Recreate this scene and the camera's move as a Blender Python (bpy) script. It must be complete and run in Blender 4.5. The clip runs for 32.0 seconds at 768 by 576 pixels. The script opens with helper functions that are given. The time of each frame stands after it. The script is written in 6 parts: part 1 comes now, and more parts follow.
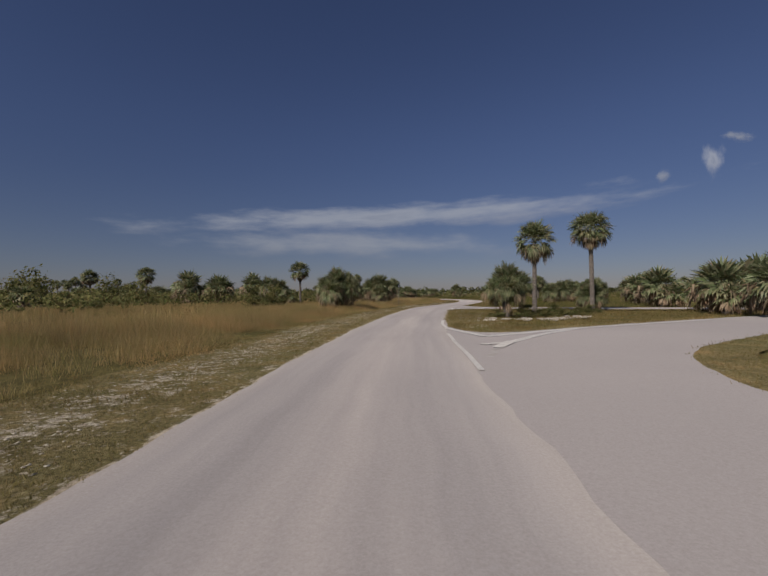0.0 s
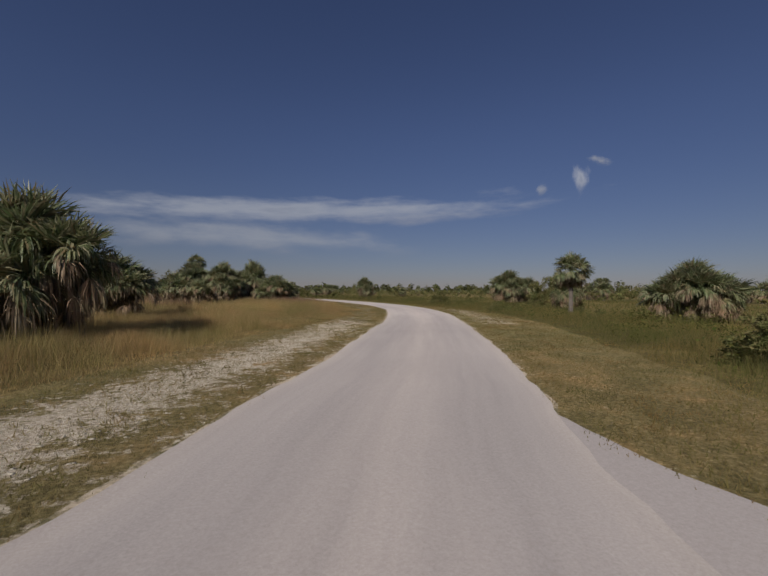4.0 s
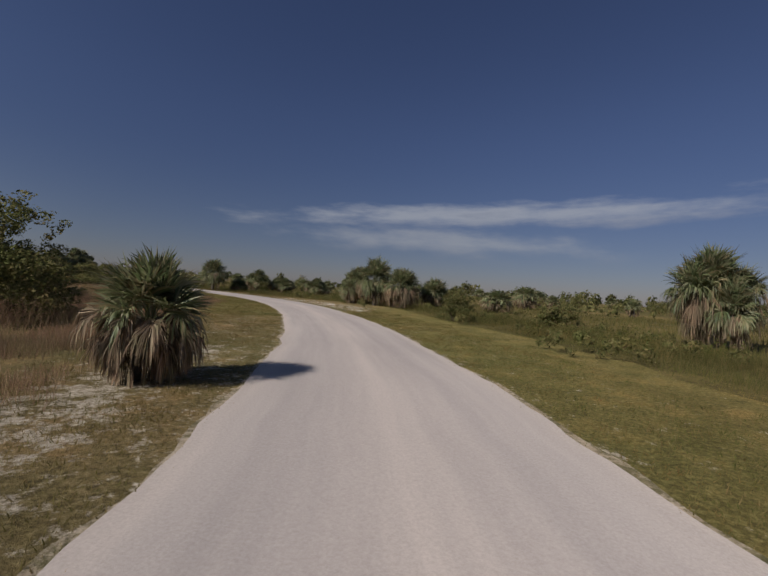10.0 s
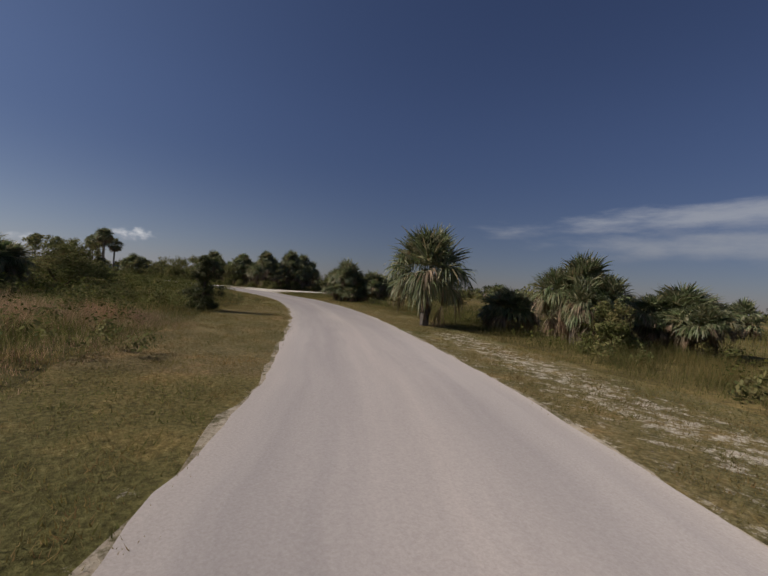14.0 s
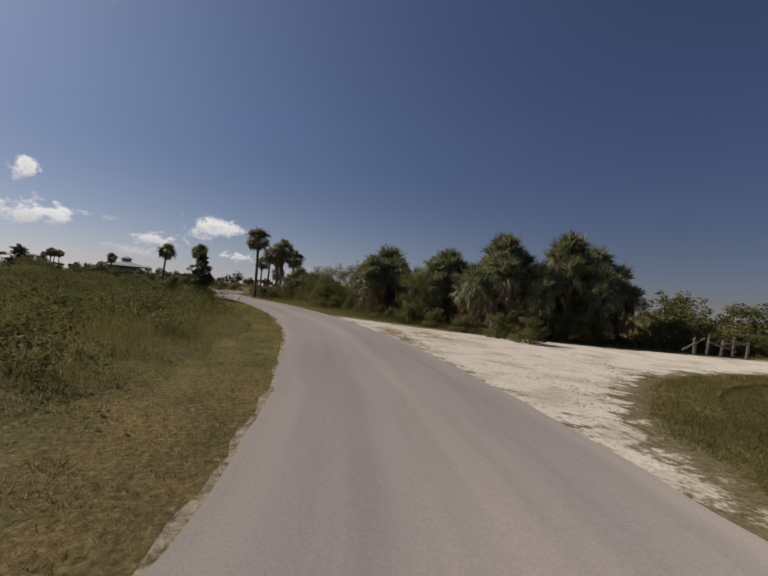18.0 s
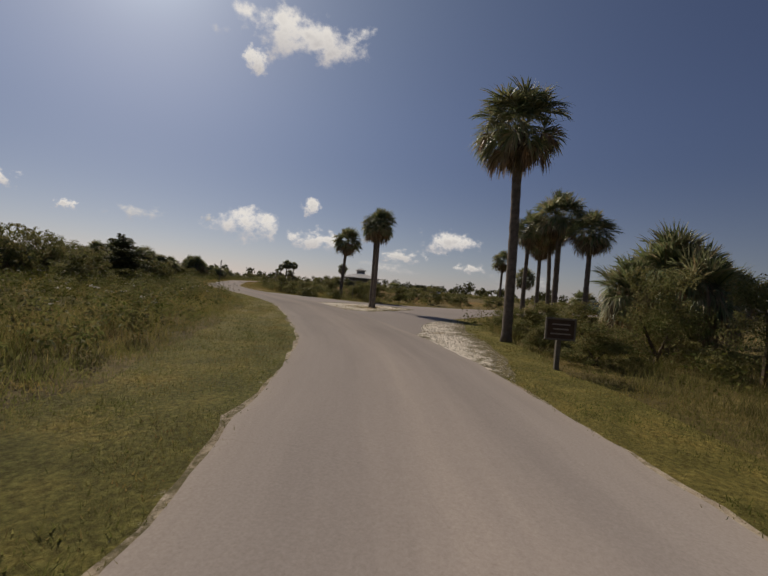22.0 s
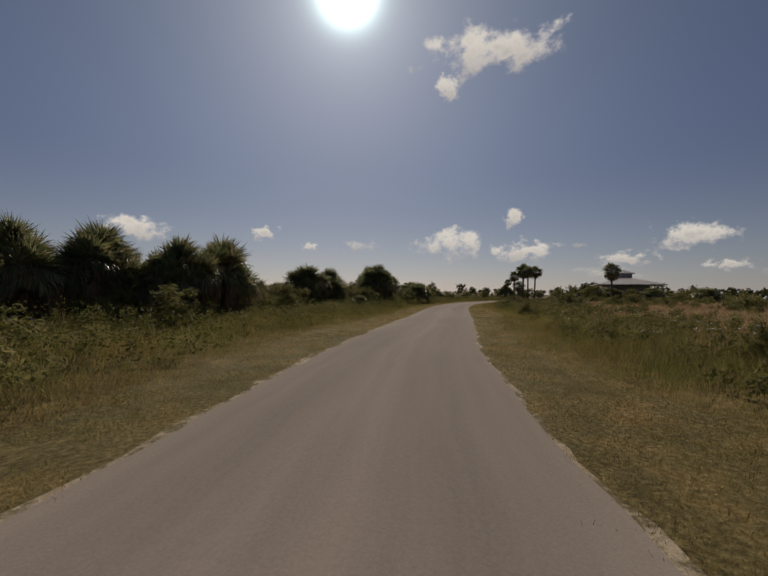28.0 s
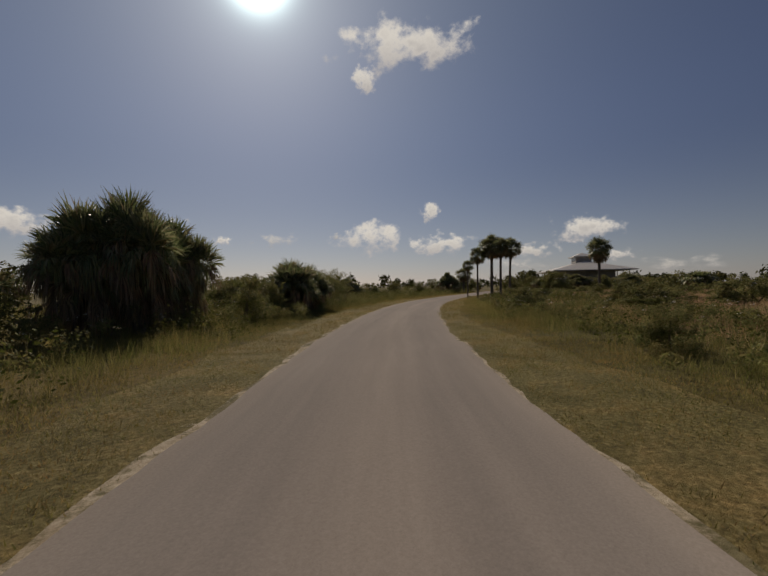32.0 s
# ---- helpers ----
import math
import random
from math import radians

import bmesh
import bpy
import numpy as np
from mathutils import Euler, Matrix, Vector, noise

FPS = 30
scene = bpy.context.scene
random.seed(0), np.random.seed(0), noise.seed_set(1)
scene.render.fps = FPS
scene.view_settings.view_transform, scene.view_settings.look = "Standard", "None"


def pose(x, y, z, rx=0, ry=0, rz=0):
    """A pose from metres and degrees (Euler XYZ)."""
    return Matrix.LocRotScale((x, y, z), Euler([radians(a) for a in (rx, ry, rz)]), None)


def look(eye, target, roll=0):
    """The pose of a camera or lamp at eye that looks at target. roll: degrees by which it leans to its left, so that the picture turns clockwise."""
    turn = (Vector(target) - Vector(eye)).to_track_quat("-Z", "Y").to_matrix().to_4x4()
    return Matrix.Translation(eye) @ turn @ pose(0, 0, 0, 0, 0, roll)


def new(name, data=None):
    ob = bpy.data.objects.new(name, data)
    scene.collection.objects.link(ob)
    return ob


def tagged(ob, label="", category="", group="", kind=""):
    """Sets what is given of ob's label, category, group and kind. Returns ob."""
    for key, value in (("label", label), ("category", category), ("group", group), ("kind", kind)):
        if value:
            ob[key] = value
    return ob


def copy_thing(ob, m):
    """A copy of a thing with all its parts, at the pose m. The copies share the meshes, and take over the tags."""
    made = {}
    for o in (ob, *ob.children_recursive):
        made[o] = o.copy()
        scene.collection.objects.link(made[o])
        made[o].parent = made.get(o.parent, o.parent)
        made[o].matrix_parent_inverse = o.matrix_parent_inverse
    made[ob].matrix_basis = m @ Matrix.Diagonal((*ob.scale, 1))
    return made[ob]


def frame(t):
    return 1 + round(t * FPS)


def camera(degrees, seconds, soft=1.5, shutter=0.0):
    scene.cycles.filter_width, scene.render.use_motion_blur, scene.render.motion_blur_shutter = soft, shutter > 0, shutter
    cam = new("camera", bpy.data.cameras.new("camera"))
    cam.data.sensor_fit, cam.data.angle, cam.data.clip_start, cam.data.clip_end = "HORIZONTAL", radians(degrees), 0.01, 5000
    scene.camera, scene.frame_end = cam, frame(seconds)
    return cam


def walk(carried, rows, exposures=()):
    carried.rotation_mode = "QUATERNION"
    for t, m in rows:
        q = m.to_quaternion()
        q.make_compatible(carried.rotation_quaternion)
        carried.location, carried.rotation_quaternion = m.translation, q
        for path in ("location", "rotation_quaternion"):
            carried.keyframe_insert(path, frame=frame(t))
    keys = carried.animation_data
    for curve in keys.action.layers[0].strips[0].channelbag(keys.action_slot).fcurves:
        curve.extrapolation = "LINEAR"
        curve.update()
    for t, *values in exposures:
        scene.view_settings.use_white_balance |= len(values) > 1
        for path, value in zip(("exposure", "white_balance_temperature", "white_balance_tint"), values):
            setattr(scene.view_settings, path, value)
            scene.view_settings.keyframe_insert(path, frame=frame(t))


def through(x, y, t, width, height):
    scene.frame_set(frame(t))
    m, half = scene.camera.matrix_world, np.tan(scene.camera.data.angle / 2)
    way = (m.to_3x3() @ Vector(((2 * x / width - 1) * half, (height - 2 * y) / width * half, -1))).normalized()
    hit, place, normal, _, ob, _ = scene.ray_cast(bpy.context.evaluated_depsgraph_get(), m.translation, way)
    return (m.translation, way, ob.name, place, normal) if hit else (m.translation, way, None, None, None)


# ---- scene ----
from mathutils import geometry

cam = camera(85.37, 32.0, soft=1.6)
PATH = [  # seconds, x, y, heading, pitch, roll
    (0.0, 0.00, 0.00, 0.00, 0.81, 0.64),
    (0.5, 0.24, 5.48, -1.01, 0.76, 0.69),
    (1.0, 0.63, 10.85, -1.97, 0.48, 0.98),
    (1.5, 1.10, 15.98, -3.29, 0.51, 1.09),
    (2.0, 1.74, 20.91, -4.69, 0.73, 1.08),
    (2.5, 2.46, 25.75, -5.98, 0.75, 1.05),
    (3.0, 3.27, 30.45, -7.46, 0.62, 0.71),
    (3.5, 4.27, 34.90, -9.00, 0.44, -0.08),
    (4.0, 5.40, 39.49, -13.61, 0.41, -0.48),
    (4.5, 6.88, 44.07, -16.93, 0.45, -0.98),
    (5.0, 8.52, 48.65, -17.01, 0.44, -1.50),
    (5.5, 10.07, 53.29, -14.81, 0.39, -2.05),
    (6.0, 11.42, 58.01, -14.31, 0.30, -2.65),
    (6.5, 12.52, 62.59, -12.43, 0.17, -3.46),
    (7.0, 13.33, 67.04, -9.88, 0.20, -4.11),
    (7.5, 13.73, 71.67, -6.66, 0.27, -4.14),
    (8.0, 13.67, 76.56, -3.21, 0.22, -3.70),
    (8.5, 13.27, 81.51, 0.36, 0.32, -3.66),
    (9.0, 12.66, 86.28, 4.02, 0.38, -3.74),
    (9.5, 11.97, 90.77, 7.98, 0.50, -3.40),
    (10.0, 10.89, 95.06, 12.60, 0.28, -3.65),
    (10.5, 9.49, 99.81, 17.20, 0.36, -3.93),
    (11.0, 7.63, 104.73, 21.65, 0.31, -4.60),
    (11.5, 5.43, 109.49, 26.27, 0.29, -4.78),
    (12.0, 2.94, 113.87, 31.04, 0.22, -4.82),
    (12.5, 0.18, 117.92, 35.58, 0.30, -5.00),
    (13.0, -2.97, 121.55, 39.84, 0.16, -5.03),
    (13.5, -6.28, 124.71, 43.72, 0.17, -4.85),
    (14.0, -9.59, 127.52, 47.29, -0.06, -4.43),
    (14.5, -13.00, 130.12, 50.67, 0.05, -4.77),
    (15.0, -16.54, 132.78, 54.60, 0.35, -4.93),
    (15.5, -20.33, 135.26, 58.33, 0.59, -5.15),
    (16.0, -24.35, 137.53, 61.93, 0.81, -5.47),
    (16.5, -28.60, 139.61, 65.34, 1.01, -5.89),
    (17.0, -33.20, 141.30, 69.63, 1.11, -5.83),
    (17.5, -37.94, 142.51, 73.73, 1.14, -5.57),
    (18.0, -42.47, 143.43, 77.56, 1.13, -5.17),
    (18.5, -46.96, 143.98, 81.35, 0.97, -5.20),
    (19.0, -51.45, 144.25, 85.39, 1.03, -5.88),
    (19.5, -55.90, 144.14, 89.26, 0.71, -5.94),
    (20.0, -60.26, 143.69, 92.76, 0.51, -5.57),
    (20.5, -64.54, 143.07, 96.72, 0.38, -5.58),
    (21.0, -68.71, 142.26, 100.70, 0.18, -5.70),
    (21.5, -72.72, 141.22, 104.65, 0.03, -5.46),
    (22.0, -76.59, 140.00, 108.65, -0.13, -4.78),
    (22.5, -80.46, 138.57, 112.81, -0.09, -4.06),
    (23.0, -84.23, 136.74, 116.89, 0.04, -3.82),
    (23.5, -87.69, 134.76, 120.79, 0.27, -3.15),
    (24.0, -90.86, 132.50, 124.33, 0.43, -2.48),
    (24.5, -93.90, 130.27, 127.98, 0.69, -2.64),
    (25.0, -96.65, 128.00, 131.37, 0.79, -2.80),
    (25.5, -99.18, 125.67, 134.02, 1.06, -2.55),
    (26.0, -101.70, 122.98, 136.98, 1.01, -2.07),
    (26.5, -104.24, 120.13, 138.11, 0.90, -1.64),
    (27.0, -106.84, 117.17, 137.95, 0.80, -1.23),
    (27.5, -109.55, 114.14, 137.17, 0.68, -0.85),
    (28.0, -112.57, 111.18, 136.52, 0.71, -0.55),
    (28.5, -115.84, 108.36, 135.13, 0.82, -0.17),
    (29.0, -119.16, 105.67, 133.45, 0.77, -0.19),
    (29.5, -122.48, 103.10, 131.73, 0.49, -0.26),
    (30.0, -125.81, 100.62, 129.95, 0.49, 0.16),
    (30.5, -129.01, 98.19, 128.49, 0.39, 0.60),
    (31.0, -132.14, 95.85, 127.49, 0.22, 0.64),
    (31.5, -135.23, 93.55, 126.59, 0.08, 0.76),
    (32.0, -138.21, 91.25, 125.75, -0.14, 0.96),
]

EYE = 1.3
walk(cam, [(t, pose(x, y, EYE, 90 + p, 0, yaw) @ pose(0, 0, 0, 0, 0, -r)) for t, x, y, yaw, p, r in PATH],
     exposures=[(0.0, -0.25, 6300, 13), (14.0, -0.2, 6400, 12), (19.0, -0.1, 6800, 12), (21.5, -0.15, 7100, 12), (24.0, -0.45, 7400, 12), (32.0, -0.45, 7500, 11.5)])

# ---- daylight ----
SUN_AZ, SUN_EL = 142.0, 36.0      # heading counter-clockwise from +y, height, degrees
a, e = radians(SUN_AZ), radians(SUN_EL)
SUN_DIR = Vector((-math.sin(a) * math.cos(e), math.cos(a) * math.cos(e), math.sin(e)))
sun = new("sun", bpy.data.lights.new("sun", "SUN"))
sun.data.energy, sun.data.angle, sun.data.color = 4.7, radians(0.53), (1.0, 0.94, 0.86)
sun.matrix_world = look(SUN_DIR * 100, (0, 0, 0))

world = bpy.data.worlds.new("sky")
scene.world = world
world.use_nodes = True
wn, wl = world.node_tree.nodes, world.node_tree.links
wn.clear()
sky = wn.new("ShaderNodeTexSky")
sky.sky_type, sky.sun_disc = "NISHITA", False
sky.sun_elevation, sky.sun_rotation = e, -a
sky.air_density, sky.dust_density, sky.ozone_density = 1.0, 0.35, 3.0
bg = wn.new("ShaderNodeBackground")
bg.inputs["Strength"].default_value = 0.043
wo = wn.new("ShaderNodeOutputWorld")
tint = wn.new("ShaderNodeMix")
tint.data_type, tint.blend_type = "RGBA", "MULTIPLY"
tint.inputs[0].default_value = 1.0
tint.inputs[7].default_value = (1.0, 0.93, 1.13, 1)
wl.new(sky.outputs[0], tint.inputs[6])
low = wn.new("ShaderNodeMapRange")       # the clear air is deep blue down to the horizon
low.inputs["From Min"].default_value, low.inputs["From Max"].default_value = 0.0, 0.4
low.inputs["To Min"].default_value, low.inputs["To Max"].default_value = 0.72, 1.0
low.interpolation_type = "SMOOTHSTEP"
deep = wn.new("ShaderNodeVectorMath")
deep.operation = "SCALE"
wl.new(tint.outputs[2], deep.inputs[0])
wl.new(low.outputs[0], deep.inputs["Scale"])
wl.new(deep.outputs[0], bg.inputs["Color"])
# bright ring of sky round the sun
tc = wn.new("ShaderNodeTexCoord")
dot = wn.new("ShaderNodeVectorMath")
dot.operation = "DOT_PRODUCT"
dot.inputs[1].default_value = SUN_DIR
wl.new(tc.outputs["Generated"], dot.inputs[0])
total = None
for power, gain in ((2, 0.03), (5, 0.075), (14, 0.09), (60, 0.15), (250, 0.4), (1000, 5.0)):
    clampn = wn.new("ShaderNodeMath")
    clampn.operation = "MAXIMUM"
    clampn.inputs[1].default_value = 0.0
    wl.new(dot.outputs["Value"], clampn.inputs[0])
    pw = wn.new("ShaderNodeMath")
    pw.operation = "POWER"
    pw.inputs[1].default_value = power
    wl.new(clampn.outputs[0], pw.inputs[0])
    ml = wn.new("ShaderNodeMath")
    ml.operation = "MULTIPLY"
    ml.inputs[1].default_value = gain
    wl.new(pw.outputs[0], ml.inputs[0])
    if total is None:
        total = ml
    else:
        ad = wn.new("ShaderNodeMath")
        ad.operation = "ADD"
        wl.new(total.outputs[0], ad.inputs[0])
        wl.new(ml.outputs[0], ad.inputs[1])
        total = ad
bg2 = wn.new("ShaderNodeBackground")
bg2.inputs["Color"].default_value = (0.66, 0.92, 1.0, 1)
wl.new(total.outputs[0], bg2.inputs["Strength"])
addsh = wn.new("ShaderNodeAddShader")
wl.new(bg.outputs[0], addsh.inputs[0])
wl.new(bg2.outputs[0], addsh.inputs[1])
# pale haze low over the horizon
sepz = wn.new("ShaderNodeSeparateXYZ")
wl.new(tc.outputs["Generated"], sepz.inputs[0])
wl.new(sepz.outputs["Z"], low.inputs["Value"])
hz = wn.new("ShaderNodeMapRange")
hz.inputs["From Min"].default_value, hz.inputs["From Max"].default_value = 0.0, 0.30
hz.inputs["To Min"].default_value, hz.inputs["To Max"].default_value = 1.0, 0.0
wl.new(sepz.outputs["Z"], hz.inputs["Value"])
hp = wn.new("ShaderNodeMath")
hp.operation = "POWER"
hp.inputs[1].default_value = 2.0
wl.new(hz.outputs[0], hp.inputs[0])
hm = wn.new("ShaderNodeMath")
hm.operation = "MULTIPLY"
wl.new(hp.outputs[0], hm.inputs[0])
hd = wn.new("ShaderNodeMapRange")       # the haze is brighter towards the sun
hd.inputs["From Min"].default_value, hd.inputs["From Max"].default_value = 0.0, 0.85
hd.inputs["To Min"].default_value, hd.inputs["To Max"].default_value = 0.05, 0.30
wl.new(dot.outputs["Value"], hd.inputs["Value"])
wl.new(hd.outputs[0], hm.inputs[1])
bg3 = wn.new("ShaderNodeBackground")
bg3.inputs["Color"].default_value = (0.70, 0.83, 1.0, 1)
wl.new(hm.outputs[0], bg3.inputs["Strength"])
addsh2 = wn.new("ShaderNodeAddShader")
wl.new(addsh.outputs[0], addsh2.inputs[0])
wl.new(bg3.outputs[0], addsh2.inputs[1])
wl.new(addsh2.outputs[0], wo.inputs["Surface"])


# ---- materials ----
def nodes_of(name, rough=0.9, spec=0.2):
    m = bpy.data.materials.new(name)
    m.use_nodes = True
    nt = m.node_tree
    b = nt.nodes["Principled BSDF"]
    b.inputs["Roughness"].default_value = rough
    b.inputs["Specular IOR Level"].default_value = spec
    b.inputs["Diffuse Roughness"].default_value = 0.3 if rough > 0.85 else 0.0
    return m, nt, b


def tex_noise(nt, scale, detail=4.0, source="Object", rough=0.6, stretch=None):
    co = nt.nodes.new("ShaderNodeTexCoord")
    n = nt.nodes.new("ShaderNodeTexNoise")
    n.inputs["Scale"].default_value, n.inputs["Detail"].default_value, n.inputs["Roughness"].default_value = scale, detail, rough
    if stretch:
        mp = nt.nodes.new("ShaderNodeMapping")
        mp.inputs["Scale"].default_value = stretch
        nt.links.new(co.outputs[source], mp.inputs["Vector"])
        nt.links.new(mp.outputs[0], n.inputs["Vector"])
    else:
        nt.links.new(co.outputs[source], n.inputs["Vector"])
    return n


def ramp(nt, socket, stops):
    r = nt.nodes.new("ShaderNodeValToRGB")
    r.color_ramp.elements.remove(r.color_ramp.elements[1])
    for i, (pos, col) in enumerate(stops):
        el = r.color_ramp.elements[0] if i == 0 else r.color_ramp.elements.new(pos)
        el.position, el.color = pos, (*col, 1)
    nt.links.new(socket, r.inputs[0])
    return r


def mixed(nt, fac, c1, c2, mode="MIX"):
    m = nt.nodes.new("ShaderNodeMix")
    m.data_type, m.blend_type = "RGBA", mode
    for sock, val in ((m.inputs[0], fac), (m.inputs[6], c1), (m.inputs[7], c2)):
        if isinstance(val, (float, int)):
            sock.default_value = val
        elif isinstance(val, tuple):
            sock.default_value = (*val, 1)
        else:
            nt.links.new(val, sock)
    return m.outputs[2]


def bump(nt, b, socket, strength=0.4, dist=0.02):
    bp = nt.nodes.new("ShaderNodeBump")
    bp.inputs["Strength"].default_value, bp.inputs["Distance"].default_value = strength, dist
    nt.links.new(socket, bp.inputs["Height"])
    nt.links.new(bp.outputs[0], b.inputs["Normal"])


def leaf_mat(name, cols, patch=0.15, rough=0.55, through=0.25, spec=0.25):
    """Leaves or blades: colour varies by piece and by patch of ground; some light comes through."""
    m, nt, b = nodes_of(name, rough, spec)
    g = nt.nodes.new("ShaderNodeNewGeometry")
    cols = [(r_ * 1.06, g_, b_ * 0.86) for r_, g_, b_ in cols]
    r1 = ramp(nt, g.outputs["Random Per Island"], [(i / max(1, len(cols) - 1), c) for i, c in enumerate(cols)])
    n = tex_noise(nt, patch, 3.0)
    dark = ramp(nt, n.outputs[0], [(0.3, (0.62, 0.62, 0.6)), (0.7, (1.25, 1.2, 1.1))])
    col = mixed(nt, 0.8, r1.outputs[0], dark.outputs[0], "MULTIPLY")
    n2 = tex_noise(nt, patch * 3.3, 4.0)
    hue = ramp(nt, n2.outputs[0], [(0.36, (0.84, 0.96, 0.80)), (0.5, (1.0, 1.0, 1.0)), (0.64, (1.2, 1.04, 1.0))])
    col = mixed(nt, 0.9, col, hue.outputs[0], "MULTIPLY")
    nt.links.new(col, b.inputs["Base Color"])
    tr = nt.nodes.new("ShaderNodeBsdfTranslucent")
    nt.links.new(col, tr.inputs["Color"])
    ms = nt.nodes.new("ShaderNodeMixShader")
    ms.inputs[0].default_value = through
    out = nt.nodes["Material Output"]
    nt.links.new(b.outputs[0], ms.inputs[1])
    nt.links.new(tr.outputs[0], ms.inputs[2])
    nt.links.new(ms.outputs[0], out.inputs["Surface"])
    return m


def plain_mat(name, col, rough=0.7, metal=0.0, var=0.15, scale=3.0, spec=0.3, bumpy=0.0):
    m, nt, b = nodes_of(name, rough, spec)
    b.inputs["Metallic"].default_value = metal
    n = tex_noise(nt, scale, 6.0)
    r = ramp(nt, n.outputs[0], [(0.25, tuple(c * (1 - var) for c in col)), (0.75, tuple(min(1, c * (1 + var)) for c in col))])
    nt.links.new(r.outputs[0], b.inputs["Base Color"])
    if bumpy:
        bump(nt, b, n.outputs[0], bumpy)
    return m


def ground_mat():
    m, nt, b = nodes_of("field ground", 0.95, 0.1)
    big, mid, fine = tex_noise(nt, 0.035, 4), tex_noise(nt, 0.5, 5), tex_noise(nt, 9, 6)
    c1 = ramp(nt, big.outputs[0], [(0.35, (0.10, 0.098, 0.042)), (0.5, (0.15, 0.125, 0.06)), (0.68, (0.23, 0.18, 0.095))])
    c2 = ramp(nt, mid.outputs[0], [(0.35, (0.62, 0.62, 0.46)), (0.65, (1.25, 1.15, 0.92))])
    c3 = ramp(nt, fine.outputs[0], [(0.3, (0.5, 0.5, 0.48)), (0.7, (1.35, 1.3, 1.25))])
    col = mixed(nt, 1.0, mixed(nt, 1.0, c1.outputs[0], c2.outputs[0], "MULTIPLY"), c3.outputs[0], "MULTIPLY")
    nt.links.new(col, b.inputs["Base Color"])
    bump(nt, b, fine.outputs[0], 0.8, 0.08)
    return m


def verge_mat():
    """Mown grass over pale shell rock: bare chips show through in patches, most of all beside the road."""
    m, nt, b = nodes_of("mown verge", 0.95, 0.1)
    big, mid, fine = tex_noise(nt, 0.12, 3), tex_noise(nt, 3.6, 7, rough=0.8), tex_noise(nt, 16, 7, rough=0.78)
    grass = ramp(nt, fine.outputs[0], [(0.32, (0.075, 0.06, 0.03)), (0.5, (0.20, 0.162, 0.082)), (0.66, (0.36, 0.295, 0.17))])
    tone = ramp(nt, big.outputs[0], [(0.35, (0.86, 0.90, 0.66)), (0.65, (1.14, 1.0, 0.82))])
    g = mixed(nt, 0.8, grass.outputs[0], tone.outputs[0], "MULTIPLY")
    lu = nt.nodes.new("ShaderNodeAttribute")
    lu.attribute_name = "lush"
    green = mixed(nt, 1.0, g, (0.84, 0.93, 0.58), "MULTIPLY")
    g = mixed(nt, lu.outputs["Fac"], g, green)
    patchy = tex_noise(nt, 1.1, 5, rough=0.7)
    worn = ramp(nt, patchy.outputs[0], [(0.38, (0.62, 0.66, 0.6)), (0.52, (1.0, 1.0, 1.0)), (0.66, (1.5, 1.3, 1.25))])
    g = mixed(nt, 0.75, g, worn.outputs[0], "MULTIPLY")
    rock = ramp(nt, fine.outputs[0], [(0.35, (0.24, 0.19, 0.13)), (0.48, (0.47, 0.395, 0.29)), (0.62, (0.72, 0.635, 0.50))])
    sa = nt.nodes.new("ShaderNodeAttribute")
    sa.attribute_name = "sandy"
    white = ramp(nt, fine.outputs[0], [(0.32, (0.42, 0.36, 0.28)), (0.5, (0.74, 0.67, 0.56)), (0.64, (0.86, 0.80, 0.70))])
    pale = mixed(nt, sa.outputs["Fac"], rock.outputs[0], white.outputs[0])
    at = nt.nodes.new("ShaderNodeAttribute")
    at.attribute_name = "bare"
    sm = nt.nodes.new("ShaderNodeMath")
    sm.operation = "ADD"
    nt.links.new(mid.outputs[0], sm.inputs[0])
    nt.links.new(at.outputs["Fac"], sm.inputs[1])
    mask = ramp(nt, sm.outputs[0], [(0.62, (0, 0, 0)), (0.70, (1, 1, 1))])
    nt.links.new(mixed(nt, mask.outputs[0], g, pale), b.inputs["Base Color"])
    bump(nt, b, fine.outputs[0], 0.9, 0.05)
    return m


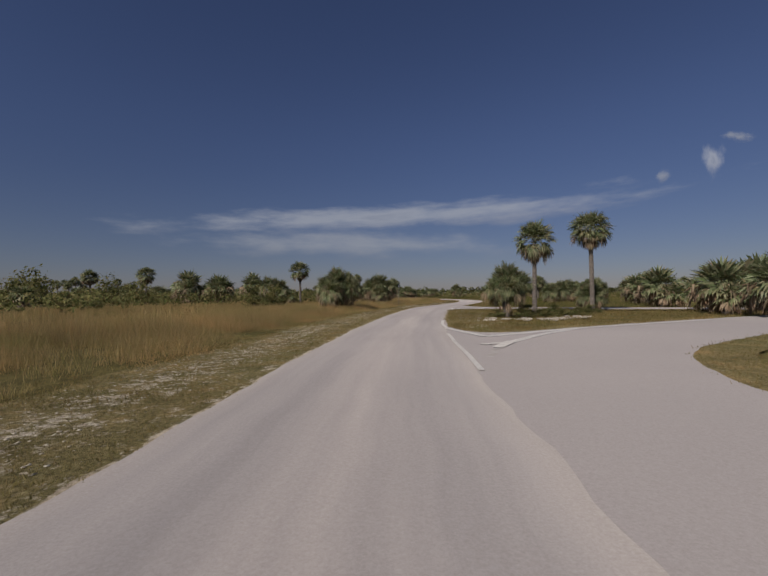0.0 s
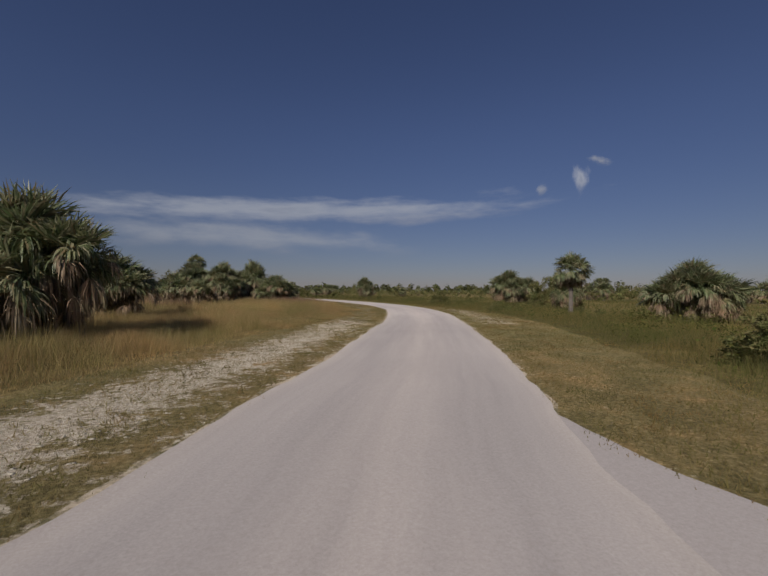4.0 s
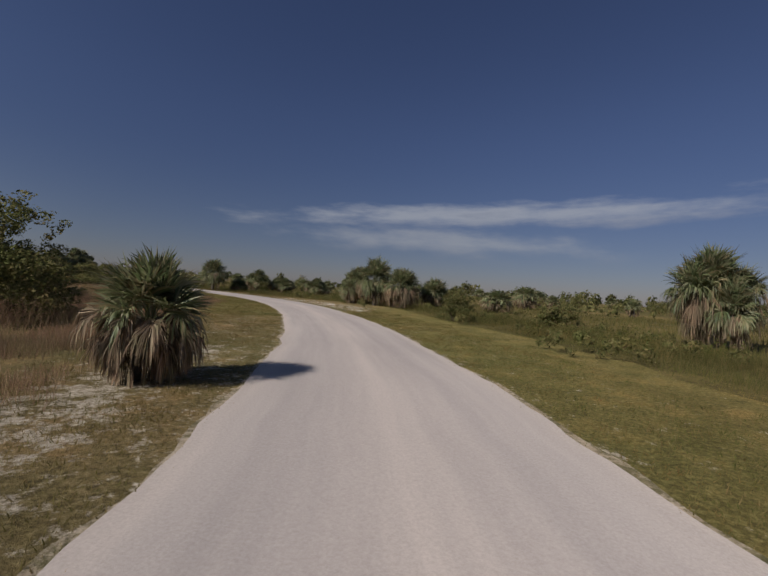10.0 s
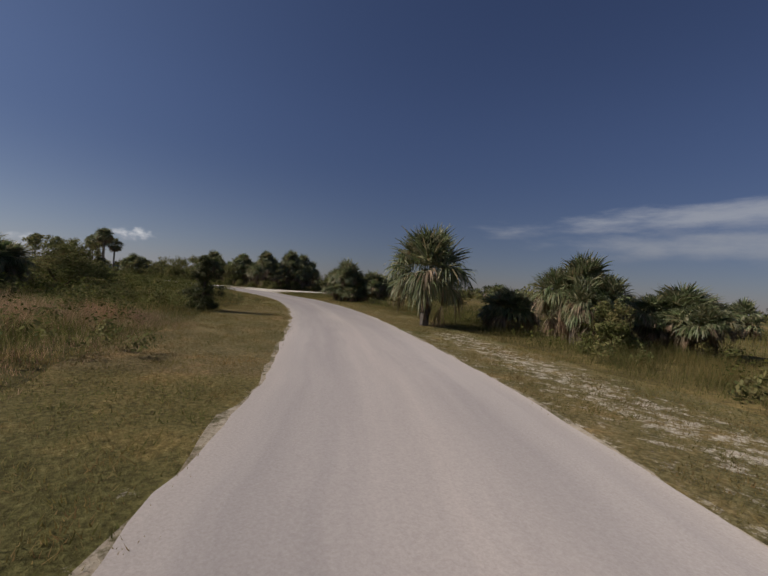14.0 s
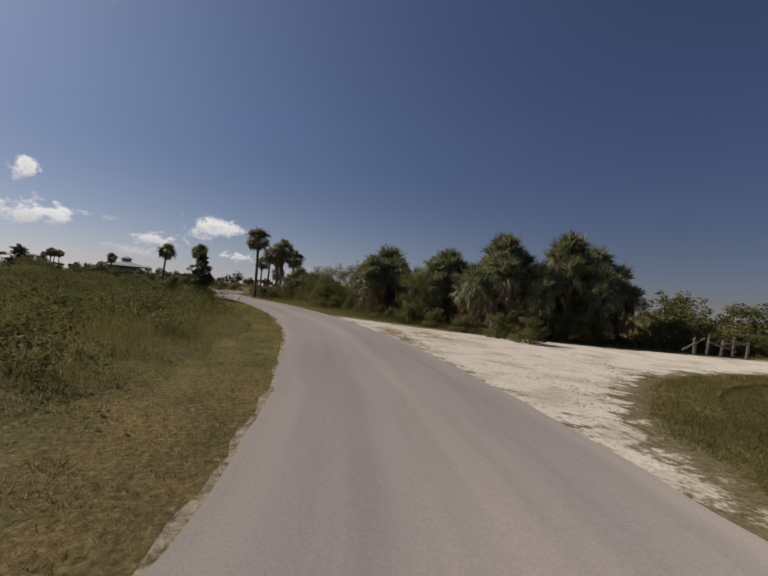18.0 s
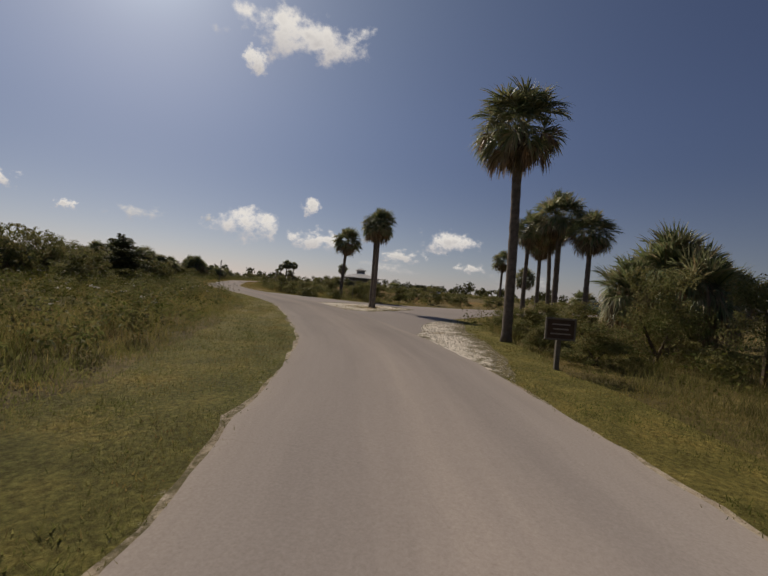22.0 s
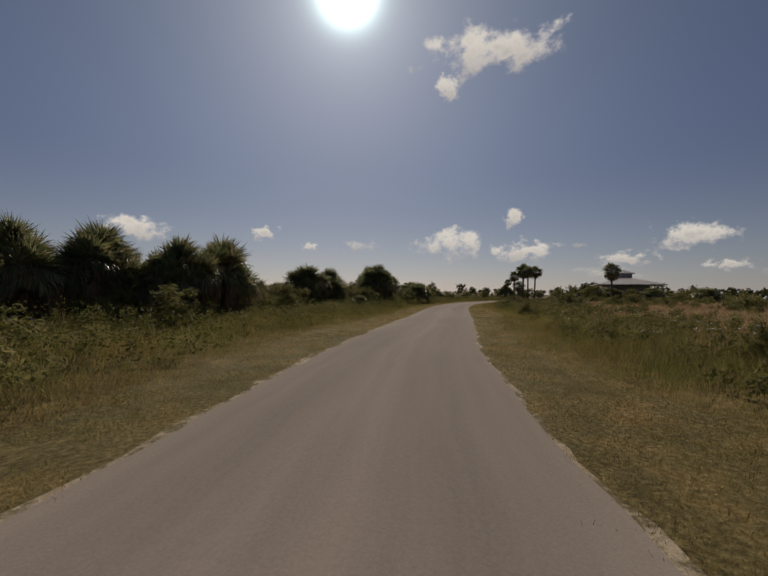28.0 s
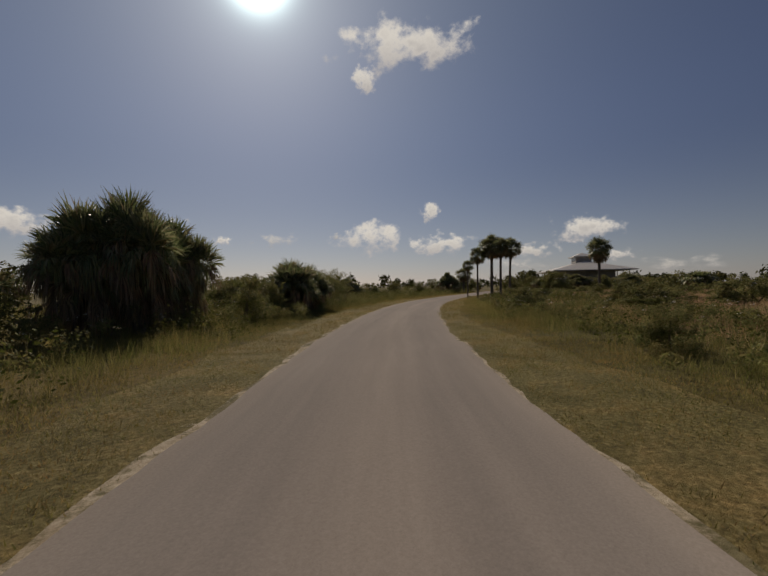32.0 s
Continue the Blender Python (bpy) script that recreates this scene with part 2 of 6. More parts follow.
def road_mat():
    m, nt, b = nodes_of("bleached asphalt", 0.95, 0.06)
    uvn = nt.nodes.new("ShaderNodeUVMap")
    sep = nt.nodes.new("ShaderNodeSeparateXYZ")
    nt.links.new(uvn.outputs[0], sep.inputs[0])
    fine, mid, big = tex_noise(nt, 45, 5, rough=0.8), tex_noise(nt, 1.0, 5, "UV", 0.6, (9.0, 0.5, 1.0)), tex_noise(nt, 0.09, 3)
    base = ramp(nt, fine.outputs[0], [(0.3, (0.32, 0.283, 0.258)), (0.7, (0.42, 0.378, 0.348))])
    track = ramp(nt, sep.outputs[0], [(0.0, (1.12, 1.1, 1.06)), (0.1, (0.98, 0.98, 0.98)), (0.27, (0.90, 0.90, 0.91)), (0.5, (1.10, 1.08, 1.06)), (0.73, (0.90, 0.90, 0.91)), (0.9, (0.98, 0.98, 0.98)), (1.0, (1.12, 1.1, 1.06))])
    c = mixed(nt, 0.8, base.outputs[0], track.outputs[0], "MULTIPLY")
    st = ramp(nt, mid.outputs[0], [(0.3, (0.86, 0.86, 0.87)), (0.7, (1.1, 1.09, 1.08))])
    c = mixed(nt, 0.8, c, st.outputs[0], "MULTIPLY")
    sb = ramp(nt, big.outputs[0], [(0.35, (0.9, 0.9, 0.9)), (0.65, (1.07, 1.06, 1.05))])
    c = mixed(nt, 0.8, c, sb.outputs[0], "MULTIPLY")
    # sun angle put into the colour: paler bend, darker and browner past second fork
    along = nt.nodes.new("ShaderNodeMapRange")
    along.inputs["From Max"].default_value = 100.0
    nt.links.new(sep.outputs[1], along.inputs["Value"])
    sun_tone = ramp(nt, along.outputs[0], [(0.19, (1, 1, 1)), (0.23, (1.2, 1.19, 1.18)), (0.43, (1.2, 1.18, 1.16)), (0.49, (0.98, 0.97, 0.95)), (0.58, (0.98, 0.96, 0.93)), (0.64, (0.78, 0.75, 0.71))])
    c = mixed(nt, 1.0, c, sun_tone.outputs[0], "MULTIPLY")
    # wandering hairline cracks, broken up
    warp = tex_noise(nt, 0.8, 4)
    co = nt.nodes.new("ShaderNodeTexCoord")
    shift = nt.nodes.new("ShaderNodeVectorMath")
    shift.operation = "ADD"
    nt.links.new(co.outputs["Object"], shift.inputs[0])
    nt.links.new(warp.outputs["Color"], shift.inputs[1])
    vor = nt.nodes.new("ShaderNodeTexVoronoi")
    vor.feature = "DISTANCE_TO_EDGE"
    vor.inputs["Scale"].default_value = 0.33
    nt.links.new(shift.outputs[0], vor.inputs["Vector"])
    crack = ramp(nt, vor.outputs["Distance"], [(0.0, (0.86, 0.855, 0.85)), (0.004, (1, 1, 1))])
    gate = ramp(nt, big.outputs[0], [(0.54, (0, 0, 0)), (0.62, (0.7, 0.7, 0.7))])
    c = mixed(nt, gate.outputs[0], c, mixed(nt, 1.0, c, crack.outputs[0], "MULTIPLY"))
    nt.links.new(c, b.inputs["Base Color"])
    bump(nt, b, fine.outputs[0], 0.3, 0.008)
    return m


def sand_mat(name="white shell sand", grassy=False):
    m, nt, b = nodes_of(name, 0.95, 0.1)
    fine, mid = tex_noise(nt, 14, 6, rough=0.75), tex_noise(nt, 0.9, 5)
    c1 = ramp(nt, fine.outputs[0], [(0.3, (0.52, 0.45, 0.355)), (0.65, (0.84, 0.765, 0.65))])
    c2 = ramp(nt, mid.outputs[0], [(0.32, (0.62, 0.57, 0.49)), (0.5, (0.95, 0.94, 0.92)), (0.7, (1.0, 1.0, 1.0))])
    col = mixed(nt, 0.9, c1.outputs[0], c2.outputs[0], "MULTIPLY")
    if grassy is None:
        dp = nt.nodes.new("ShaderNodeAttribute")
        dp.attribute_name = "depth"
        near = ramp(nt, dp.outputs["Fac"], [(0.0, (0.32, 0.32, 0.32)), (0.45, (0.15, 0.15, 0.15)), (1.0, (0.01, 0.01, 0.01))])
        clumps = tex_noise(nt, 2.2, 7, rough=0.8)
        sm = nt.nodes.new("ShaderNodeMath")
        sm.operation = "ADD"
        nt.links.new(clumps.outputs[0], sm.inputs[0])
        nt.links.new(near.outputs[0], sm.inputs[1])
        soil = ramp(nt, fine.outputs[0], [(0.3, (0.075, 0.068, 0.03)), (0.5, (0.17, 0.14, 0.07)), (0.68, (0.28, 0.225, 0.12))])
        mask = ramp(nt, sm.outputs[0], [(0.60, (0, 0, 0)), (0.69, (1, 1, 1))])
        col = mixed(nt, mask.outputs[0], col, soil.outputs[0])
    elif grassy:
        col = mixed(nt, 1.0, col, (0.66, 0.61, 0.54), "MULTIPLY")
        soil = ramp(nt, fine.outputs[0], [(0.3, (0.08, 0.075, 0.03)), (0.65, (0.22, 0.18, 0.10))])
        clumps = tex_noise(nt, 1.9, 7, rough=0.8)
        mask = ramp(nt, clumps.outputs[0], [(0.46, (0, 0, 0)), (0.56, (1, 1, 1))])
        col = mixed(nt, mask.outputs[0], col, soil.outputs[0])
    nt.links.new(col, b.inputs["Base Color"])
    bump(nt, b, fine.outputs[0], 0.7, 0.04)
    return m


M_GROUND, M_VERGE, M_ROAD = ground_mat(), verge_mat(), road_mat()
M_SANDG = sand_mat("shell sand with thin grass", True)
M_SANDE = sand_mat("white sand with grassy edges", None)
M_ROCK = plain_mat("grey weathered limestone", (0.36, 0.31, 0.24), 0.95, 0, 0.45, 9.0, 0.1, 0.6)
M_CHIP = plain_mat("pale shell rock chips", (0.50, 0.44, 0.34), 0.95, 0, 0.35, 5.0, 0.1, 0.4)
M_RUST = leaf_mat("russet dry grass", [(0.228, 0.15, 0.118), (0.336, 0.234, 0.186), (0.456, 0.348, 0.27), (0.228, 0.198, 0.108), (0.3, 0.198, 0.168)], 0.12, 0.9, 0.5, 0.06)
M_STRAW = leaf_mat("dry straw grass", [(0.25, 0.194, 0.106), (0.413, 0.312, 0.175), (0.55, 0.438, 0.263), (0.237, 0.225, 0.0938), (0.475, 0.362, 0.213)], 0.12, 0.9, 0.5, 0.06)
M_GREEN = leaf_mat("green field grass", [(0.095, 0.105, 0.04), (0.145, 0.15, 0.06), (0.195, 0.185, 0.085), (0.25, 0.215, 0.115)], 0.12, 0.9, 0.5, 0.06)
M_SHORT = leaf_mat("short mown grass", [(0.13, 0.12, 0.045), (0.20, 0.175, 0.075), (0.29, 0.235, 0.125), (0.22, 0.165, 0.09)], 0.3, 0.9, 0.5, 0.06)
M_BLOOM = plain_mat("pale flower heads", (0.55, 0.52, 0.44), 0.9, 0, 0.2, 5.0, 0.1)
M_LAWN = leaf_mat("green mown grass", [(0.10, 0.115, 0.042), (0.15, 0.16, 0.06), (0.21, 0.205, 0.09), (0.21, 0.17, 0.085)], 0.3, 0.9, 0.5, 0.06)
M_WEED = leaf_mat("broad weed leaves", [(0.05, 0.065, 0.02), (0.085, 0.10, 0.03), (0.13, 0.135, 0.045)], 0.3, 0.8, 0.3, 0.08)
M_FROND = leaf_mat("green palm frond", [(0.0952, 0.129, 0.0672), (0.151, 0.19, 0.101), (0.213, 0.246, 0.146), (0.314, 0.33, 0.235), (0.235, 0.196, 0.118)], 0.6, 0.5, 0.36, 0.35)
M_DEAD = leaf_mat("dead palm frond", [(0.10, 0.075, 0.055), (0.165, 0.124, 0.094), (0.245, 0.197, 0.155), (0.37, 0.315, 0.25)], 0.6, 0.75, 0.2, 0.2)
M_LEAF = leaf_mat("shrub leaves", [(0.09, 0.105, 0.045), (0.15, 0.165, 0.07), (0.22, 0.22, 0.11), (0.17, 0.15, 0.08)], 0.5, 0.75, 0.38, 0.1)
M_CEDAR = leaf_mat("cedar foliage", [(0.05, 0.062, 0.03), (0.08, 0.092, 0.045), (0.115, 0.12, 0.06)], 0.6, 0.7, 0.3, 0.2)
M_FAR = leaf_mat("far woodland leaves", [(0.05, 0.06, 0.028), (0.08, 0.092, 0.042), (0.125, 0.125, 0.062)], 0.05, 0.8, 0.15, 0.1)
M_TRUNK = plain_mat("palm trunk bark", (0.14, 0.118, 0.098), 0.95, 0, 0.45, 7.0, 0.1, 0.8)
M_BOOT = plain_mat("old leaf stubs", (0.17, 0.125, 0.09), 0.9, 0, 0.5, 14.0, 0.1, 0.4)
M_STEM = plain_mat("woody stem", (0.11, 0.085, 0.06), 0.95, 0, 0.35, 9.0, 0.1, 0.5)
M_POST = plain_mat("weathered grey post", (0.17, 0.15, 0.125), 0.9, 0, 0.35, 12.0, 0.1, 0.4)
M_PAINTW = plain_mat("worn white road paint", (0.57, 0.53, 0.47), 0.8, 0, 0.2, 6.0, 0.2, 0.2)
M_FADEW = plain_mat("rough pale patching", (0.50, 0.46, 0.41), 0.95, 0, 0.25, 7.0, 0.1, 0.5)
M_FADED = plain_mat("faded concrete band", (0.33, 0.295, 0.265), 0.95, 0, 0.25, 4.0, 0.1, 0.3)
M_STEEL = plain_mat("galvanised steel", (0.34, 0.34, 0.33), 0.5, 0.6, 0.2, 10.0)
M_SIGNB = plain_mat("black sign paint", (0.012, 0.012, 0.013), 0.7, 0, 0.2, 8.0, 0.08)
M_SIGNW = plain_mat("white sign sheeting", (0.86, 0.86, 0.85), 0.5, 0, 0.06, 8.0)
M_BROWN = plain_mat("brown park sign paint", (0.075, 0.045, 0.03), 0.6, 0, 0.2, 8.0)
M_ROOF = plain_mat("pale metal roof", (0.42, 0.40, 0.38), 0.5, 0.2, 0.12, 0.8)
M_WALL = plain_mat("grey board wall", (0.30, 0.29, 0.28), 0.8, 0, 0.12, 1.2)
M_TRIM = plain_mat("white painted trim", (0.72, 0.72, 0.70), 0.6, 0, 0.08, 1.0)
M_GLASS = plain_mat("dark window glass", (0.03, 0.04, 0.05), 0.08, 0, 0.2, 0.6, 0.8)
M_REDP = plain_mat("red sign paint", (0.45, 0.03, 0.03), 0.45, 0, 0.1, 8.0)
M_CARW = plain_mat("white vehicle paint", (0.75, 0.75, 0.75), 0.3, 0, 0.04, 2.0)


# ---- mesh helpers ----
def mesh_np(name, verts, faces, mat, parent=None, label="", uv=None):
    """One mesh object from numpy verts (n,3) and faces (m,3) or (m,4)."""
    me = bpy.data.meshes.new(name)
    verts, faces = np.asarray(verts, np.float32), np.asarray(faces, np.int32)
    k = faces.shape[1]
    me.vertices.add(len(verts))
    me.vertices.foreach_set("co", verts.ravel())
    me.loops.add(faces.size)
    me.loops.foreach_set("vertex_index", faces.ravel())
    me.polygons.add(len(faces))
    me.polygons.foreach_set("loop_start", np.arange(0, faces.size, k, dtype=np.int32))
    if uv is not None:
        lay = me.uv_layers.new(name="UVMap")
        lay.data.foreach_set("uv", np.asarray(uv, np.float32)[faces.ravel()].ravel())
    me.update(calc_edges=True)
    me.validate()
    if mat:
        me.materials.append(mat)
    ob = new(name, me)
    if parent:
        ob.parent = parent
    if label:
        tagged(ob, label)
    return ob


def part(name, bm, mat, parent=None, label="", smooth=False):
    me = bpy.data.meshes.new(name)
    bmesh.ops.recalc_face_normals(bm, faces=bm.faces)
    bm.to_mesh(me)
    bm.free()
    me.materials.append(mat)
    if smooth:
        for p in me.polygons:
            p.use_smooth = True
    ob = new(name, me)
    if parent:
        ob.parent = parent
    if label:
        tagged(ob, label)
    return ob


def box(bm, sx, sy, sz, at=(0, 0, 0), rz=0.0, bevel=0.0):
    made = bmesh.ops.create_cube(bm, size=1.0)
    vs = made["verts"]
    bmesh.ops.transform(bm, matrix=Matrix.Translation(at) @ Matrix.Rotation(rz, 4, "Z") @ Matrix.Diagonal((sx, sy, sz, 1)), verts=vs)
    if bevel:
        es = list({ed for v in vs for ed in v.link_edges})
        bmesh.ops.bevel(bm, geom=es, offset=bevel, segments=1, affect="EDGES")


def tube(bm, pts, radii, n=8):
    """A tapered round tube through points."""
    rings = []
    for i, (p, r) in enumerate(zip(pts, radii)):
        p = Vector(p)
        d = (Vector(pts[min(i + 1, len(pts) - 1)]) - Vector(pts[max(i - 1, 0)])).normalized()
        u = d.orthogonal().normalized()
        if abs(d.z) > 0.5:
            u = Vector((1, 0, 0)) - d * d.x
            u.normalize()
        v = d.cross(u)
        rings.append([bm.verts.new(p + (u * math.cos(2 * math.pi * k / n) + v * math.sin(2 * math.pi * k / n)) * r) for k in range(n)])
    for a_, b_ in zip(rings, rings[1:]):
        for k in range(n):
            bm.faces.new((a_[k], a_[(k + 1) % n], b_[(k + 1) % n], b_[k]))
    bm.faces.new(rings[0][::-1])
    bm.faces.new(rings[-1])


# ---- the road's line ----
ROAD = [(-0.45, -25), (-0.45, 0), (0.13, 10.87), (1.34, 20.94), (2.92, 30.49), (5.06, 39.57), (8.52, 48.65), (11.71, 57.94), (13.92, 66.94), (14.51, 76.51), (13.31, 86.32), (11.37, 95.17), (7.96, 104.86), (3.24, 114.05), (-2.51, 121.94), (-9.09, 128.07), (-16.23, 133.23), (-24.12, 137.97), (-32.94, 142), (-42.28, 144.31), (-51.38, 145.14), (-60.3, 144.54), (-68.85, 143), (-76.81, 140.65), (-84.53, 137.35), (-91.18, 132.98), (-96.95, 128.34), (-101.88, 123.15), (-106.76, 117.11), (-112.24, 110.87), (-118.75, 105.24), (-125.52, 100.27), (-131.99, 95.65), (-138.15, 91.17), (-145.5, 86), (-153.2, 81.3), (-161.2, 77.1), (-170.4, 73.2), (-181.8, 69.6), (-197.3, 65.5), (-221.5, 59.2)]

HALF = 1.7


def smooth_line(ctrl, step=0.3):
    """A Catmull-Rom curve through control points, at even steps: places, headings, lengths."""
    p = np.array(ctrl, float)
    q = np.vstack([2 * p[0] - p[1], p, 2 * p[-1] - p[-2]])
    out = []
    for i in range(1, len(q) - 2):
        u = np.linspace(0, 1, 40, endpoint=False)[:, None]
        p0, p1, p2, p3 = q[i - 1], q[i], q[i + 1], q[i + 2]
        out.append(0.5 * (2 * p1 + (p2 - p0) * u + (2 * p0 - 5 * p1 + 4 * p2 - p3) * u ** 2 + (3 * p1 - p0 - 3 * p2 + p3) * u ** 3))
    c = np.vstack(out + [p[-1:]])
    s = np.concatenate([[0], np.cumsum(np.hypot(*np.diff(c, axis=0).T))])
    g = np.arange(0, s[-1], step)
    c = np.stack([np.interp(g, s, c[:, 0]), np.interp(g, s, c[:, 1])], 1)
    d = np.gradient(c, axis=0)
    d /= np.hypot(d[:, 0], d[:, 1])[:, None]
    return c, d, g


def wob(x, seed, scale):
    """Smooth noise along a length."""
    return np.array([noise.noise((float(v) * scale, seed * 7.3, 0.0)) for v in x])


LINE, DIRS, LEN = smooth_line(ROAD)
SIDE = np.stack([DIRS[:, 1], -DIRS[:, 0]], 1)       # to the right of the way


def to_road(xy):
    """Signed distance (right positive) and length along the road of places (n,2)."""
    xy = np.atleast_2d(np.asarray(xy, float))
    side, along = np.empty(len(xy)), np.empty(len(xy))
    sub = slice(None, None, 4)
    L, S, G = LINE[sub], SIDE[sub], LEN[sub]
    for k in range(0, len(xy), 4000):
        blk = xy[k:k + 4000]
        d2 = (blk[:, None, 0] - L[None, :, 0]) ** 2 + (blk[:, None, 1] - L[None, :, 1]) ** 2
        j = d2.argmin(1)
        rel = blk - L[j]
        sg = np.sign(np.einsum("ij,ij->i", rel, S[j]) + 1e-9)
        side[k:k + 4000], along[k:k + 4000] = sg * np.sqrt(d2.min(1)), G[j]
    return side, along


def inside_poly(xy, poly):
    p = np.array(poly, float)
    r = np.zeros(len(xy), bool)
    j = len(p) - 1
    for i in range(len(p)):
        c = ((p[i, 1] > xy[:, 1]) != (p[j, 1] > xy[:, 1])) & (xy[:, 0] < (p[j, 0] - p[i, 0]) * (xy[:, 1] - p[i, 1]) / (p[j, 1] - p[i, 1] + 1e-12) + p[i, 0])
        r ^= c
        j = i
    return r


def ribbon(name, line, side, lengths, left, right, z, mat, cols=6, label="", crown=0.0):
    """A strip of surface between two edge offsets along a line."""
    n = len(line)
    u = np.linspace(0, 1, cols)
    off = left[:, None] * (1 - u) + right[:, None] * u
    xy = line[:, None, :] + side[:, None, :] * off[:, :, None]
    zz = np.full((n, cols), z) + crown * (1 - (2 * u - 1) ** 2)[None, :]
    v = np.concatenate([xy, zz[:, :, None]], 2).reshape(-1, 3)
    i = np.arange(n - 1)[:, None] * cols + np.arange(cols - 1)[None, :]
    f = np.stack([i, i + 1, i + cols + 1, i + cols], 2).reshape(-1, 4)
    uv = np.stack([np.tile(u, (n, 1)), np.tile(lengths[:, None] / 4.0, (1, cols))], 2).reshape(-1, 2)
    ob = mesh_np(name, v, f, mat, uv=uv)
    return ob


def patch(name, ctrl, z, mat, ragged=0.12, seed=0, step=0.25, sun_tone=50.0, fill=0.0):
    """A flat patch of surface with a ragged outline round control points."""
    c = np.array(ctrl, float)
    for _ in range(2):      # cut the corners twice
        nx = np.roll(c, -1, 0)
        c = np.stack([0.75 * c + 0.25 * nx, 0.25 * c + 0.75 * nx], 1).reshape(-1, 2)
    nx = np.roll(c, -1, 0)
    c = np.vstack([p0 + (p1 - p0) * np.linspace(0, 1, max(1, int(np.hypot(*(p1 - p0)) / step)), endpoint=False)[:, None] for p0, p1 in zip(c, nx)])
    cen = c.mean(0)
    for k, pt in enumerate(c):
        d = pt - cen
        d /= max(1e-6, np.hypot(*d))
        c[k] = pt + d * ragged * (noise.noise((pt[0] * 1.3, pt[1] * 1.3, seed)) + 0.7 * noise.noise((pt[0] * 4.1, pt[1] * 4.1, seed)))
    n = len(c)
    inner = np.zeros((0, 2))
    if fill:
        gx, gy = np.meshgrid(np.arange(c[:, 0].min(), c[:, 0].max(), fill), np.arange(c[:, 1].min(), c[:, 1].max(), fill))
        inner = np.stack([gx.ravel(), gy.ravel()], 1)
        inner = inner[inside_poly(inner, c)]
        inner = inner[[np.hypot(*(c - p).T).min() > 0.6 * step for p in inner]]
    vs, _, fs = geometry.delaunay_2d_cdt([Vector(p) for p in np.vstack([c, inner])], [(i, (i + 1) % n) for i in range(n)], [], 1, 1e-5)[:3]
    me = bpy.data.meshes.new(name)
    me.from_pydata([(v.x, v.y, z) for v in vs], [], [list(f) for f in fs])
    me.materials.append(mat)
    if fill:        # how deep inside the patch each place lies
        at = me.attributes.new("depth", "FLOAT", "POINT")
        at.data.foreach_set("value", np.array([np.hypot(c[:, 0] - v.x, c[:, 1] - v.y).min() for v in vs], np.float32))
    # the second UV value picks the road's painted sun tone
    lay = me.uv_layers.new(name="UVMap")
    lay.data.foreach_set("uv", np.tile((0.3, sun_tone), len(me.loops)).astype(np.float32))
    return new(name, me)


# ---- ground, verge and road ----
def build_ground():
    r = np.concatenate([np.linspace(-230, 170, 161)])
    far = np.array([-4200, -2200, -1200, -700, -420, -300])
    xs = np.concatenate([far - 60, r - 60 + 0, -far - 60])
    ys = np.concatenate([far + 70, r + 100, -far + 70])
    gx, gy = np.meshgrid(np.unique(xs), np.unique(ys), indexing="ij")
    xy = np.stack([gx.ravel(), gy.ravel()], 1)
    side, _ = to_road(xy)
    lift = np.clip((np.abs(side) - 7) / 10, 0, 1)
    z = np.array([0.22 * noise.noise((x * 0.05, y * 0.05, 3.1)) for x, y in xy]) * 0.5 * lift - 0.06
    nx, ny = gx.shape
    i = np.arange(nx - 1)[:, None] * ny + np.arange(ny - 1)[None, :]
    f = np.stack([i, i + ny, i + ny + 1, i + 1], 2).reshape(-1, 4)
    ob = mesh_np("ground", np.concatenate([xy, z[:, None]], 1), f, M_GROUND)
    return tagged(ob, "rough coastal field ground with dry grass and bare soil", "ground", kind="structure")


build_ground()
NARROW = np.clip((LEN - 175) / 30, 0, 1)      # the mown strip is narrower on the second half
VERGE_L = -HALF - 2.6 - 1.1 * wob(LEN, 1, 0.06) + 1.0 * NARROW - 2.8 * np.exp(-((LEN - 125) / 6.0) ** 2)
VERGE_R = HALF + 2.5 + 1.1 * wob(LEN, 2, 0.06) - 0.9 * NARROW + 2.6 * np.exp(-((LEN - 133) / 9.0) ** 2) + 3.6 * np.exp(-((LEN - 152) / 9.0) ** 2)
vg = ribbon("verge", LINE, SIDE, LEN, VERGE_L - 0.35 * wob(LEN, 5, 0.6), VERGE_R + 0.35 * wob(LEN, 6, 0.6), 0.0, M_VERGE, 24)
tagged(vg, "mown roadside verge of short grass over pale shell rock", "verge", kind="structure")
FORK_A = [(0.6, -12), (5.6, -12), (5.0, -2), (4.9, 3.0), (4.8, 5.4), (5.3, 6.8), (5.9, 8.1), (7.6, 9.9), (11.2, 12.2), (18, 16), (32, 22), (31, 26.5), (17, 20), (10.2, 16.9), (6.4, 14.8), (4.6, 13.7), (3.2, 13.4), (2.6, 14.6), (2.4, 17.4), (1.6, 19.5)]
FORK_B = [(3.9, 31.2), (5.0, 32.1), (5.7, 33.1), (7.2, 33.5), (9.8, 32.7), (17, 30.2), (31, 24.5), (33, 28), (18, 33.6), (10.6, 36.8), (9.1, 38.0), (8.4, 40.0), (8.1, 42.5), (8.4, 45.5), (6.5, 46.5), (4.5, 40)]
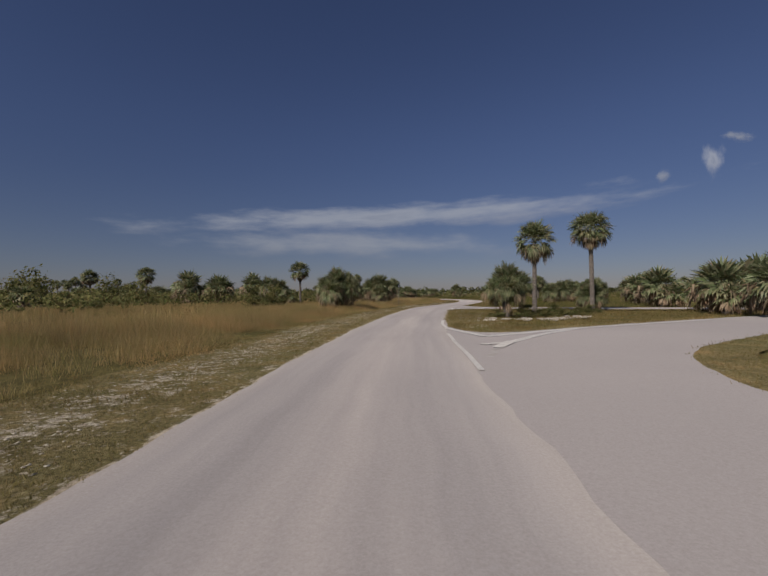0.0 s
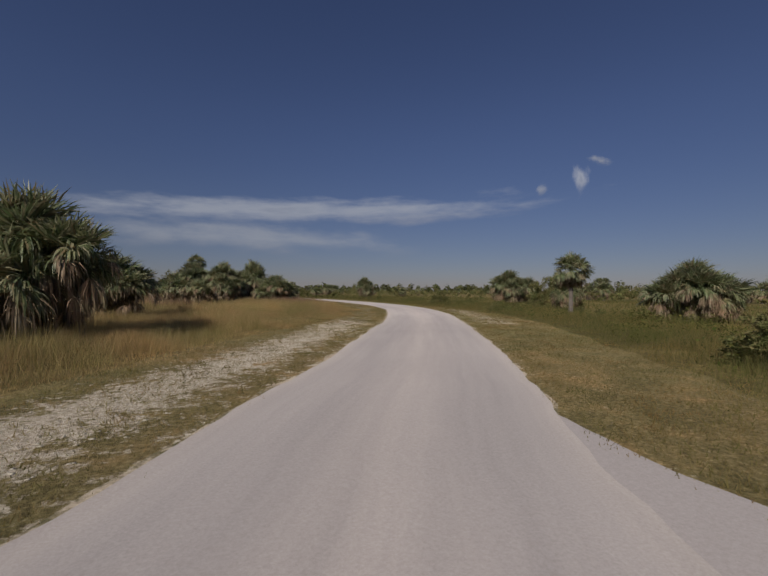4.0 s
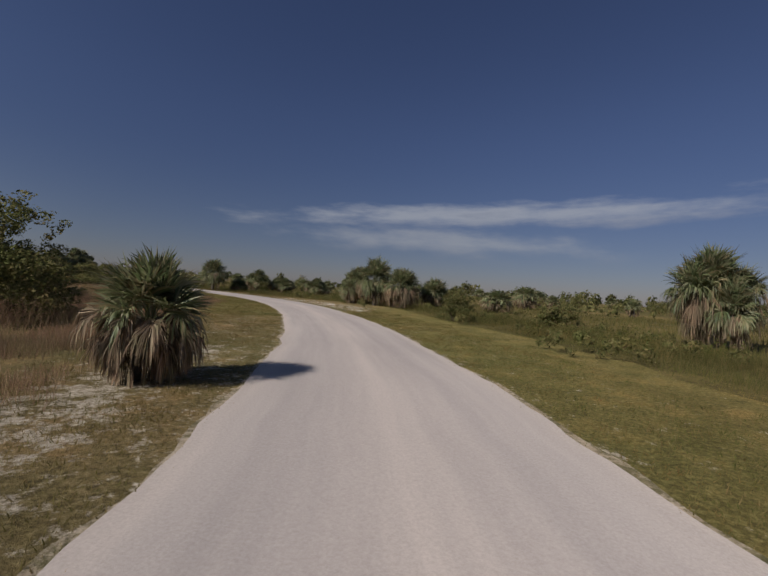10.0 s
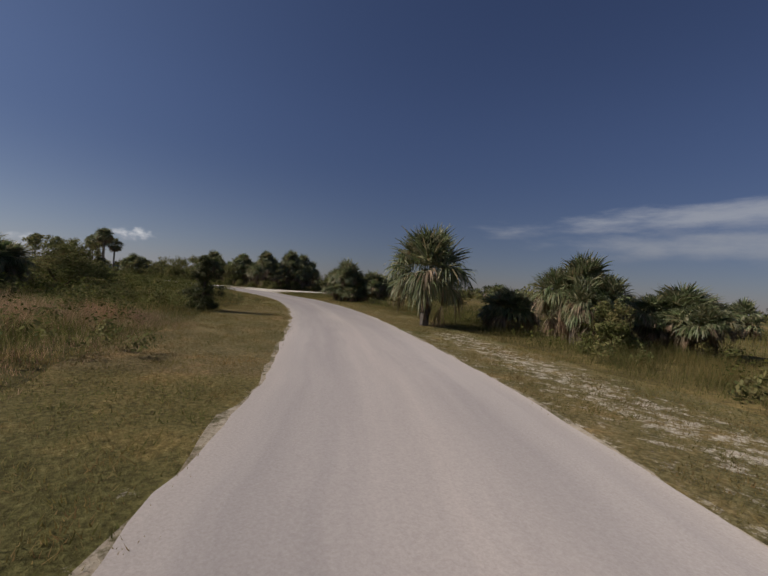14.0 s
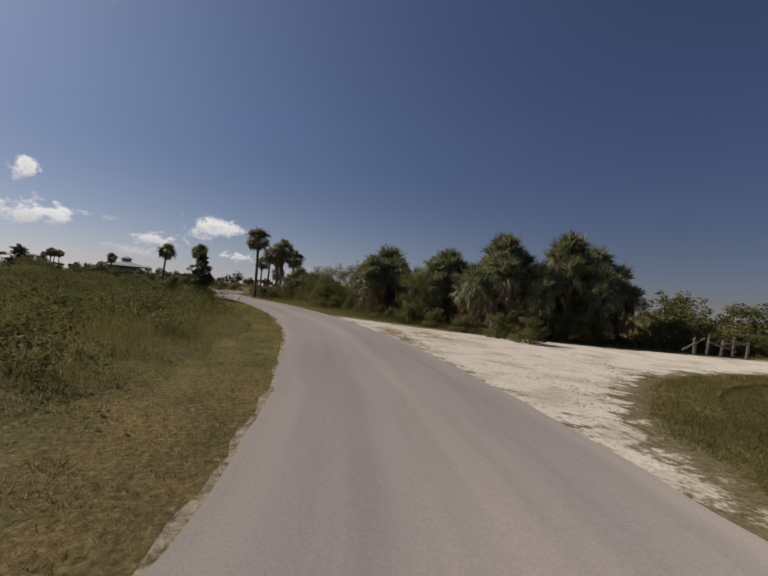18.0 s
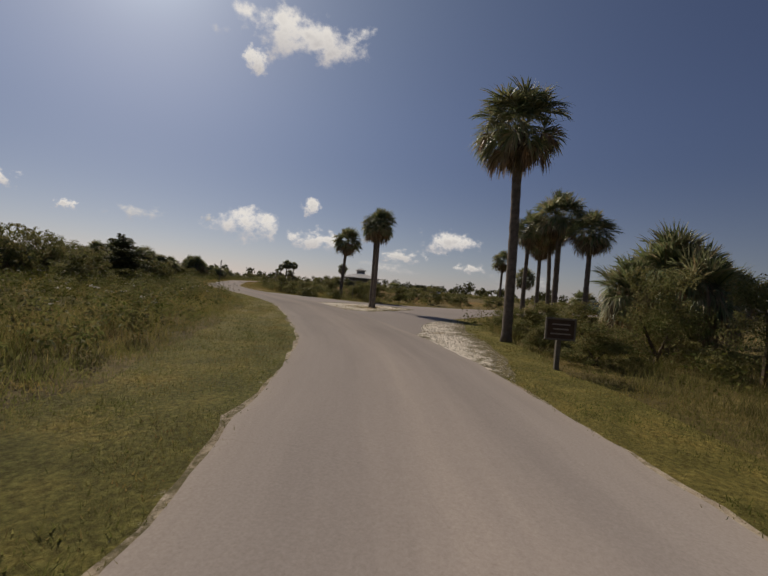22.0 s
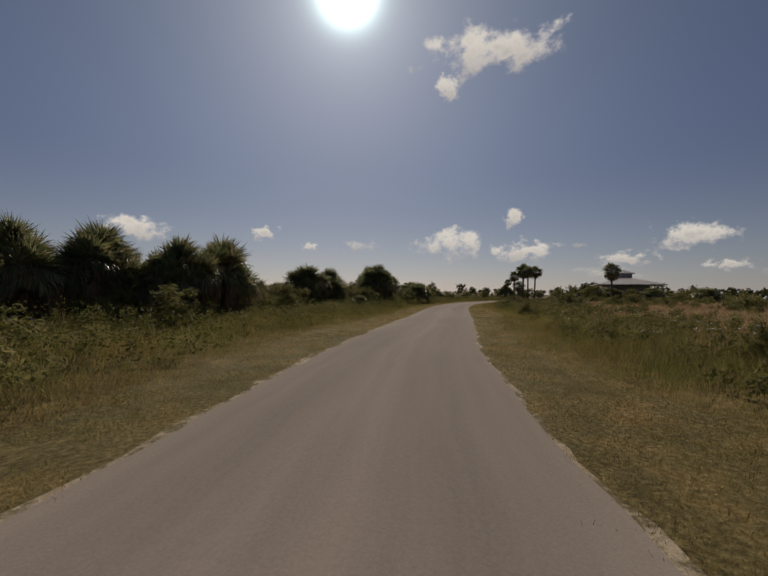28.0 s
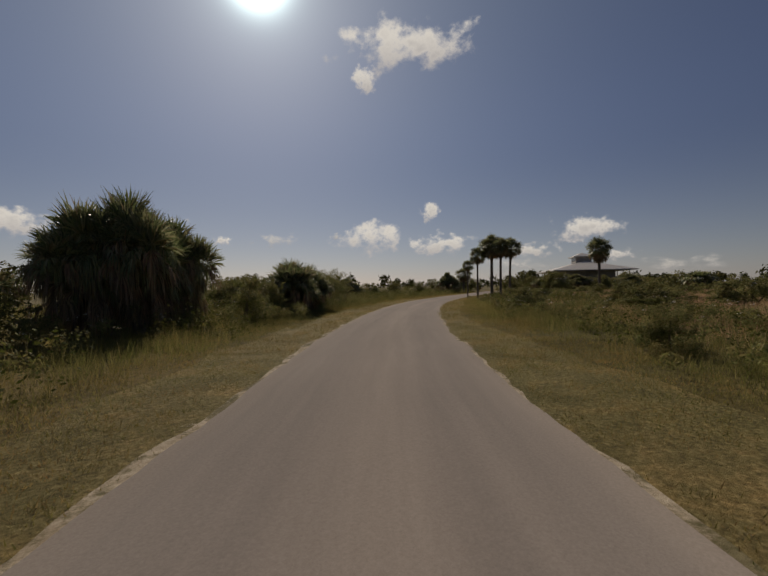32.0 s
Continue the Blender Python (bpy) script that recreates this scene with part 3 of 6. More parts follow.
FORK_C = [(-84.0, 136.0), (-88.2, 137.4), (-91.2, 136.55), (-94, 136.4), (-98.5, 137.1), (-104, 138.2), (-110, 139.0), (-122, 145), (-140, 158), (-142, 153), (-121, 139.5), (-110.3, 134.6), (-106.1, 130.4), (-105.9, 127.0), (-107.0, 122.6), (-108.2, 118.6), (-105, 119), (-96, 130)]
PULL_OFF = [(-43.8, 145.9), (-53, 146.4), (-60, 145.8), (-65.55, 145.3), (-65.25, 146.15), (-64.9, 146.55), (-64.55, 146.7), (-64.2, 147.0), (-63.6, 147.3), (-62.7, 148.2), (-60.9, 149.6), (-59.3, 151.4), (-58.4, 154.0), (-57, 160), (-56.5, 168), (-58, 182), (-54, 182), (-52.5, 167), (-51.8, 158), (-51.3, 154.6), (-50.8, 152.8), (-49.6, 150.8), (-47.9, 149.0), (-46.6, 147.9), (-45.2, 147.3), (-43.9, 146.9)]
SAND_ISLE = [(-99.5, 127.6), (-101.3, 127.9), (-103.4, 129.5), (-103.5, 131.6), (-102.8, 133.5), (-99.1, 133.3), (-96.2, 132.7), (-95.7, 131.8), (-95.8, 131.0), (-96.9, 129.9), (-98.3, 128.5)]
SAND_SIDE = [(4.3, 116.8), (4.9, 118.6), (4.4, 121.5), (2.4, 124.6), (0.4, 126.1), (-1.8, 128.4), (-4.2, 130.4), (-7.4, 131.6), (-8.3, 130.9), (-5.3, 128.4), (-2.6, 125.9), (0.2, 122.4), (2.4, 119.4)]
SAND_CORNER = [(-97.0, 136.7), (-94, 136.0), (-91, 136.0), (-88.6, 136.6), (-86.6, 137.2), (-84.6, 138.2), (-83.2, 138.9), (-83.3, 140.0), (-85.4, 139.8), (-87.6, 139.3), (-89.2, 138.9), (-91, 138.2), (-93.2, 137.9), (-95.4, 137.5)]


def lushness(side, along):
    """How green the mown strip is, from its distance along the road."""
    return np.clip(0.2 * np.clip((along - 168) / 20, 0, 1) + 0.8 * np.clip((along - 200) / 15, 0, 1) - 0.85 * np.clip((along - 264) / 14, 0, 1) + 0.6 * ((side > 0) & (along > 100) & (along < 150)) + 0.5 * ((along > 140) & (along < 168) & (side < 0)), 0, 1)


v_s, v_l = to_road(np.array([v.co[:2] for v in vg.data.vertices]))
BARE = [(-1, 0, 62, 0.08), (-1, 62, 84, 0.14), (-1, 84, 106, 0.06), (-1, 106, 116, 0.06), (-1, 116, 132, 0.11), (-1, 132, 140, 0.04), (-1, 140, 420, -0.06),
        (1, 25, 62, 0.05), (1, 82, 96, 0.10), (1, 96, 125, -0.06), (1, 125, 150, 0.02), (1, 150, 175, 0.09), (1, 175, 420, -0.05)]
bare = np.zeros(len(v_s))
for sg, l0, l1, amount in BARE:
    band = np.exp(-((np.abs(v_s) - HALF - 1.5) / 0.9) ** 2) * 1.7 if amount > 0 else 1.0
    bare += amount * band * ((np.sign(v_s) == sg) & (v_l >= l0) & (v_l < l1))
bare += 0.13 * np.exp(-np.clip(np.abs(v_s) - HALF, 0, 9) / 0.2)
v_xy = np.array([v.co[:2] for v in vg.data.vertices])
sandy = sum(inside_poly(v_xy + np.array([math.cos(k * 2.4), math.sin(k * 2.4)]) * 0.9 * math.sqrt((k + 0.5) / 12), SAND_SIDE) for k in range(12)) / 12
bare += 0.20 * sandy
at = vg.data.attributes.new("sandy", "FLOAT", "POINT")
at.data.foreach_set("value", sandy.astype(np.float32))
at = vg.data.attributes.new("bare", "FLOAT", "POINT")
at.data.foreach_set("value", bare.astype(np.float32))

lush = lushness(v_s, v_l)
at = vg.data.attributes.new("lush", "FLOAT", "POINT")
at.data.foreach_set("value", lush.astype(np.float32))

edge_l = -HALF - 0.10 * wob(LEN, 11, 0.2) - 0.07 * wob(LEN, 12, 0.9) + 0.05 * wob(LEN, 15, 2.2)
edge_r = HALF + 0.10 * wob(LEN, 13, 0.2) + 0.07 * wob(LEN, 14, 0.9) - 0.05 * wob(LEN, 16, 2.2)
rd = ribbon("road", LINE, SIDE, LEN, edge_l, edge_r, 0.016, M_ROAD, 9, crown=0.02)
tagged(rd, "narrow sun-bleached one-way asphalt road with ragged edges", "road", kind="structure")
sh = ribbon("road_shoulder", LINE, SIDE, LEN, edge_l - 0.06 - 0.07 * np.clip((LEN - 252) / 15, 0, 1) * (1 + wob(LEN, 21, 0.3)) - 0.12 * wob(LEN, 17, 0.8) - 0.06 * wob(LEN, 19, 2.3), edge_r + 0.06 + 0.12 * wob(LEN, 18, 0.8) + 0.06 * wob(LEN, 20, 2.3), 0.006, M_SANDG, 8)
tagged(sh, "crumbled pale shell edge along the asphalt road", "road", kind="structure")

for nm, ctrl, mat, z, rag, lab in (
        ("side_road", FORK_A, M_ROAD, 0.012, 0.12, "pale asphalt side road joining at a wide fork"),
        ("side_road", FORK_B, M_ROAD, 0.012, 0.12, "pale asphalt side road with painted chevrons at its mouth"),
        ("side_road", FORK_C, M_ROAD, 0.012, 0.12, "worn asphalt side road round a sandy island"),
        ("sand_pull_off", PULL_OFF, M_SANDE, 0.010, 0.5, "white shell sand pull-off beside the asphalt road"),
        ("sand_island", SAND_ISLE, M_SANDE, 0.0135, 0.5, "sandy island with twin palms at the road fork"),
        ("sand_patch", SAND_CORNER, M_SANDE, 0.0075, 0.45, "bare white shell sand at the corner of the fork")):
    tagged(patch(nm, ctrl, z, mat, rag, seed=len(lab), sun_tone=60.0 if ctrl is FORK_C else 5.0, fill=0.0 if "asphalt side" in lab else 0.4), lab, "road" if "asphalt side" in lab else "sand", kind="structure")


def apron(ctrl, width, z):
    """Verge that runs on a little way round the outline of a side road or a sand patch."""
    c = np.array(ctrl, float)
    d = np.roll(c, -1, 0) - np.roll(c, 1, 0)
    n = np.stack([d[:, 1], -d[:, 0]], 1) / np.hypot(d[:, 0], d[:, 1])[:, None]
    area = np.sum(c[:, 0] * np.roll(c[:, 1], -1) - np.roll(c[:, 0], -1) * c[:, 1])
    ob = patch("verge", c + n * width * (1 if area > 0 else -1), z, M_VERGE, 0.35, seed=3, fill=0.8)
    sd, al = to_road(np.array([v.co[:2] for v in ob.data.vertices]))
    at = ob.data.attributes.new("lush", "FLOAT", "POINT")
    at.data.foreach_set("value", lushness(sd, al).astype(np.float32))
    return tagged(ob, "short grass and shell rock round a side road", "verge", kind="structure")


for k, ctrl in enumerate((FORK_A, FORK_B, FORK_C, PULL_OFF, SAND_CORNER)):
    apron(ctrl, 1.0, -0.004 if k == 4 else 0.0035)


def stripe(p, q, w, mat=None, coat=0):
    d = Vector((q[0] - p[0], q[1] - p[1]))
    n = Vector((-d.y, d.x)).normalized() * w / 2
    bm = bmesh.new()
    corners = [(p[0] + n.x, p[1] + n.y), (p[0] - n.x, p[1] - n.y), (q[0] - n.x, q[1] - n.y), (q[0] + n.x, q[1] + n.y)]
    low = min(abs(v_) for v_ in to_road(corners)[0])
    z = 0.017 if low > HALF + 0.15 else 0.022 + 0.02 * (1 - min(1, low / HALF) ** 2)
    z += 0.0012 * coat        # later coats lie over earlier ones
    vs = [bm.verts.new((x, y, z)) for x, y in corners]
    bm.faces.new(vs)
    return tagged(part("road_marking", bm, mat or M_PAINTW), "worn white painted line on the asphalt at the fork", "road marking", kind="structure")


COATS = 0
for line, w in ((((2.75, 19.58), (2.42, 17.4), (2.28, 15.24)), 0.12), (((2.28, 15.24), (2.96, 12.26)), 0.26), (((2.96, 12.26), (6.94, 14.81)), 0.28), (((6.94, 14.81), (14.4, 18.4)), 0.16),
                (((6.94, 14.81), (5.26, 13.21), (4.11, 11.87), (3.29, 10.86)), 0.24), (((2.01, 13.21), (1.94, 12.14), (1.85, 11.08), (1.74, 8.8), (1.60, 6.9)), 0.10),
                (((5.75, 35.45), (5.4, 32.7)), 0.19), (((5.75, 35.45), (7.5, 33.9)), 0.12), (((5.68, 34.2), (6.4, 34.75)), 0.2), (((5.55, 33.3), (6.8, 34.25)), 0.26), (((9.1, 36.7), (7.8, 34.0)), 0.4)):
    for k, (p, q) in enumerate(zip(line, line[1:])):
        stripe(p, q, w, coat=COATS % 4 + 4 * (k % 2))
    COATS += 1
for k, (p, q, w) in enumerate((((3.35, 10.75), (2.4, 10.35), 0.2), ((3.33, 10.95), (2.62, 9.7), 0.26), ((2.65, 9.75), (2.1, 8.35), 0.16))):
    stripe(p, q, w, M_FADEW if k < 2 else M_FADED, 9 + 2 * k if k < 2 else 0)
stripe((-105.6, 127.4), (-101.8, 128.1), 0.5, M_FADED)


# ---- plants ----
def unit(v):
    return v / (np.linalg.norm(v, axis=-1, keepdims=True) + 1e-9)


def fronds(rng, n, base_r, base_z, R, stalk, el_lo, el_hi, segs, limp, spread=3.6, fold=0.45, curl=0.4, far=False):
    """Many folded fan leaves on stalks round an axis. Each leaf is a hub with pointed strips that bend over towards their tips;
    limp says how far they hang, curl how far the blade turns down from its stalk."""
    g = np.random.default_rng(rng.randrange(1 << 30))
    el = np.radians(g.uniform(el_lo, el_hi, n))
    az = np.arange(n) * 2.39996 + g.uniform(-0.35, 0.35, n)
    out = np.stack([np.cos(az), np.sin(az), 0 * az], 1)
    up = np.array([0.0, 0.0, 1.0])
    stem = out * np.cos(el)[:, None] + up * np.sin(el)[:, None]
    br, ba = base_r * np.sqrt(g.random(n)), g.uniform(0, 6.283, n)
    base = np.stack([br * np.cos(ba), br * np.sin(ba), base_z * g.uniform(0.9, 1.1, n)], 1)
    st = stalk * g.uniform(0.7, 1.15, n)
    hub = base + stem * st[:, None]
    tilt = el - curl * g.uniform(0.4, 1.5, n)
    axis = out * np.cos(tilt)[:, None] + up * np.sin(tilt)[:, None]
    roll = g.uniform(-0.6, 0.6, n)
    flat = np.cross(up, out)
    nrm = np.cross(axis, flat)
    side = flat * np.cos(roll)[:, None] + nrm * np.sin(roll)[:, None]
    nrm = np.cross(axis, side)
    # petioles
    wp = flat * 0.012
    PV = np.stack([base - wp, base + wp, hub + wp * 0.7, hub - wp * 0.7], 1).reshape(-1, 3)
    pi = np.arange(n)[:, None] * 4
    PT = np.concatenate([pi + [0, 1, 2], pi + [0, 2, 3]], 1).reshape(-1, 3)
    # strips
    phi = (np.linspace(-0.5, 0.5, segs)[None, :] * spread + g.uniform(-0.06, 0.06, (n, segs)))
    fo = fold * g.uniform(0.5, 1.4, n)[:, None, None]
    c, sn = np.cos(phi)[:, :, None], np.sin(phi)[:, :, None]
    ax, sd, nm = axis[:, None, :], side[:, None, :], nrm[:, None, :]
    d = unit(ax * c + sd * sn * np.cos(fo) + nm * np.abs(sn) * np.sin(fo))
    wd = unit(-ax * sn + sd * c + nm * g.normal(0, 0.45, (n, segs, 1)))
    r = (R * g.uniform(0.8, 1.12, n)[:, None] * (0.74 + 0.26 * np.cos(phi * 0.6)) * g.uniform(0.82, 1.08, (n, segs)))[:, :, None]
    w = R * spread / segs * 0.24 * g.uniform(0.7, 1.2, (n, segs, 1))
    lm = np.clip(limp * g.uniform(0.55, 1.35, (n, segs, 1)), 0, 1.2)

    def bent(k):
        k = np.clip(lm * k, 0, 0.96)
        return unit(d * (1 - k) - up * k)

    p0 = hub[:, None, :] + d * r * 0.04
    if far:
        p1 = p0 + bent(0.25) * r * 0.5
        p2 = p1 + bent(0.8) * r * 0.46
        V = np.stack([p0, p1 - wd * w, p1 + wd * w, p2], 2).reshape(-1, 3)
        i = np.arange(n * segs)[:, None] * 4
        T = np.concatenate([i + [0, 2, 1], i + [1, 2, 3]], 1).reshape(-1, 3)
    else:
        p1 = p0 + bent(0.2) * r * 0.42
        p2 = p1 + bent(0.7) * r * 0.30
        p3 = p2 + bent(1.05) * r * 0.26
        V = np.stack([p0, p1 - wd * w, p1 + wd * w, p2 - wd * w * 0.75, p2 + wd * w * 0.75, p3], 2).reshape(-1, 3)
        i = np.arange(n * segs)[:, None] * 6
        T = np.concatenate([i + [0, 2, 1], i + [1, 2, 3], i + [3, 2, 4], i + [3, 4, 5]], 1).reshape(-1, 3)
    return np.vstack([PV, V]), np.vstack([PT, T + len(PV)])


def ringed_trunk(h, r0, r1, lean, rng, boots=0.0):
    bm = bmesh.new()
    n = max(6, int(h / 0.22))
    pts = [(lean * (k / n) ** 2, 0, h * k / n - (0.15 if k == 0 else 0)) for k in range(n + 1)]
    rad = [(r0 + (r1 - r0) * (k / n) ** 0.6) * (1 + 0.07 * (k % 2) + rng.uniform(-0.04, 0.04)) * (1.35 if k == 0 else 1) * (1 + boots * max(0, (k / n - 0.75)) * 4) for k in range(n + 1)]
    tube(bm, pts, rad, 9)
    return bm


def boots(h0, h1, r, lean, h, rng):
    """Stubs of old leaf stalks round a trunk, pointing up and out in a spiral."""
    V, T = [], []
    n = int((h1 - h0) / 0.035)
    for k in range(n):
        z = h0 + (h1 - h0) * k / n
        a_ = k * 2.4
        c, s_ = math.cos(a_), math.sin(a_)
        x0 = lean * (z / h) ** 2
        o, w, l = r * 0.85, 0.05, rng.uniform(0.16, 0.26)
        b = len(V)
        for rr, ww, zz in ((o, w, z), (o + 0.05, w, z + 0.02), (o + 0.11, w * 0.6, z + l)):
            V += [(x0 + rr * c - ww * s_, rr * s_ + ww * c, zz), (x0 + rr * c + ww * s_, rr * s_ - ww * c, zz)]
        T += [(b, b + 1, b + 3), (b, b + 3, b + 2), (b + 2, b + 3, b + 5), (b + 2, b + 5, b + 4), (b, b + 4, b + 5), (b, b + 5, b + 1)]
    return np.array(V), np.array(T)


def make_palm(seed, h, R):
    """A cabbage palm: ringed trunk, round crown of fan leaves, browned lower leaves and a beard of dead ones."""
    rng = random.Random(seed)
    root = new("cabbage_palm")
    lean = rng.uniform(-0.05, 0.05) * h
    part("trunk", ringed_trunk(h, 0.15, 0.12, lean, rng, 0.3), M_TRUNK, root, smooth=True)
    v, f = boots(max(0.15, h - 0.9) if h > 2.5 else 0.15, h - 0.1, 0.14, lean, h, rng)
    mesh_np("boots", v, f, M_BOOT, root, "criss-cross stubs of old leaf stalks")
    for nm, sets, mat, lab in (
            ("crown", ((34, 0.08, 0.05, R * 0.50, R * 0.50, 5, 62, 32, 0.42, 3.9, 0.5, 0.5),
                       (12, 0.06, 0.1, R * 0.48, R * 0.42, 55, 88, 30, 0.18, 3.4, 0.6, 0.2),
                       (18, 0.1, 0.0, R * 0.5, R * 0.48, -28, 8, 30, 0.7, 3.6, 0.45, 0.6)), M_FROND, ""),
            ("dead_fronds", ((15, 0.1, -0.05, R * 0.48, R * 0.46, -50, -2, 26, 0.9, 2.8, 0.5, 0.9),
                             (15, 0.12, -0.1, R * 0.46, R * 0.30, -80, -40, 24, 1.05, 2.0, 0.5, 0.8)), M_DEAD, "brown hanging dead fronds")):
        V, T, off = [], [], 0
        for args in sets:
            v, f = fronds(rng, *args)
            V.append(v)
            T.append(f + off)
            off += len(v)
        mesh_np(nm, np.vstack(V) + np.array([lean, 0, h]), np.vstack(T), mat, root, lab)
    return root


def fit_size(V, R, h):
    """Scale leaves about the axis so that they reach just that radius and height."""
    r = np.percentile(np.hypot(V[:, 0], V[:, 1]), 97)
    t = np.percentile(V[:, 2], 99.5)
    return V * np.array([R / r, R / r, h / t])


def make_mound(seed, R, h, grade):
    """A short-trunked palm clump: stiff fan leaves bursting up and out, straw-coloured dead ones hanging below.
    Grade 0 stands far off, 1 is small and near, 2 is large and near, with several heads, 3 has a wide dead skirt, 4 is a whole grove,
    5 is a single short palm with a bare stubby trunk, 6 is green down to the ground."""
    rng = random.Random(seed)
    root = new("palm_clump")
    for k in range(2):
        a_ = k * 2.6 + seed
        o_ = 0.0 if grade == 5 else 0.2 * R
        bm = bmesh.new()
        tube(bm, [(o_ * math.cos(a_), o_ * math.sin(a_), -0.1), (o_ * math.cos(a_), 0.9 * o_ * math.sin(a_), h * 0.25), (0.75 * o_ * math.cos(a_), 0.75 * o_ * math.sin(a_), h * 0.5)], [0.16, 0.17, 0.12], 7)
        part("trunk", bm, M_TRUNK, root)
        if grade == 5:
            v, f = boots(0.1, h * 0.48, 0.17, 0.0, h, rng)
            mesh_np("boots", v, f, M_BOOT, root, "criss-cross stubs of old leaf stalks")
            break
    heads = [(0, 0, h * (0.5, 0.42, 0.52, 0.46, 0.62, 0.45, 0.5)[grade], (1.0, 1.0, 0.85, 1.0, 0.5, 1.0, 0.9)[grade])]
    for k in range((1, 0, 4, 0, 14, 0, 4)[grade]):
        a_ = seed + k * (2.4 if grade == 4 else 1.57) + rng.uniform(-.4, .4)
        o_ = 0.72 * math.sqrt((k + 1) / 14) + 0.08 if grade == 4 else 0.5
        heads.append((o_ * R * math.cos(a_), o_ * R * math.sin(a_), h * (0.7 - 0.46 * o_ + rng.uniform(-.07, .05) if grade == 4 else rng.uniform(0.28, 0.5)), rng.uniform(0.55, 0.75) * (0.62 if grade == 4 else 1)))
    V, T, VD, TD, off, offd = [], [], [], [], 0, 0
    sg, far = (12, 32, 30, 32, 24, 34, 30)[grade], grade == 0
    for hx, hy, hz, q in heads:
        n = int((24, 62, 42, 50, 54, 40, 56)[grade] * q)
        low = -hz / (R * 1.02 * q)
        for args, dead in (((n, 0.10, 0, R * 0.56 * q, R * 0.42 * q, 22, 88, sg, 0.30, 3.5, 0.6, 0.3, far), False),
                           ((int(n * (0.15 if grade == 3 else 0.6)), 0.1, 0, R * 0.56 * q, R * 0.46 * q, -12, 30, sg, 0.85, 3.3, 0.5, 0.55, far), False),
                           ((int(n * (0.1 if grade >= 5 else 0.8 if grade == 3 else 0.34)), 0.12, 0, R * 0.62 * q, R * 0.5 * q, -30, 18, sg - 2, 1.12, 2.2, 0.7, 1.0, far), True),
                           ((int(n * (0.05 if grade >= 5 else 0.3)), 0.2, hz * 0.25 * low, R * 0.55 * q, R * 0.36 * q, -60, -10, sg - 2, 1.15, 2.0, 0.6, 0.9, far), True)):
            v, f = fronds(rng, *args)
            v = v + np.array([hx, hy, hz])
            if dead:
                VD.append(v)
                TD.append(f + offd)
                offd += len(v)
            else:
                V.append(v)
                T.append(f + off)
                off += len(v)
    V, VD = np.vstack(V), np.vstack(VD)
    sc = fit_size(V, R, h)[:, :] / np.where(np.abs(V) < 1e-9, 1, V)
    k = np.median(sc, axis=0)
    for arr, tris, nm, mat, lab in ((V, T, "crown", M_FROND, ""), (VD, TD, "dead_fronds", M_DEAD, "straw-coloured dead fronds hanging to the ground")):
        arr = arr * k
        arr[:, 2] = np.maximum(arr[:, 2], 0.02)
        mesh_np(nm, arr, np.vstack(tris), mat, root, lab)
    return root


def leaf_cloud(rng, blobs, n, size):
    """Small folded leaves spread over the skin and inside of several blobs."""
    w = np.array([b[3] ** 2 for b in blobs])
    pick = rng.choice(len(blobs), n, p=w / w.sum())
    B = np.array(blobs)[pick]
    d = rng.normal(size=(n, 3))
    d /= np.linalg.norm(d, axis=1)[:, None]
    r = B[:, 3] * (0.55 + 0.5 * rng.random(n)) * (0.8 + 0.4 * rng.random(n))
    c = B[:, :3] + d * r[:, None] * np.array([1, 1, 0.9])
    keep = c[:, 2] > 0.05
    c, d = c[keep], d[keep]
    n = len(c)
    t = rng.normal(size=(n, 3))
    t -= d * (t * d).sum(1)[:, None] * 0.6
    t /= np.linalg.norm(t, axis=1)[:, None]
    u = np.cross(d + 0.5 * rng.normal(size=(n, 3)), t)
    u /= np.linalg.norm(u, axis=1)[:, None] + 1e-9
    s = size * (0.6 + 0.8 * rng.random(n))[:, None]
    V = np.stack([c - t * s, c + u * s * 0.42, c + t * s, c - u * s * 0.42], 1).reshape(-1, 3)
    F = np.arange(4 * n).reshape(-1, 4)
    return V, F


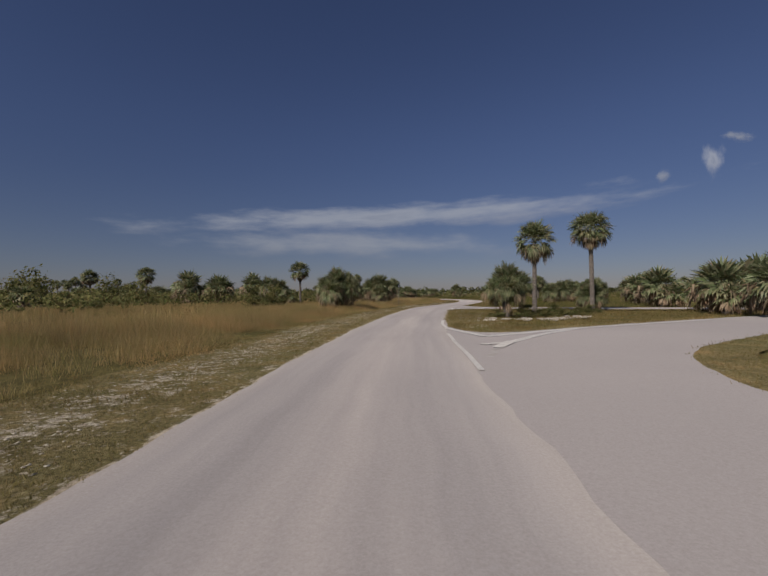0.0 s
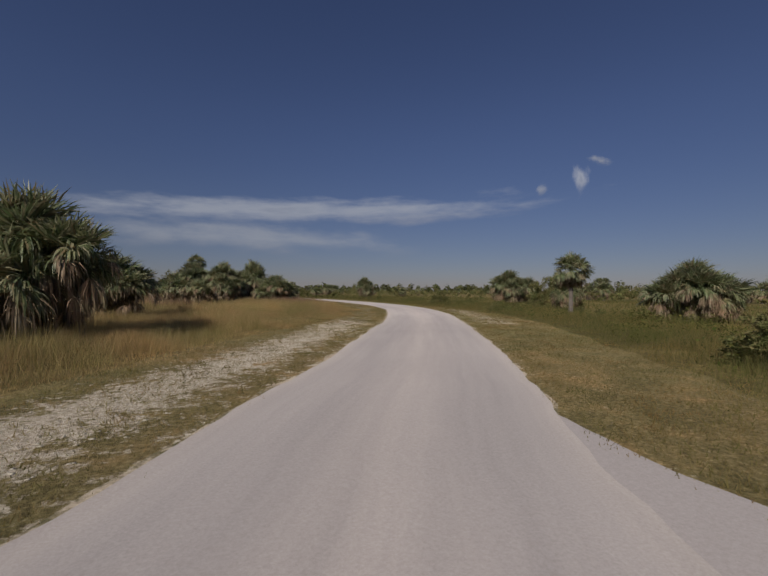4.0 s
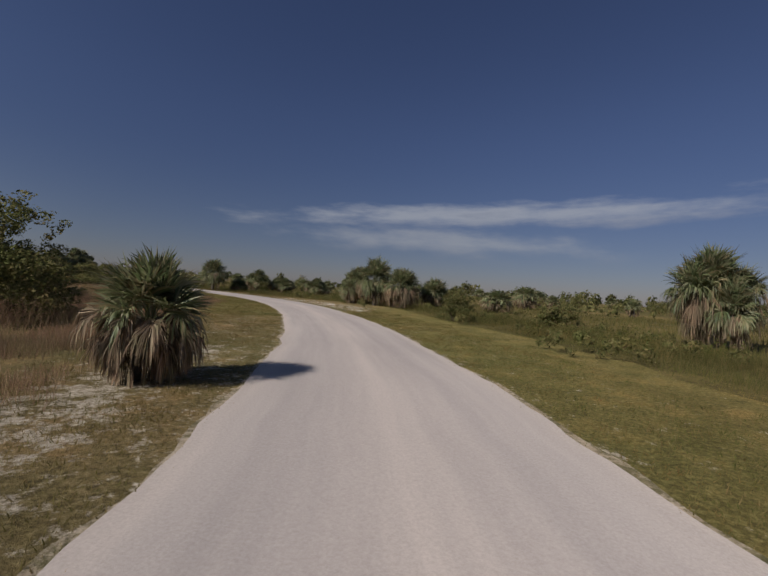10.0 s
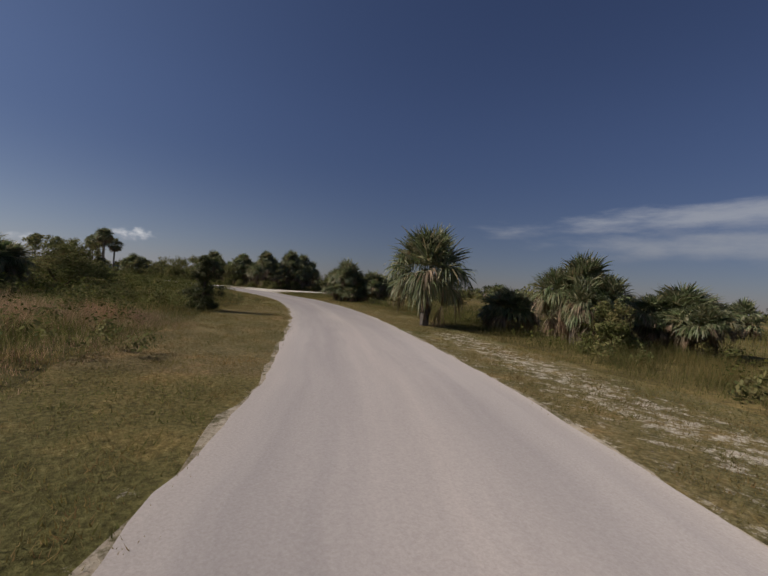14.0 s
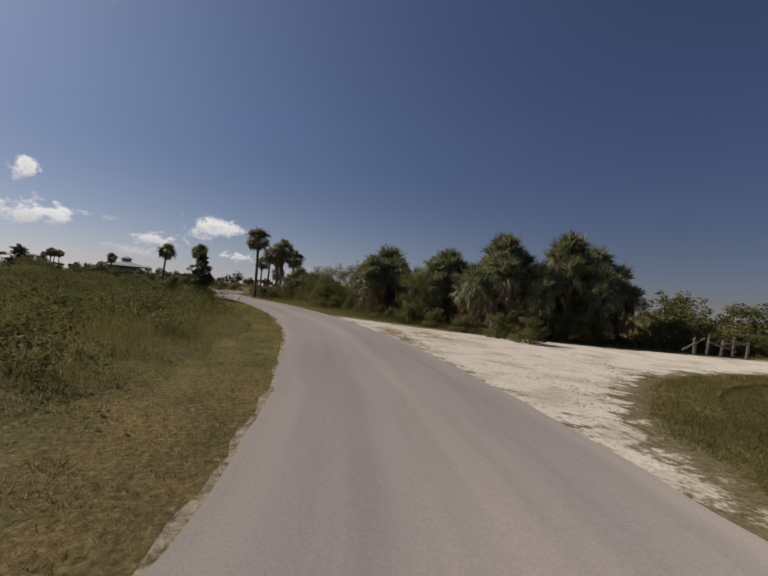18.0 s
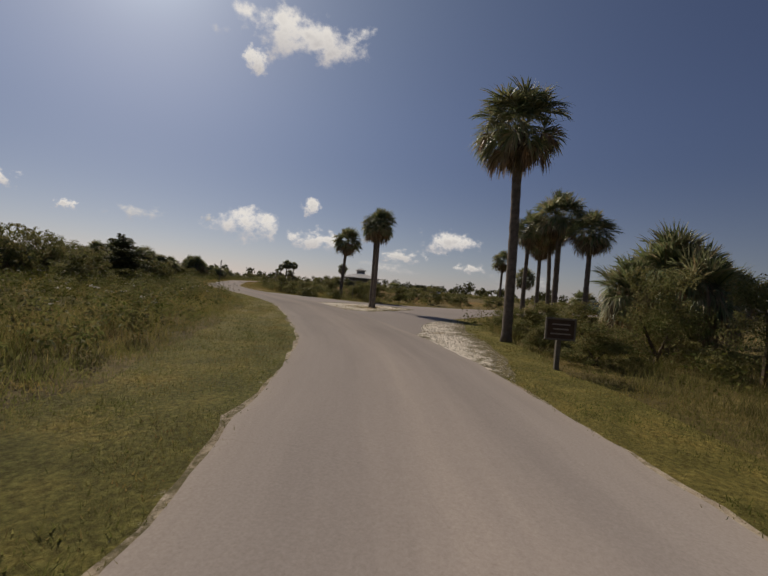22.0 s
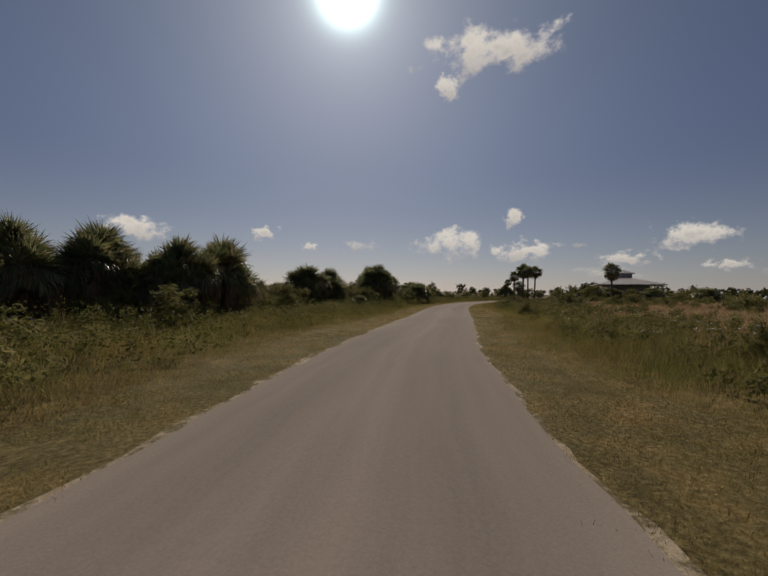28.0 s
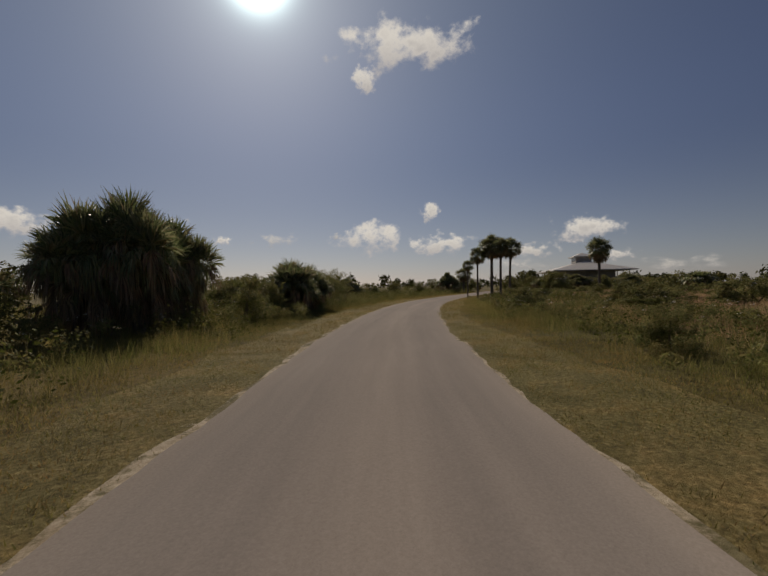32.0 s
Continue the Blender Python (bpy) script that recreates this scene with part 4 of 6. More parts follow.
def make_bush(seed, leaves=1700, size=0.095, mat=None, name="shrub", tall=1.0):
    """A leafy shrub one metre in radius and two high, on several forking stems."""
    rng = np.random.default_rng(seed)
    root = new(name)
    blobs = []
    for k in range(11):
        a_, q = rng.uniform(0, 6.283), rng.random() ** 0.7
        blobs.append((0.62 * q * math.cos(a_), 0.62 * q * math.sin(a_), rng.uniform(0.35, 1.65 - 0.55 * q), rng.uniform(0.26, 0.46)))
    for k in range(9):
        a_ = rng.uniform(0, 6.283)
        blobs.append((0.8 * math.cos(a_), 0.8 * math.sin(a_), rng.uniform(0.15, 0.6), rng.uniform(0.2, 0.34)))
    for k in range(7):
        a_, q = rng.uniform(0, 6.283), rng.random()
        blobs.append((0.6 * q * math.cos(a_), 0.6 * q * math.sin(a_), rng.uniform(1.35, 1.8), rng.uniform(0.16, 0.28)))
    for k in range(16):     # thin sprays that break the outline
        a_, u_ = rng.uniform(0, 6.283), rng.random()
        r_ = 1.02 * math.cos(u_ * 1.3)
        for s_ in (0.82, 0.93, 1.04):
            blobs.append((r_ * s_ * math.cos(a_), r_ * s_ * math.sin(a_), 0.5 + 1.5 * math.sin(u_ * 1.3) * s_, 0.09))
    for k in range(3):
        b = blobs[k]
        bm = bmesh.new()
        tube(bm, [(0.1 * math.cos(k * 2), 0.1 * math.sin(k * 2), -0.1), (b[0] * 0.5, b[1] * 0.5, b[2] * 0.55), (b[0], b[1], b[2])], [0.05, 0.03, 0.012], 5)
        part("stem", bm, M_STEM, root)
    v, f = leaf_cloud(rng, blobs, leaves, size)
    mesh_np("foliage", v, f, mat or M_LEAF, root)
    return root


def make_cedar(seed):
    """A dark cedar, two metres across and four high, narrowing unevenly to several tips."""
    rng = np.random.default_rng(seed)
    root = new("cedar_tree")
    bm = bmesh.new()
    tube(bm, [(0, 0, -0.1), (0.05, 0, 1.4), (0.0, 0.05, 2.8), (0.06, 0, 3.9)], [0.13, 0.1, 0.06, 0.015], 7)
    blobs = []
    for k in range(95):
        z = rng.uniform(0.25, 3.75)
        rad = 1.0 * (1 - (z / 4.2) ** 3) * rng.uniform(0.1, 1.0) ** 0.6 * (0.8 + 0.35 * math.sin(z * 5 + k % 3))
        a_ = rng.uniform(0, 6.283)
        b = (rad * math.cos(a_), rad * math.sin(a_), z, rng.uniform(0.2, 0.36) * (1.1 - z / 6))
        blobs.append(b)
        if k < 12:
            tube(bm, [(0, 0, z * 0.85), (b[0] * 0.9, b[1] * 0.9, z)], [0.035, 0.012], 5)
    part("trunk", bm, M_STEM, root)
    for k in range(30):     # foliage close round the stem, up to the tips
        z = 0.6 + 3.3 * k / 29
        blobs.append((rng.uniform(-.16, .16), rng.uniform(-.16, .16), z, 0.26 - 0.035 * z))
    v, f = leaf_cloud(rng, blobs, 17000, 0.05)
    mesh_np("foliage", v, f, M_CEDAR, root)
    return root


PROTO = {}


def put(kind, key, maker, m, label, category, group=""):
    """The first of a kind is built, the rest are copies of it."""
    k = (kind, key)
    if k not in PROTO:
        PROTO[k] = maker()
        PROTO[k].matrix_basis = m
        ob = PROTO[k]
    else:
        p_ = PROTO[k].scale
        ob = copy_thing(PROTO[k], m @ Matrix.Diagonal((1 / p_.x, 1 / p_.y, 1 / p_.z, 1)))
    ob.name = PROTO[k].name.split(".")[0]
    return tagged(ob, label, category, group)


RNG = random.Random(5)
FAR_SHRUBS = []


def palm(x, y, top, width, label="tall cabbage palm with a round green crown above grass", seed=None):
    """A palm whose crown tops out at that height."""
    R = width / 2
    h = max(0.8, top - R * 0.75)
    v = RNG.randrange(5) if seed is None else seed
    s = R / 1.55
    hs = max(1.2, min(7.0, round(h / s)))
    m = pose(x, y, -0.02, 0, 0, RNG.uniform(0, 360)) @ Matrix.Diagonal((s, s, h / hs, 1))
    return put("palm", (v, hs), lambda: make_palm(v * 13 + int(hs), hs, 1.55), m, label, "palm tree", "cabbage palms")


def mound(x, y, h, w, label="bushy cabbage palm clump with dead fronds round its base", seed=None, grade=None):
    v = RNG.randrange(5) if seed is None else seed
    grade = grade if grade is not None else 0 if abs(to_road([(x, y)])[0][0]) > 17 else 1 if w < 2.5 else 2 if w < 4.2 else 4
    m = pose(x, y, -0.02, 0, 0, RNG.uniform(0, 360)) @ Matrix.Diagonal((w / 3.0, w / 3.0, h / 2.6, 1))
    return put("mound", (v, grade), lambda: make_mound(v * 17 + 3, 1.5, 2.6, grade), m, label, "palm tree", "palm clumps")


def bush(x, y, h, w, label="dense green leafy shrub rising from field grass", seed=None, fine=False):
    v = RNG.randrange(4) if seed is None else seed
    far = abs(to_road([(x, y)])[0][0])
    if far > 22 and not fine:
        FAR_SHRUBS.append((x, y, h, w))
        return None
    cut = 1.6 if far < 8 else 0.8 if far < 14 else 0.4 if far < 25 else 0.12
    size = min(4, max(1, round(w / 1.4))) if not fine else min(4, max(2, round(w / 0.9)))
    m = pose(x, y, -0.02, 0, 0, RNG.uniform(0, 360)) @ Matrix.Diagonal((w / 2.3, w / 2.3, h / 2.1, 1))
    return put("bush", (v, size, cut), lambda: make_bush(v * 31 + 7, min(15000, int(3000 * size ** 1.25 * cut)), 0.074 / size ** 0.75 / cut ** 0.45), m, label, "shrub", "shrubs")


def cedar(x, y, h, w, label="dark green cedar tree standing in field grass", seed=0):
    m = pose(x, y, -0.02, 0, 0, RNG.uniform(0, 360)) @ Matrix.Diagonal((w / 2.2, w / 2.2, h / 4.0, 1))
    return put("cedar", seed, lambda: make_cedar(seed * 5 + 2), m, label, "tree", "cedars")


# first stretch: fork, dry grass field, scattered clumps
palm(9.9, 27.4, 5.7, 3.2, "tall cabbage palm behind a palm clump on the fork island", 0)
palm(13.8, 27.6, 6.5, 3.2, "tall slender cabbage palm on the grassy fork island", 1)
mound(6.6, 22.4, 2.7, 2.6, "green cabbage palm clump on the grassy fork island", 0, 6)
for x, y, h, w in ((5.9, 21.8, 0.5, 1.2), (7.3, 21.7, 0.55, 1.4), (8.5, 21.9, 0.5, 1.3), (9.7, 22.5, 0.45, 1.3), (10.9, 23.2, 0.5, 1.5), (8.0, 23.4, 0.7, 1.7), (10.0, 24.6, 0.7, 1.8), (12.4, 25.2, 0.6, 1.7)):
    bush(x, y, h, w, "low green weeds round the limestone ledge", fine=True)
mound(14.3, 28.8, 1.8, 2.0, "low palm clump beside a tall palm trunk")
mound(-3.9, 34.3, 3.3, 3.3, "large cabbage palm clump with hanging dead fronds beside dry grass", 1)
mound(-4.4, 51.5, 3.9, 3.6)
mound(-0.6, 51.0, 3.5, 3.9)
mound(-1.4, 58.5, 2.6, 3.6)
palm(-12.0, 59.7, 5.9, 3.6)
mound(-15.5, 56.0, 3.8, 3.6)
mound(-19.4, 61.2, 4.6, 3.8)
bush(-9.4, 60.0, 2.8, 3.4)
bush(-6.6, 58.5, 2.4, 3.0)
bush(-10.8, 41.0, 2.4, 3.4)
bush(-13.5, 43.5, 2.6, 3.4)
for x, y, h, w in ((-51, 60, 5.8, 9), (-35.6, 60, 4.6, 5.5), (-29.1, 62, 5.2, 4.8), (-24.7, 62, 4.4, 5), (-13.9, 55, 3.4, 4), (-44, 66, 5, 7), (-60, 70, 6, 9)):
    (mound if int(x * 10) % 2 else bush)(x, y, h, w)
palm(-62, 88, 7.0, 4.5)
palm(-48, 84, 7.2, 4.5)
for x, y, h, w in ((18.9, 23.2, 3.0, 3.6), (21.2, 26.5, 3.0, 3.4), (18.3, 19.2, 2.8, 3.2), (24.0, 24.0, 3.6, 4.4), (26.5, 29.5, 3.8, 4.2), (22.5, 34.0, 3.2, 4.0), (18.6, 46.6, 2.3, 1.9), (20.2, 47.6, 2.6, 2.1), (23.4, 47.0, 2.6, 2.6), (26, 43, 3.0, 3.2), (30, 48, 3.4, 3.6), (26.6, 52.0, 2.9, 2.6), (24.5, 55.5, 2.8, 4.0), (29, 59, 3.0, 4.2)):
    mound(x, y, h, w)
palm(23.0, 62.2, 3.7, 2.9)
for k in range(26):      # a ragged belt of clumps and shrubs beyond the side road
    s_ = (k + RNG.random()) / 26
    x, y = 52 + 22 * s_ + RNG.uniform(-4, 4), 112 - 40 * s_ + RNG.uniform(-4, 4)
    if k % 3 == 0:
        palm(x, y, RNG.uniform(3.0, 4.2), RNG.uniform(2.4, 3.0))
    else:
        (mound if k % 2 else bush)(x, y, RNG.uniform(2.0, 3.3), RNG.uniform(2.6, 3.8))
bush(14.0, 45.2, 1.0, 1.6, "low ragged shrub in tall grass")
bush(25.5, 51, 2.6, 4.0)
bush(33, 38, 3.0, 5.0)

# the left-hand bend
mound(4.6, 82.2, 2.7, 3.9, "large cabbage palm clump above dry grass")
mound(0.2, 76.5, 3.2, 4.6)
mound(-3.2, 82.5, 3.7, 5.0)
mound(2.0, 89.6, 4.5, 3.2, "tall cabbage palm clump above dry grass", 3, 2)
mound(0.6, 90.6, 3.4, 3.2)
mound(-0.6, 86.2, 4.0, 3.2, "tall cabbage palm clump above dry grass", 1, 2)
bush(4.2, 86.6, 2.3, 3.6, fine=True)
bush(0.8, 91.5, 2.2, 3.2)
mound(30.4, 82.4, 3.6, 4.0, "bushy cabbage palm clump in green field grass", 2)
mound(33.8, 83.6, 3.0, 3.2)
mound(28.4, 69.8, 2.5, 2.4)
bush(20.5, 78.6, 1.6, 2.7, "round green shrub in roadside grass", fine=True)
bush(30.2, 73.8, 3.1, 4.0)
bush(26.6, 71.0, 2.4, 2.3, "bare-twigged grey shrub among tall grass")
bush(29.8, 70.8, 2.3, 2.4)
bush(-0.5, 102.6, 3.3, 4.4, "tall green leafy shrub beside bare sandy grass", fine=True)
bush(-5.7, 105.0, 3.9, 4.6, fine=True)
palm(-6.9, 103.6, 6.2, 3.2)
bush(-9.0, 101.0, 4.0, 5.0)
bush(-4.6, 106.5, 2.4, 4.0)
mound(6.97, 99.46, 1.6, 1.3, "small palm clump with grey dead fronds close to the road", 2, 3)
mound(19.7, 113.4, 3.6, 3.1, "cabbage palm clump standing in green grass", 3)
bush(16.6, 94.2, 1.0, 0.6, "tall leafy weed above the green grass", fine=True)
bush(18.6, 96.8, 1.0, 0.6, "tall leafy weed above the green grass", fine=True)
bush(9.8, 116.4, 1.4, 2.0, "leafy green shrub at the edge of the mown verge", fine=True)
bush(16.0, 121, 1.2, 2.4)
bush(14.5, 117, 1.1, 2.0)
mound(2.7, 128.4, 3.9, 3.0, "short cabbage palm with a stubby trunk in white sand", 2, 5)
mound(1.0, 129.0, 3.0, 2.6, "cabbage palm clump leaning out beside a short palm", 3, 2)
mound(0.2, 130.6, 2.2, 2.4)
mound(5.1, 127.4, 3.1, 2.8, "palm clump with long straw-coloured dead fronds beside sand", 4, 3)
mound(7.4, 130.4, 2.4, 3.2)
bush(9.5, 129.0, 1.9, 3.0)
mound(12.6, 131.5, 1.9, 3.2)
mound(-20.0, 139.3, 3.7, 3.1, "short bushy cabbage palm beside the road bend", 1, 5)
mound(-18.2, 142.2, 1.6, 2.4)
mound(-12.8, 143.2, 2.0, 3.2)
mound(-15.1, 141.2, 2.7, 2.7, "palm clump with pale dead fronds close to the road", 2)
bush(-13.7, 140.1, 1.5, 1.8)
for x, y in ((-9.5, 146), (-6, 150), (-2.5, 149), (-14.8, 158), (2, 147), (-20, 152), (-10, 161), (-4, 166), (5, 155)):
    mound(x, y, RNG.uniform(1.4, 2.3), RNG.uniform(2.6, 3.6), "low palm clump with pale dead fronds in grass")
palm(-7.5, 208.6, 4.6, 4.0)
cedar(-24.9, 132.9, 2.0, 1.3, "small dark cedar close to the road edge", 1)
for x, y, h, w in ((-52, 128.1, 2.0, 3.6), (-47.3, 130.1, 1.7, 3.4), (-49.8, 136.4, 0.9, 1.6), (-44.5, 127.6, 2.4, 3.6), (-39.5, 131.0, 2.4, 3.4), (-29.1, 125.8, 2.7, 5.0), (-33.2, 129.6, 2.6, 5.0), (-36.0, 123.5, 3.4, 5.5), (-24.0, 122.0, 2.6, 4.5), (-19.5, 117.0, 2.5, 4.2), (-13.3, 117.4, 1.5, 3.0), (-42, 121, 4.0, 6), (-30, 113, 3.4, 6)):
    bush(x, y, h, w, fine=h < 2.7)
palm(-71, 122.4, 6.4, 3.4)
palm(-49, 122, 5.4, 3.0)

# sandy pull-off and the wooded bend
mound(-36.1, 147.9, 3.1, 3.0, "large green fan palm clump beside the mown verge", 0, 6)
mound(-36.5, 147.6, 1.7, 2.7, "low spreading fan palm fronds below a larger clump", 2, 6)
mound(-35.3, 148.0, 1.5, 2.3, "low spreading fan palm fronds below a larger clump", 1, 6)
mound(-34.6, 149.4, 2.4, 3.0, "palm clump with many dead brown fronds")
for x, y, h, w in ((-69.1, 149.6, 4.4, 5.0), (-61.4, 153.6, 4.7, 4.8), (-61.6, 157.4, 5.2, 5.2), (-66.5, 152.6, 4.3, 4.8), (-63.6, 160.5, 5.0, 5.4)):
    mound(x, y, h, w, "big cabbage palm clump with brown skirt above undergrowth")
for x, y, h, w in ((-65.2, 150.4, 2.6, 3.4), (-73.2, 148.6, 3.5, 4.0), (-77.0, 147.4, 3.4, 3.8), (-79.8, 146.1, 3.3, 3.4), (-82.6, 145.2, 2.6, 3.2), (-77, 150, 3.8, 4.6), (-83, 149, 3.2, 4.4), (-74.8, 146.0, 2.6, 2.6), (-60.2, 163.5, 2.2, 3.6), (-60.6, 169, 2.6, 5.0), (-64, 167, 3.0, 5.0)):
    bush(x, y, h * 1.12, w * 1.1, "dense green roadside shrub in a hedge-like row", fine=True)
for k in range(16):
    s_ = k / 15
    bush(-56.8 - 24.5 * s_ + RNG.uniform(-.4, .4), 152.4 - 7.6 * s_ ** 0.8 + 0.9 * math.sin(k) * 0.4, RNG.uniform(0.7, 1.2), RNG.uniform(1.2, 1.8), "low leafy undergrowth beside the white sand", fine=True)
for k in range(14):
    s_ = k / 13
    bush(-59.4 + 1.0 * s_ + RNG.uniform(-.3, .3), 153.0 + 14.0 * s_, RNG.uniform(0.8, 1.5), RNG.uniform(1.4, 2.2), "low leafy undergrowth beside the white sand", fine=True)
for x, y in ((-48, 172), (-44, 165), (-40, 176), (-52, 185), (-36, 160), (-43, 157), (-62, 190), (-30, 166)):
    bush(x, y, RNG.uniform(2.2, 3.2), RNG.uniform(4, 6))
mound(-41, 178, 3.0, 4.0)
cedar(-75.3, 136.9, 3.5, 2.5, "tall dark cedar throwing its shadow over the road", 0)
bush(-76.8, 134.6, 1.6, 2.0)
palm(-89.3, 139.6, 7.3, 3.2, "tall cabbage palm leaning beside the fork", 3)
for x, y, t_, w in ((-105.8, 139.9, 6.9, 3.0), (-108.5, 141.6, 7.2, 3.2), (-105.0, 141.8, 8.0, 3.9), (-110.4, 140.9, 6.8, 3.2), (-103.6, 143.4, 6.6, 3.4)):
    palm(x, y, t_, w, "cabbage palm in a small grove beside the side road")
mound(-91.6, 144.3, 3.7, 3.8)
mound(-95.0, 146.0, 3.4, 4.0)
bush(-88.5, 143.2, 2.5, 2.8, fine=True)
bush(-86.6, 144.6, 2.3, 2.6, fine=True)
mound(-84.6, 146.8, 2.8, 3.2)
palm(-99.75, 131.6, 5.75, 2.45, "cabbage palm of a twin pair on the sandy island", 4)
palm(-99.93, 131.36, 5.5, 2.2, "cabbage palm of a twin pair on the sandy island", 1)
palm(-110.8, 124.4, 6.2, 3.2, "tall cabbage palm in roadside undergrowth", 2)
palm(-133.9, 136.9, 7.2, 3.6)
palm(-147.3, 140.0, 6.0, 4.4)
for x, y in ((-111, 126.2), (-109.6, 121.4), (-112.6, 129.4), (-115.5, 131.8), (-113.4, 122.0), (-118, 134), (-116, 126), (-122, 137), (-112, 117.5), (-120, 129), (-125, 133), (-110.6, 119.6), (-114.6, 120.0), (-118.5, 124), (-123, 127), (-128, 131)):
    bush(x, y, RNG.uniform(1.3, 1.9), RNG.uniform(2.4, 3.4), "low green undergrowth beside the side road", fine=True)

for x, y, h, w in ((-98.6, 139.3, 0.9, 1.8), (-96.6, 139.2, 0.7, 1.6), (-94.4, 139.4, 0.9, 1.7), (-92.6, 140.2, 1.1, 2.0), (-90.9, 139.9, 0.7, 1.5), (-88.2, 140.6, 0.8, 1.7), (-95.6, 141.0, 1.3, 2.2), (-93.4, 142.0, 1.5, 2.4), (-98.0, 141.2, 1.2, 2.2), (-87.0, 141.6, 1.0, 2.0)):
    bush(x, y, h, w, "low green weeds and shrubs behind the sandy corner", fine=True)
bush(-108.4, 125.0, 0.9, 2.4, "low green undergrowth beside the side road", fine=True)
bush(-107.6, 122.8, 0.8, 2.2, "low green undergrowth beside the side road", fine=True)

# last stretch
cedar(-99.2, 112.2, 3.6, 4.6, "dark bushy cedar in green weeds", 2)
for x, y, h, w in ((-100.7, 114.2, 2.0, 3.3), (-97, 108, 2.6, 4), (-92, 118, 2.0, 3), (-104, 104, 2.6, 4.0), (-107, 99, 2.6, 4.0), (-111.8, 94.0, 1.7, 2.6), (-117.2, 96.0, 1.6, 2.4), (-108, 93, 2.8, 4.0), (-110, 89.0, 3.2, 4.2)):
    bush(x, y, h, w)
for x, y, h, w in ((-95.2, 109.0, 3.5, 4.0), (-97.8, 106.6, 3.4, 4.2), (-101.2, 103.4, 3.2, 4.4), (-92.4, 110.6, 3.5, 4.4), (-105.0, 98.0, 3.0, 4.4)):
    bush(x, y, h, w, "dark rounded shrub in a thicket beyond weeds")
for x, y, h, w in ((-113.2, 90.6, 3.8, 3.8), (-116.0, 89.6, 4.0, 4.1), (-119.0, 90.6, 3.6, 3.6), (-121.9, 88.4, 4.0, 4.1), (-123.4, 82.9, 3.6, 4.2), (-119.6, 84.6, 3.0, 3.2), (-133.7, 78.6, 3.6, 4.1), (-137.2, 77.2, 3.5, 4.1), (-144.2, 76.8, 4.3, 3.6), (-146.2, 75.8, 3.8, 3.0), (-143.2, 76.6, 3.8, 3.2), (-145.8, 73.8, 4.3, 3.8), (-153.0, 74.6, 2.6, 3.2), (-155.4, 73.4, 2.5, 3.0)):
    mound(x, y, h, w, "tall dense palm clump dark against the sky")
for x, y, h, w in ((-121, 88, 1.7, 2.8), (-126, 84.6, 1.6, 2.6), (-131, 82, 1.8, 2.6), (-137.4, 80.4, 1.9, 2.4), (-139, 82, 1.5, 2.2), (-148.6, 76.8, 2.0, 2.6), (-150.6, 76.0, 1.8, 2.4), (-158, 72, 2.4, 3.6), (-163, 68, 3.0, 4.5), (-129.0, 83.5, 1.4, 2.4), (-135.6, 79.4, 2.2, 2.4)):
    bush(x, y, h, w, fine=True)
bush(-137.3, 98.3, 0.95, 1.6, "grey-green flowering weed clump in grass", fine=True)
bush(-147.4, 91.0, 0.9, 1.3, fine=True)
bush(-138.2, 81.6, 2.0, 2.6, "rounded green shrub beside the mown verge", fine=True)
bush(-136.6, 82.2, 1.7, 2.2, "rounded green shrub beside the mown verge", fine=True)
mound(-135.8, 83.6, 1.1, 1.4, "small palm clump in roadside weeds")
bush(-123.3, 110.4, 0.9, 0.8, fine=True)
for x, y, t_, w in ((-181.6, 74.4, 6.7, 3.6), (-182.7, 76.0, 6.3, 2.9), (-180.6, 73.2, 5.3, 2.3), (-181.0, 75.6, 6.2, 2.8), (-180.0, 72.3, 4.0, 1.6)):
    palm(x, y, t_, w, "cabbage palm in a close group beside the road's far bend")
palm(-205.1, 81.4, 7.6, 4.4, "cabbage palm in front of the house")
palm(-211.9, 57.0, 4.8, 4.0)
for k in range(26):
    x, y = -160 - RNG.random() * 70, 84 + RNG.random() * 40 - 10
    if to_road([(x, y)])[0][0] > 6 and math.hypot(x + 245, y - 71) > 24:
        bush(x, y, RNG.uniform(0.9, 1.7), RNG.uniform(2.4, 4.2))
for k in range(16):
    x, y = -225 - RNG.random() * 50, 50 + RNG.random() * 60
    if math.hypot(x + 245, y - 71) > 15:
        bush(x, y, RNG.uniform(2.0, 3.4), RNG.uniform(4, 6))
for k in range(22):
    x, y = -165 - RNG.random() * 90, 64 - RNG.random() * 50
    if to_road([(x, y)])[0][0] < -5:
        (mound if k % 3 == 0 else bush)(x, y, RNG.uniform(2.2, 3.6), RNG.uniform(3, 5))

for k in range(16):      # tall shrubs and palms that half hide the house
    x, y = -229 + RNG.uniform(-6, 6), 92 - 2.1 * k + RNG.uniform(-1.5, 1.5)
    if abs(to_road([(x, y)])[0][0]) > 5:
        (mound if k % 4 == 0 else bush)(x, y, RNG.uniform(2.6, 4.4), RNG.uniform(4.0, 6.5), "dark rounded shrub in front of the house" if k % 4 else "bushy cabbage palm clump with dead fronds round its base")

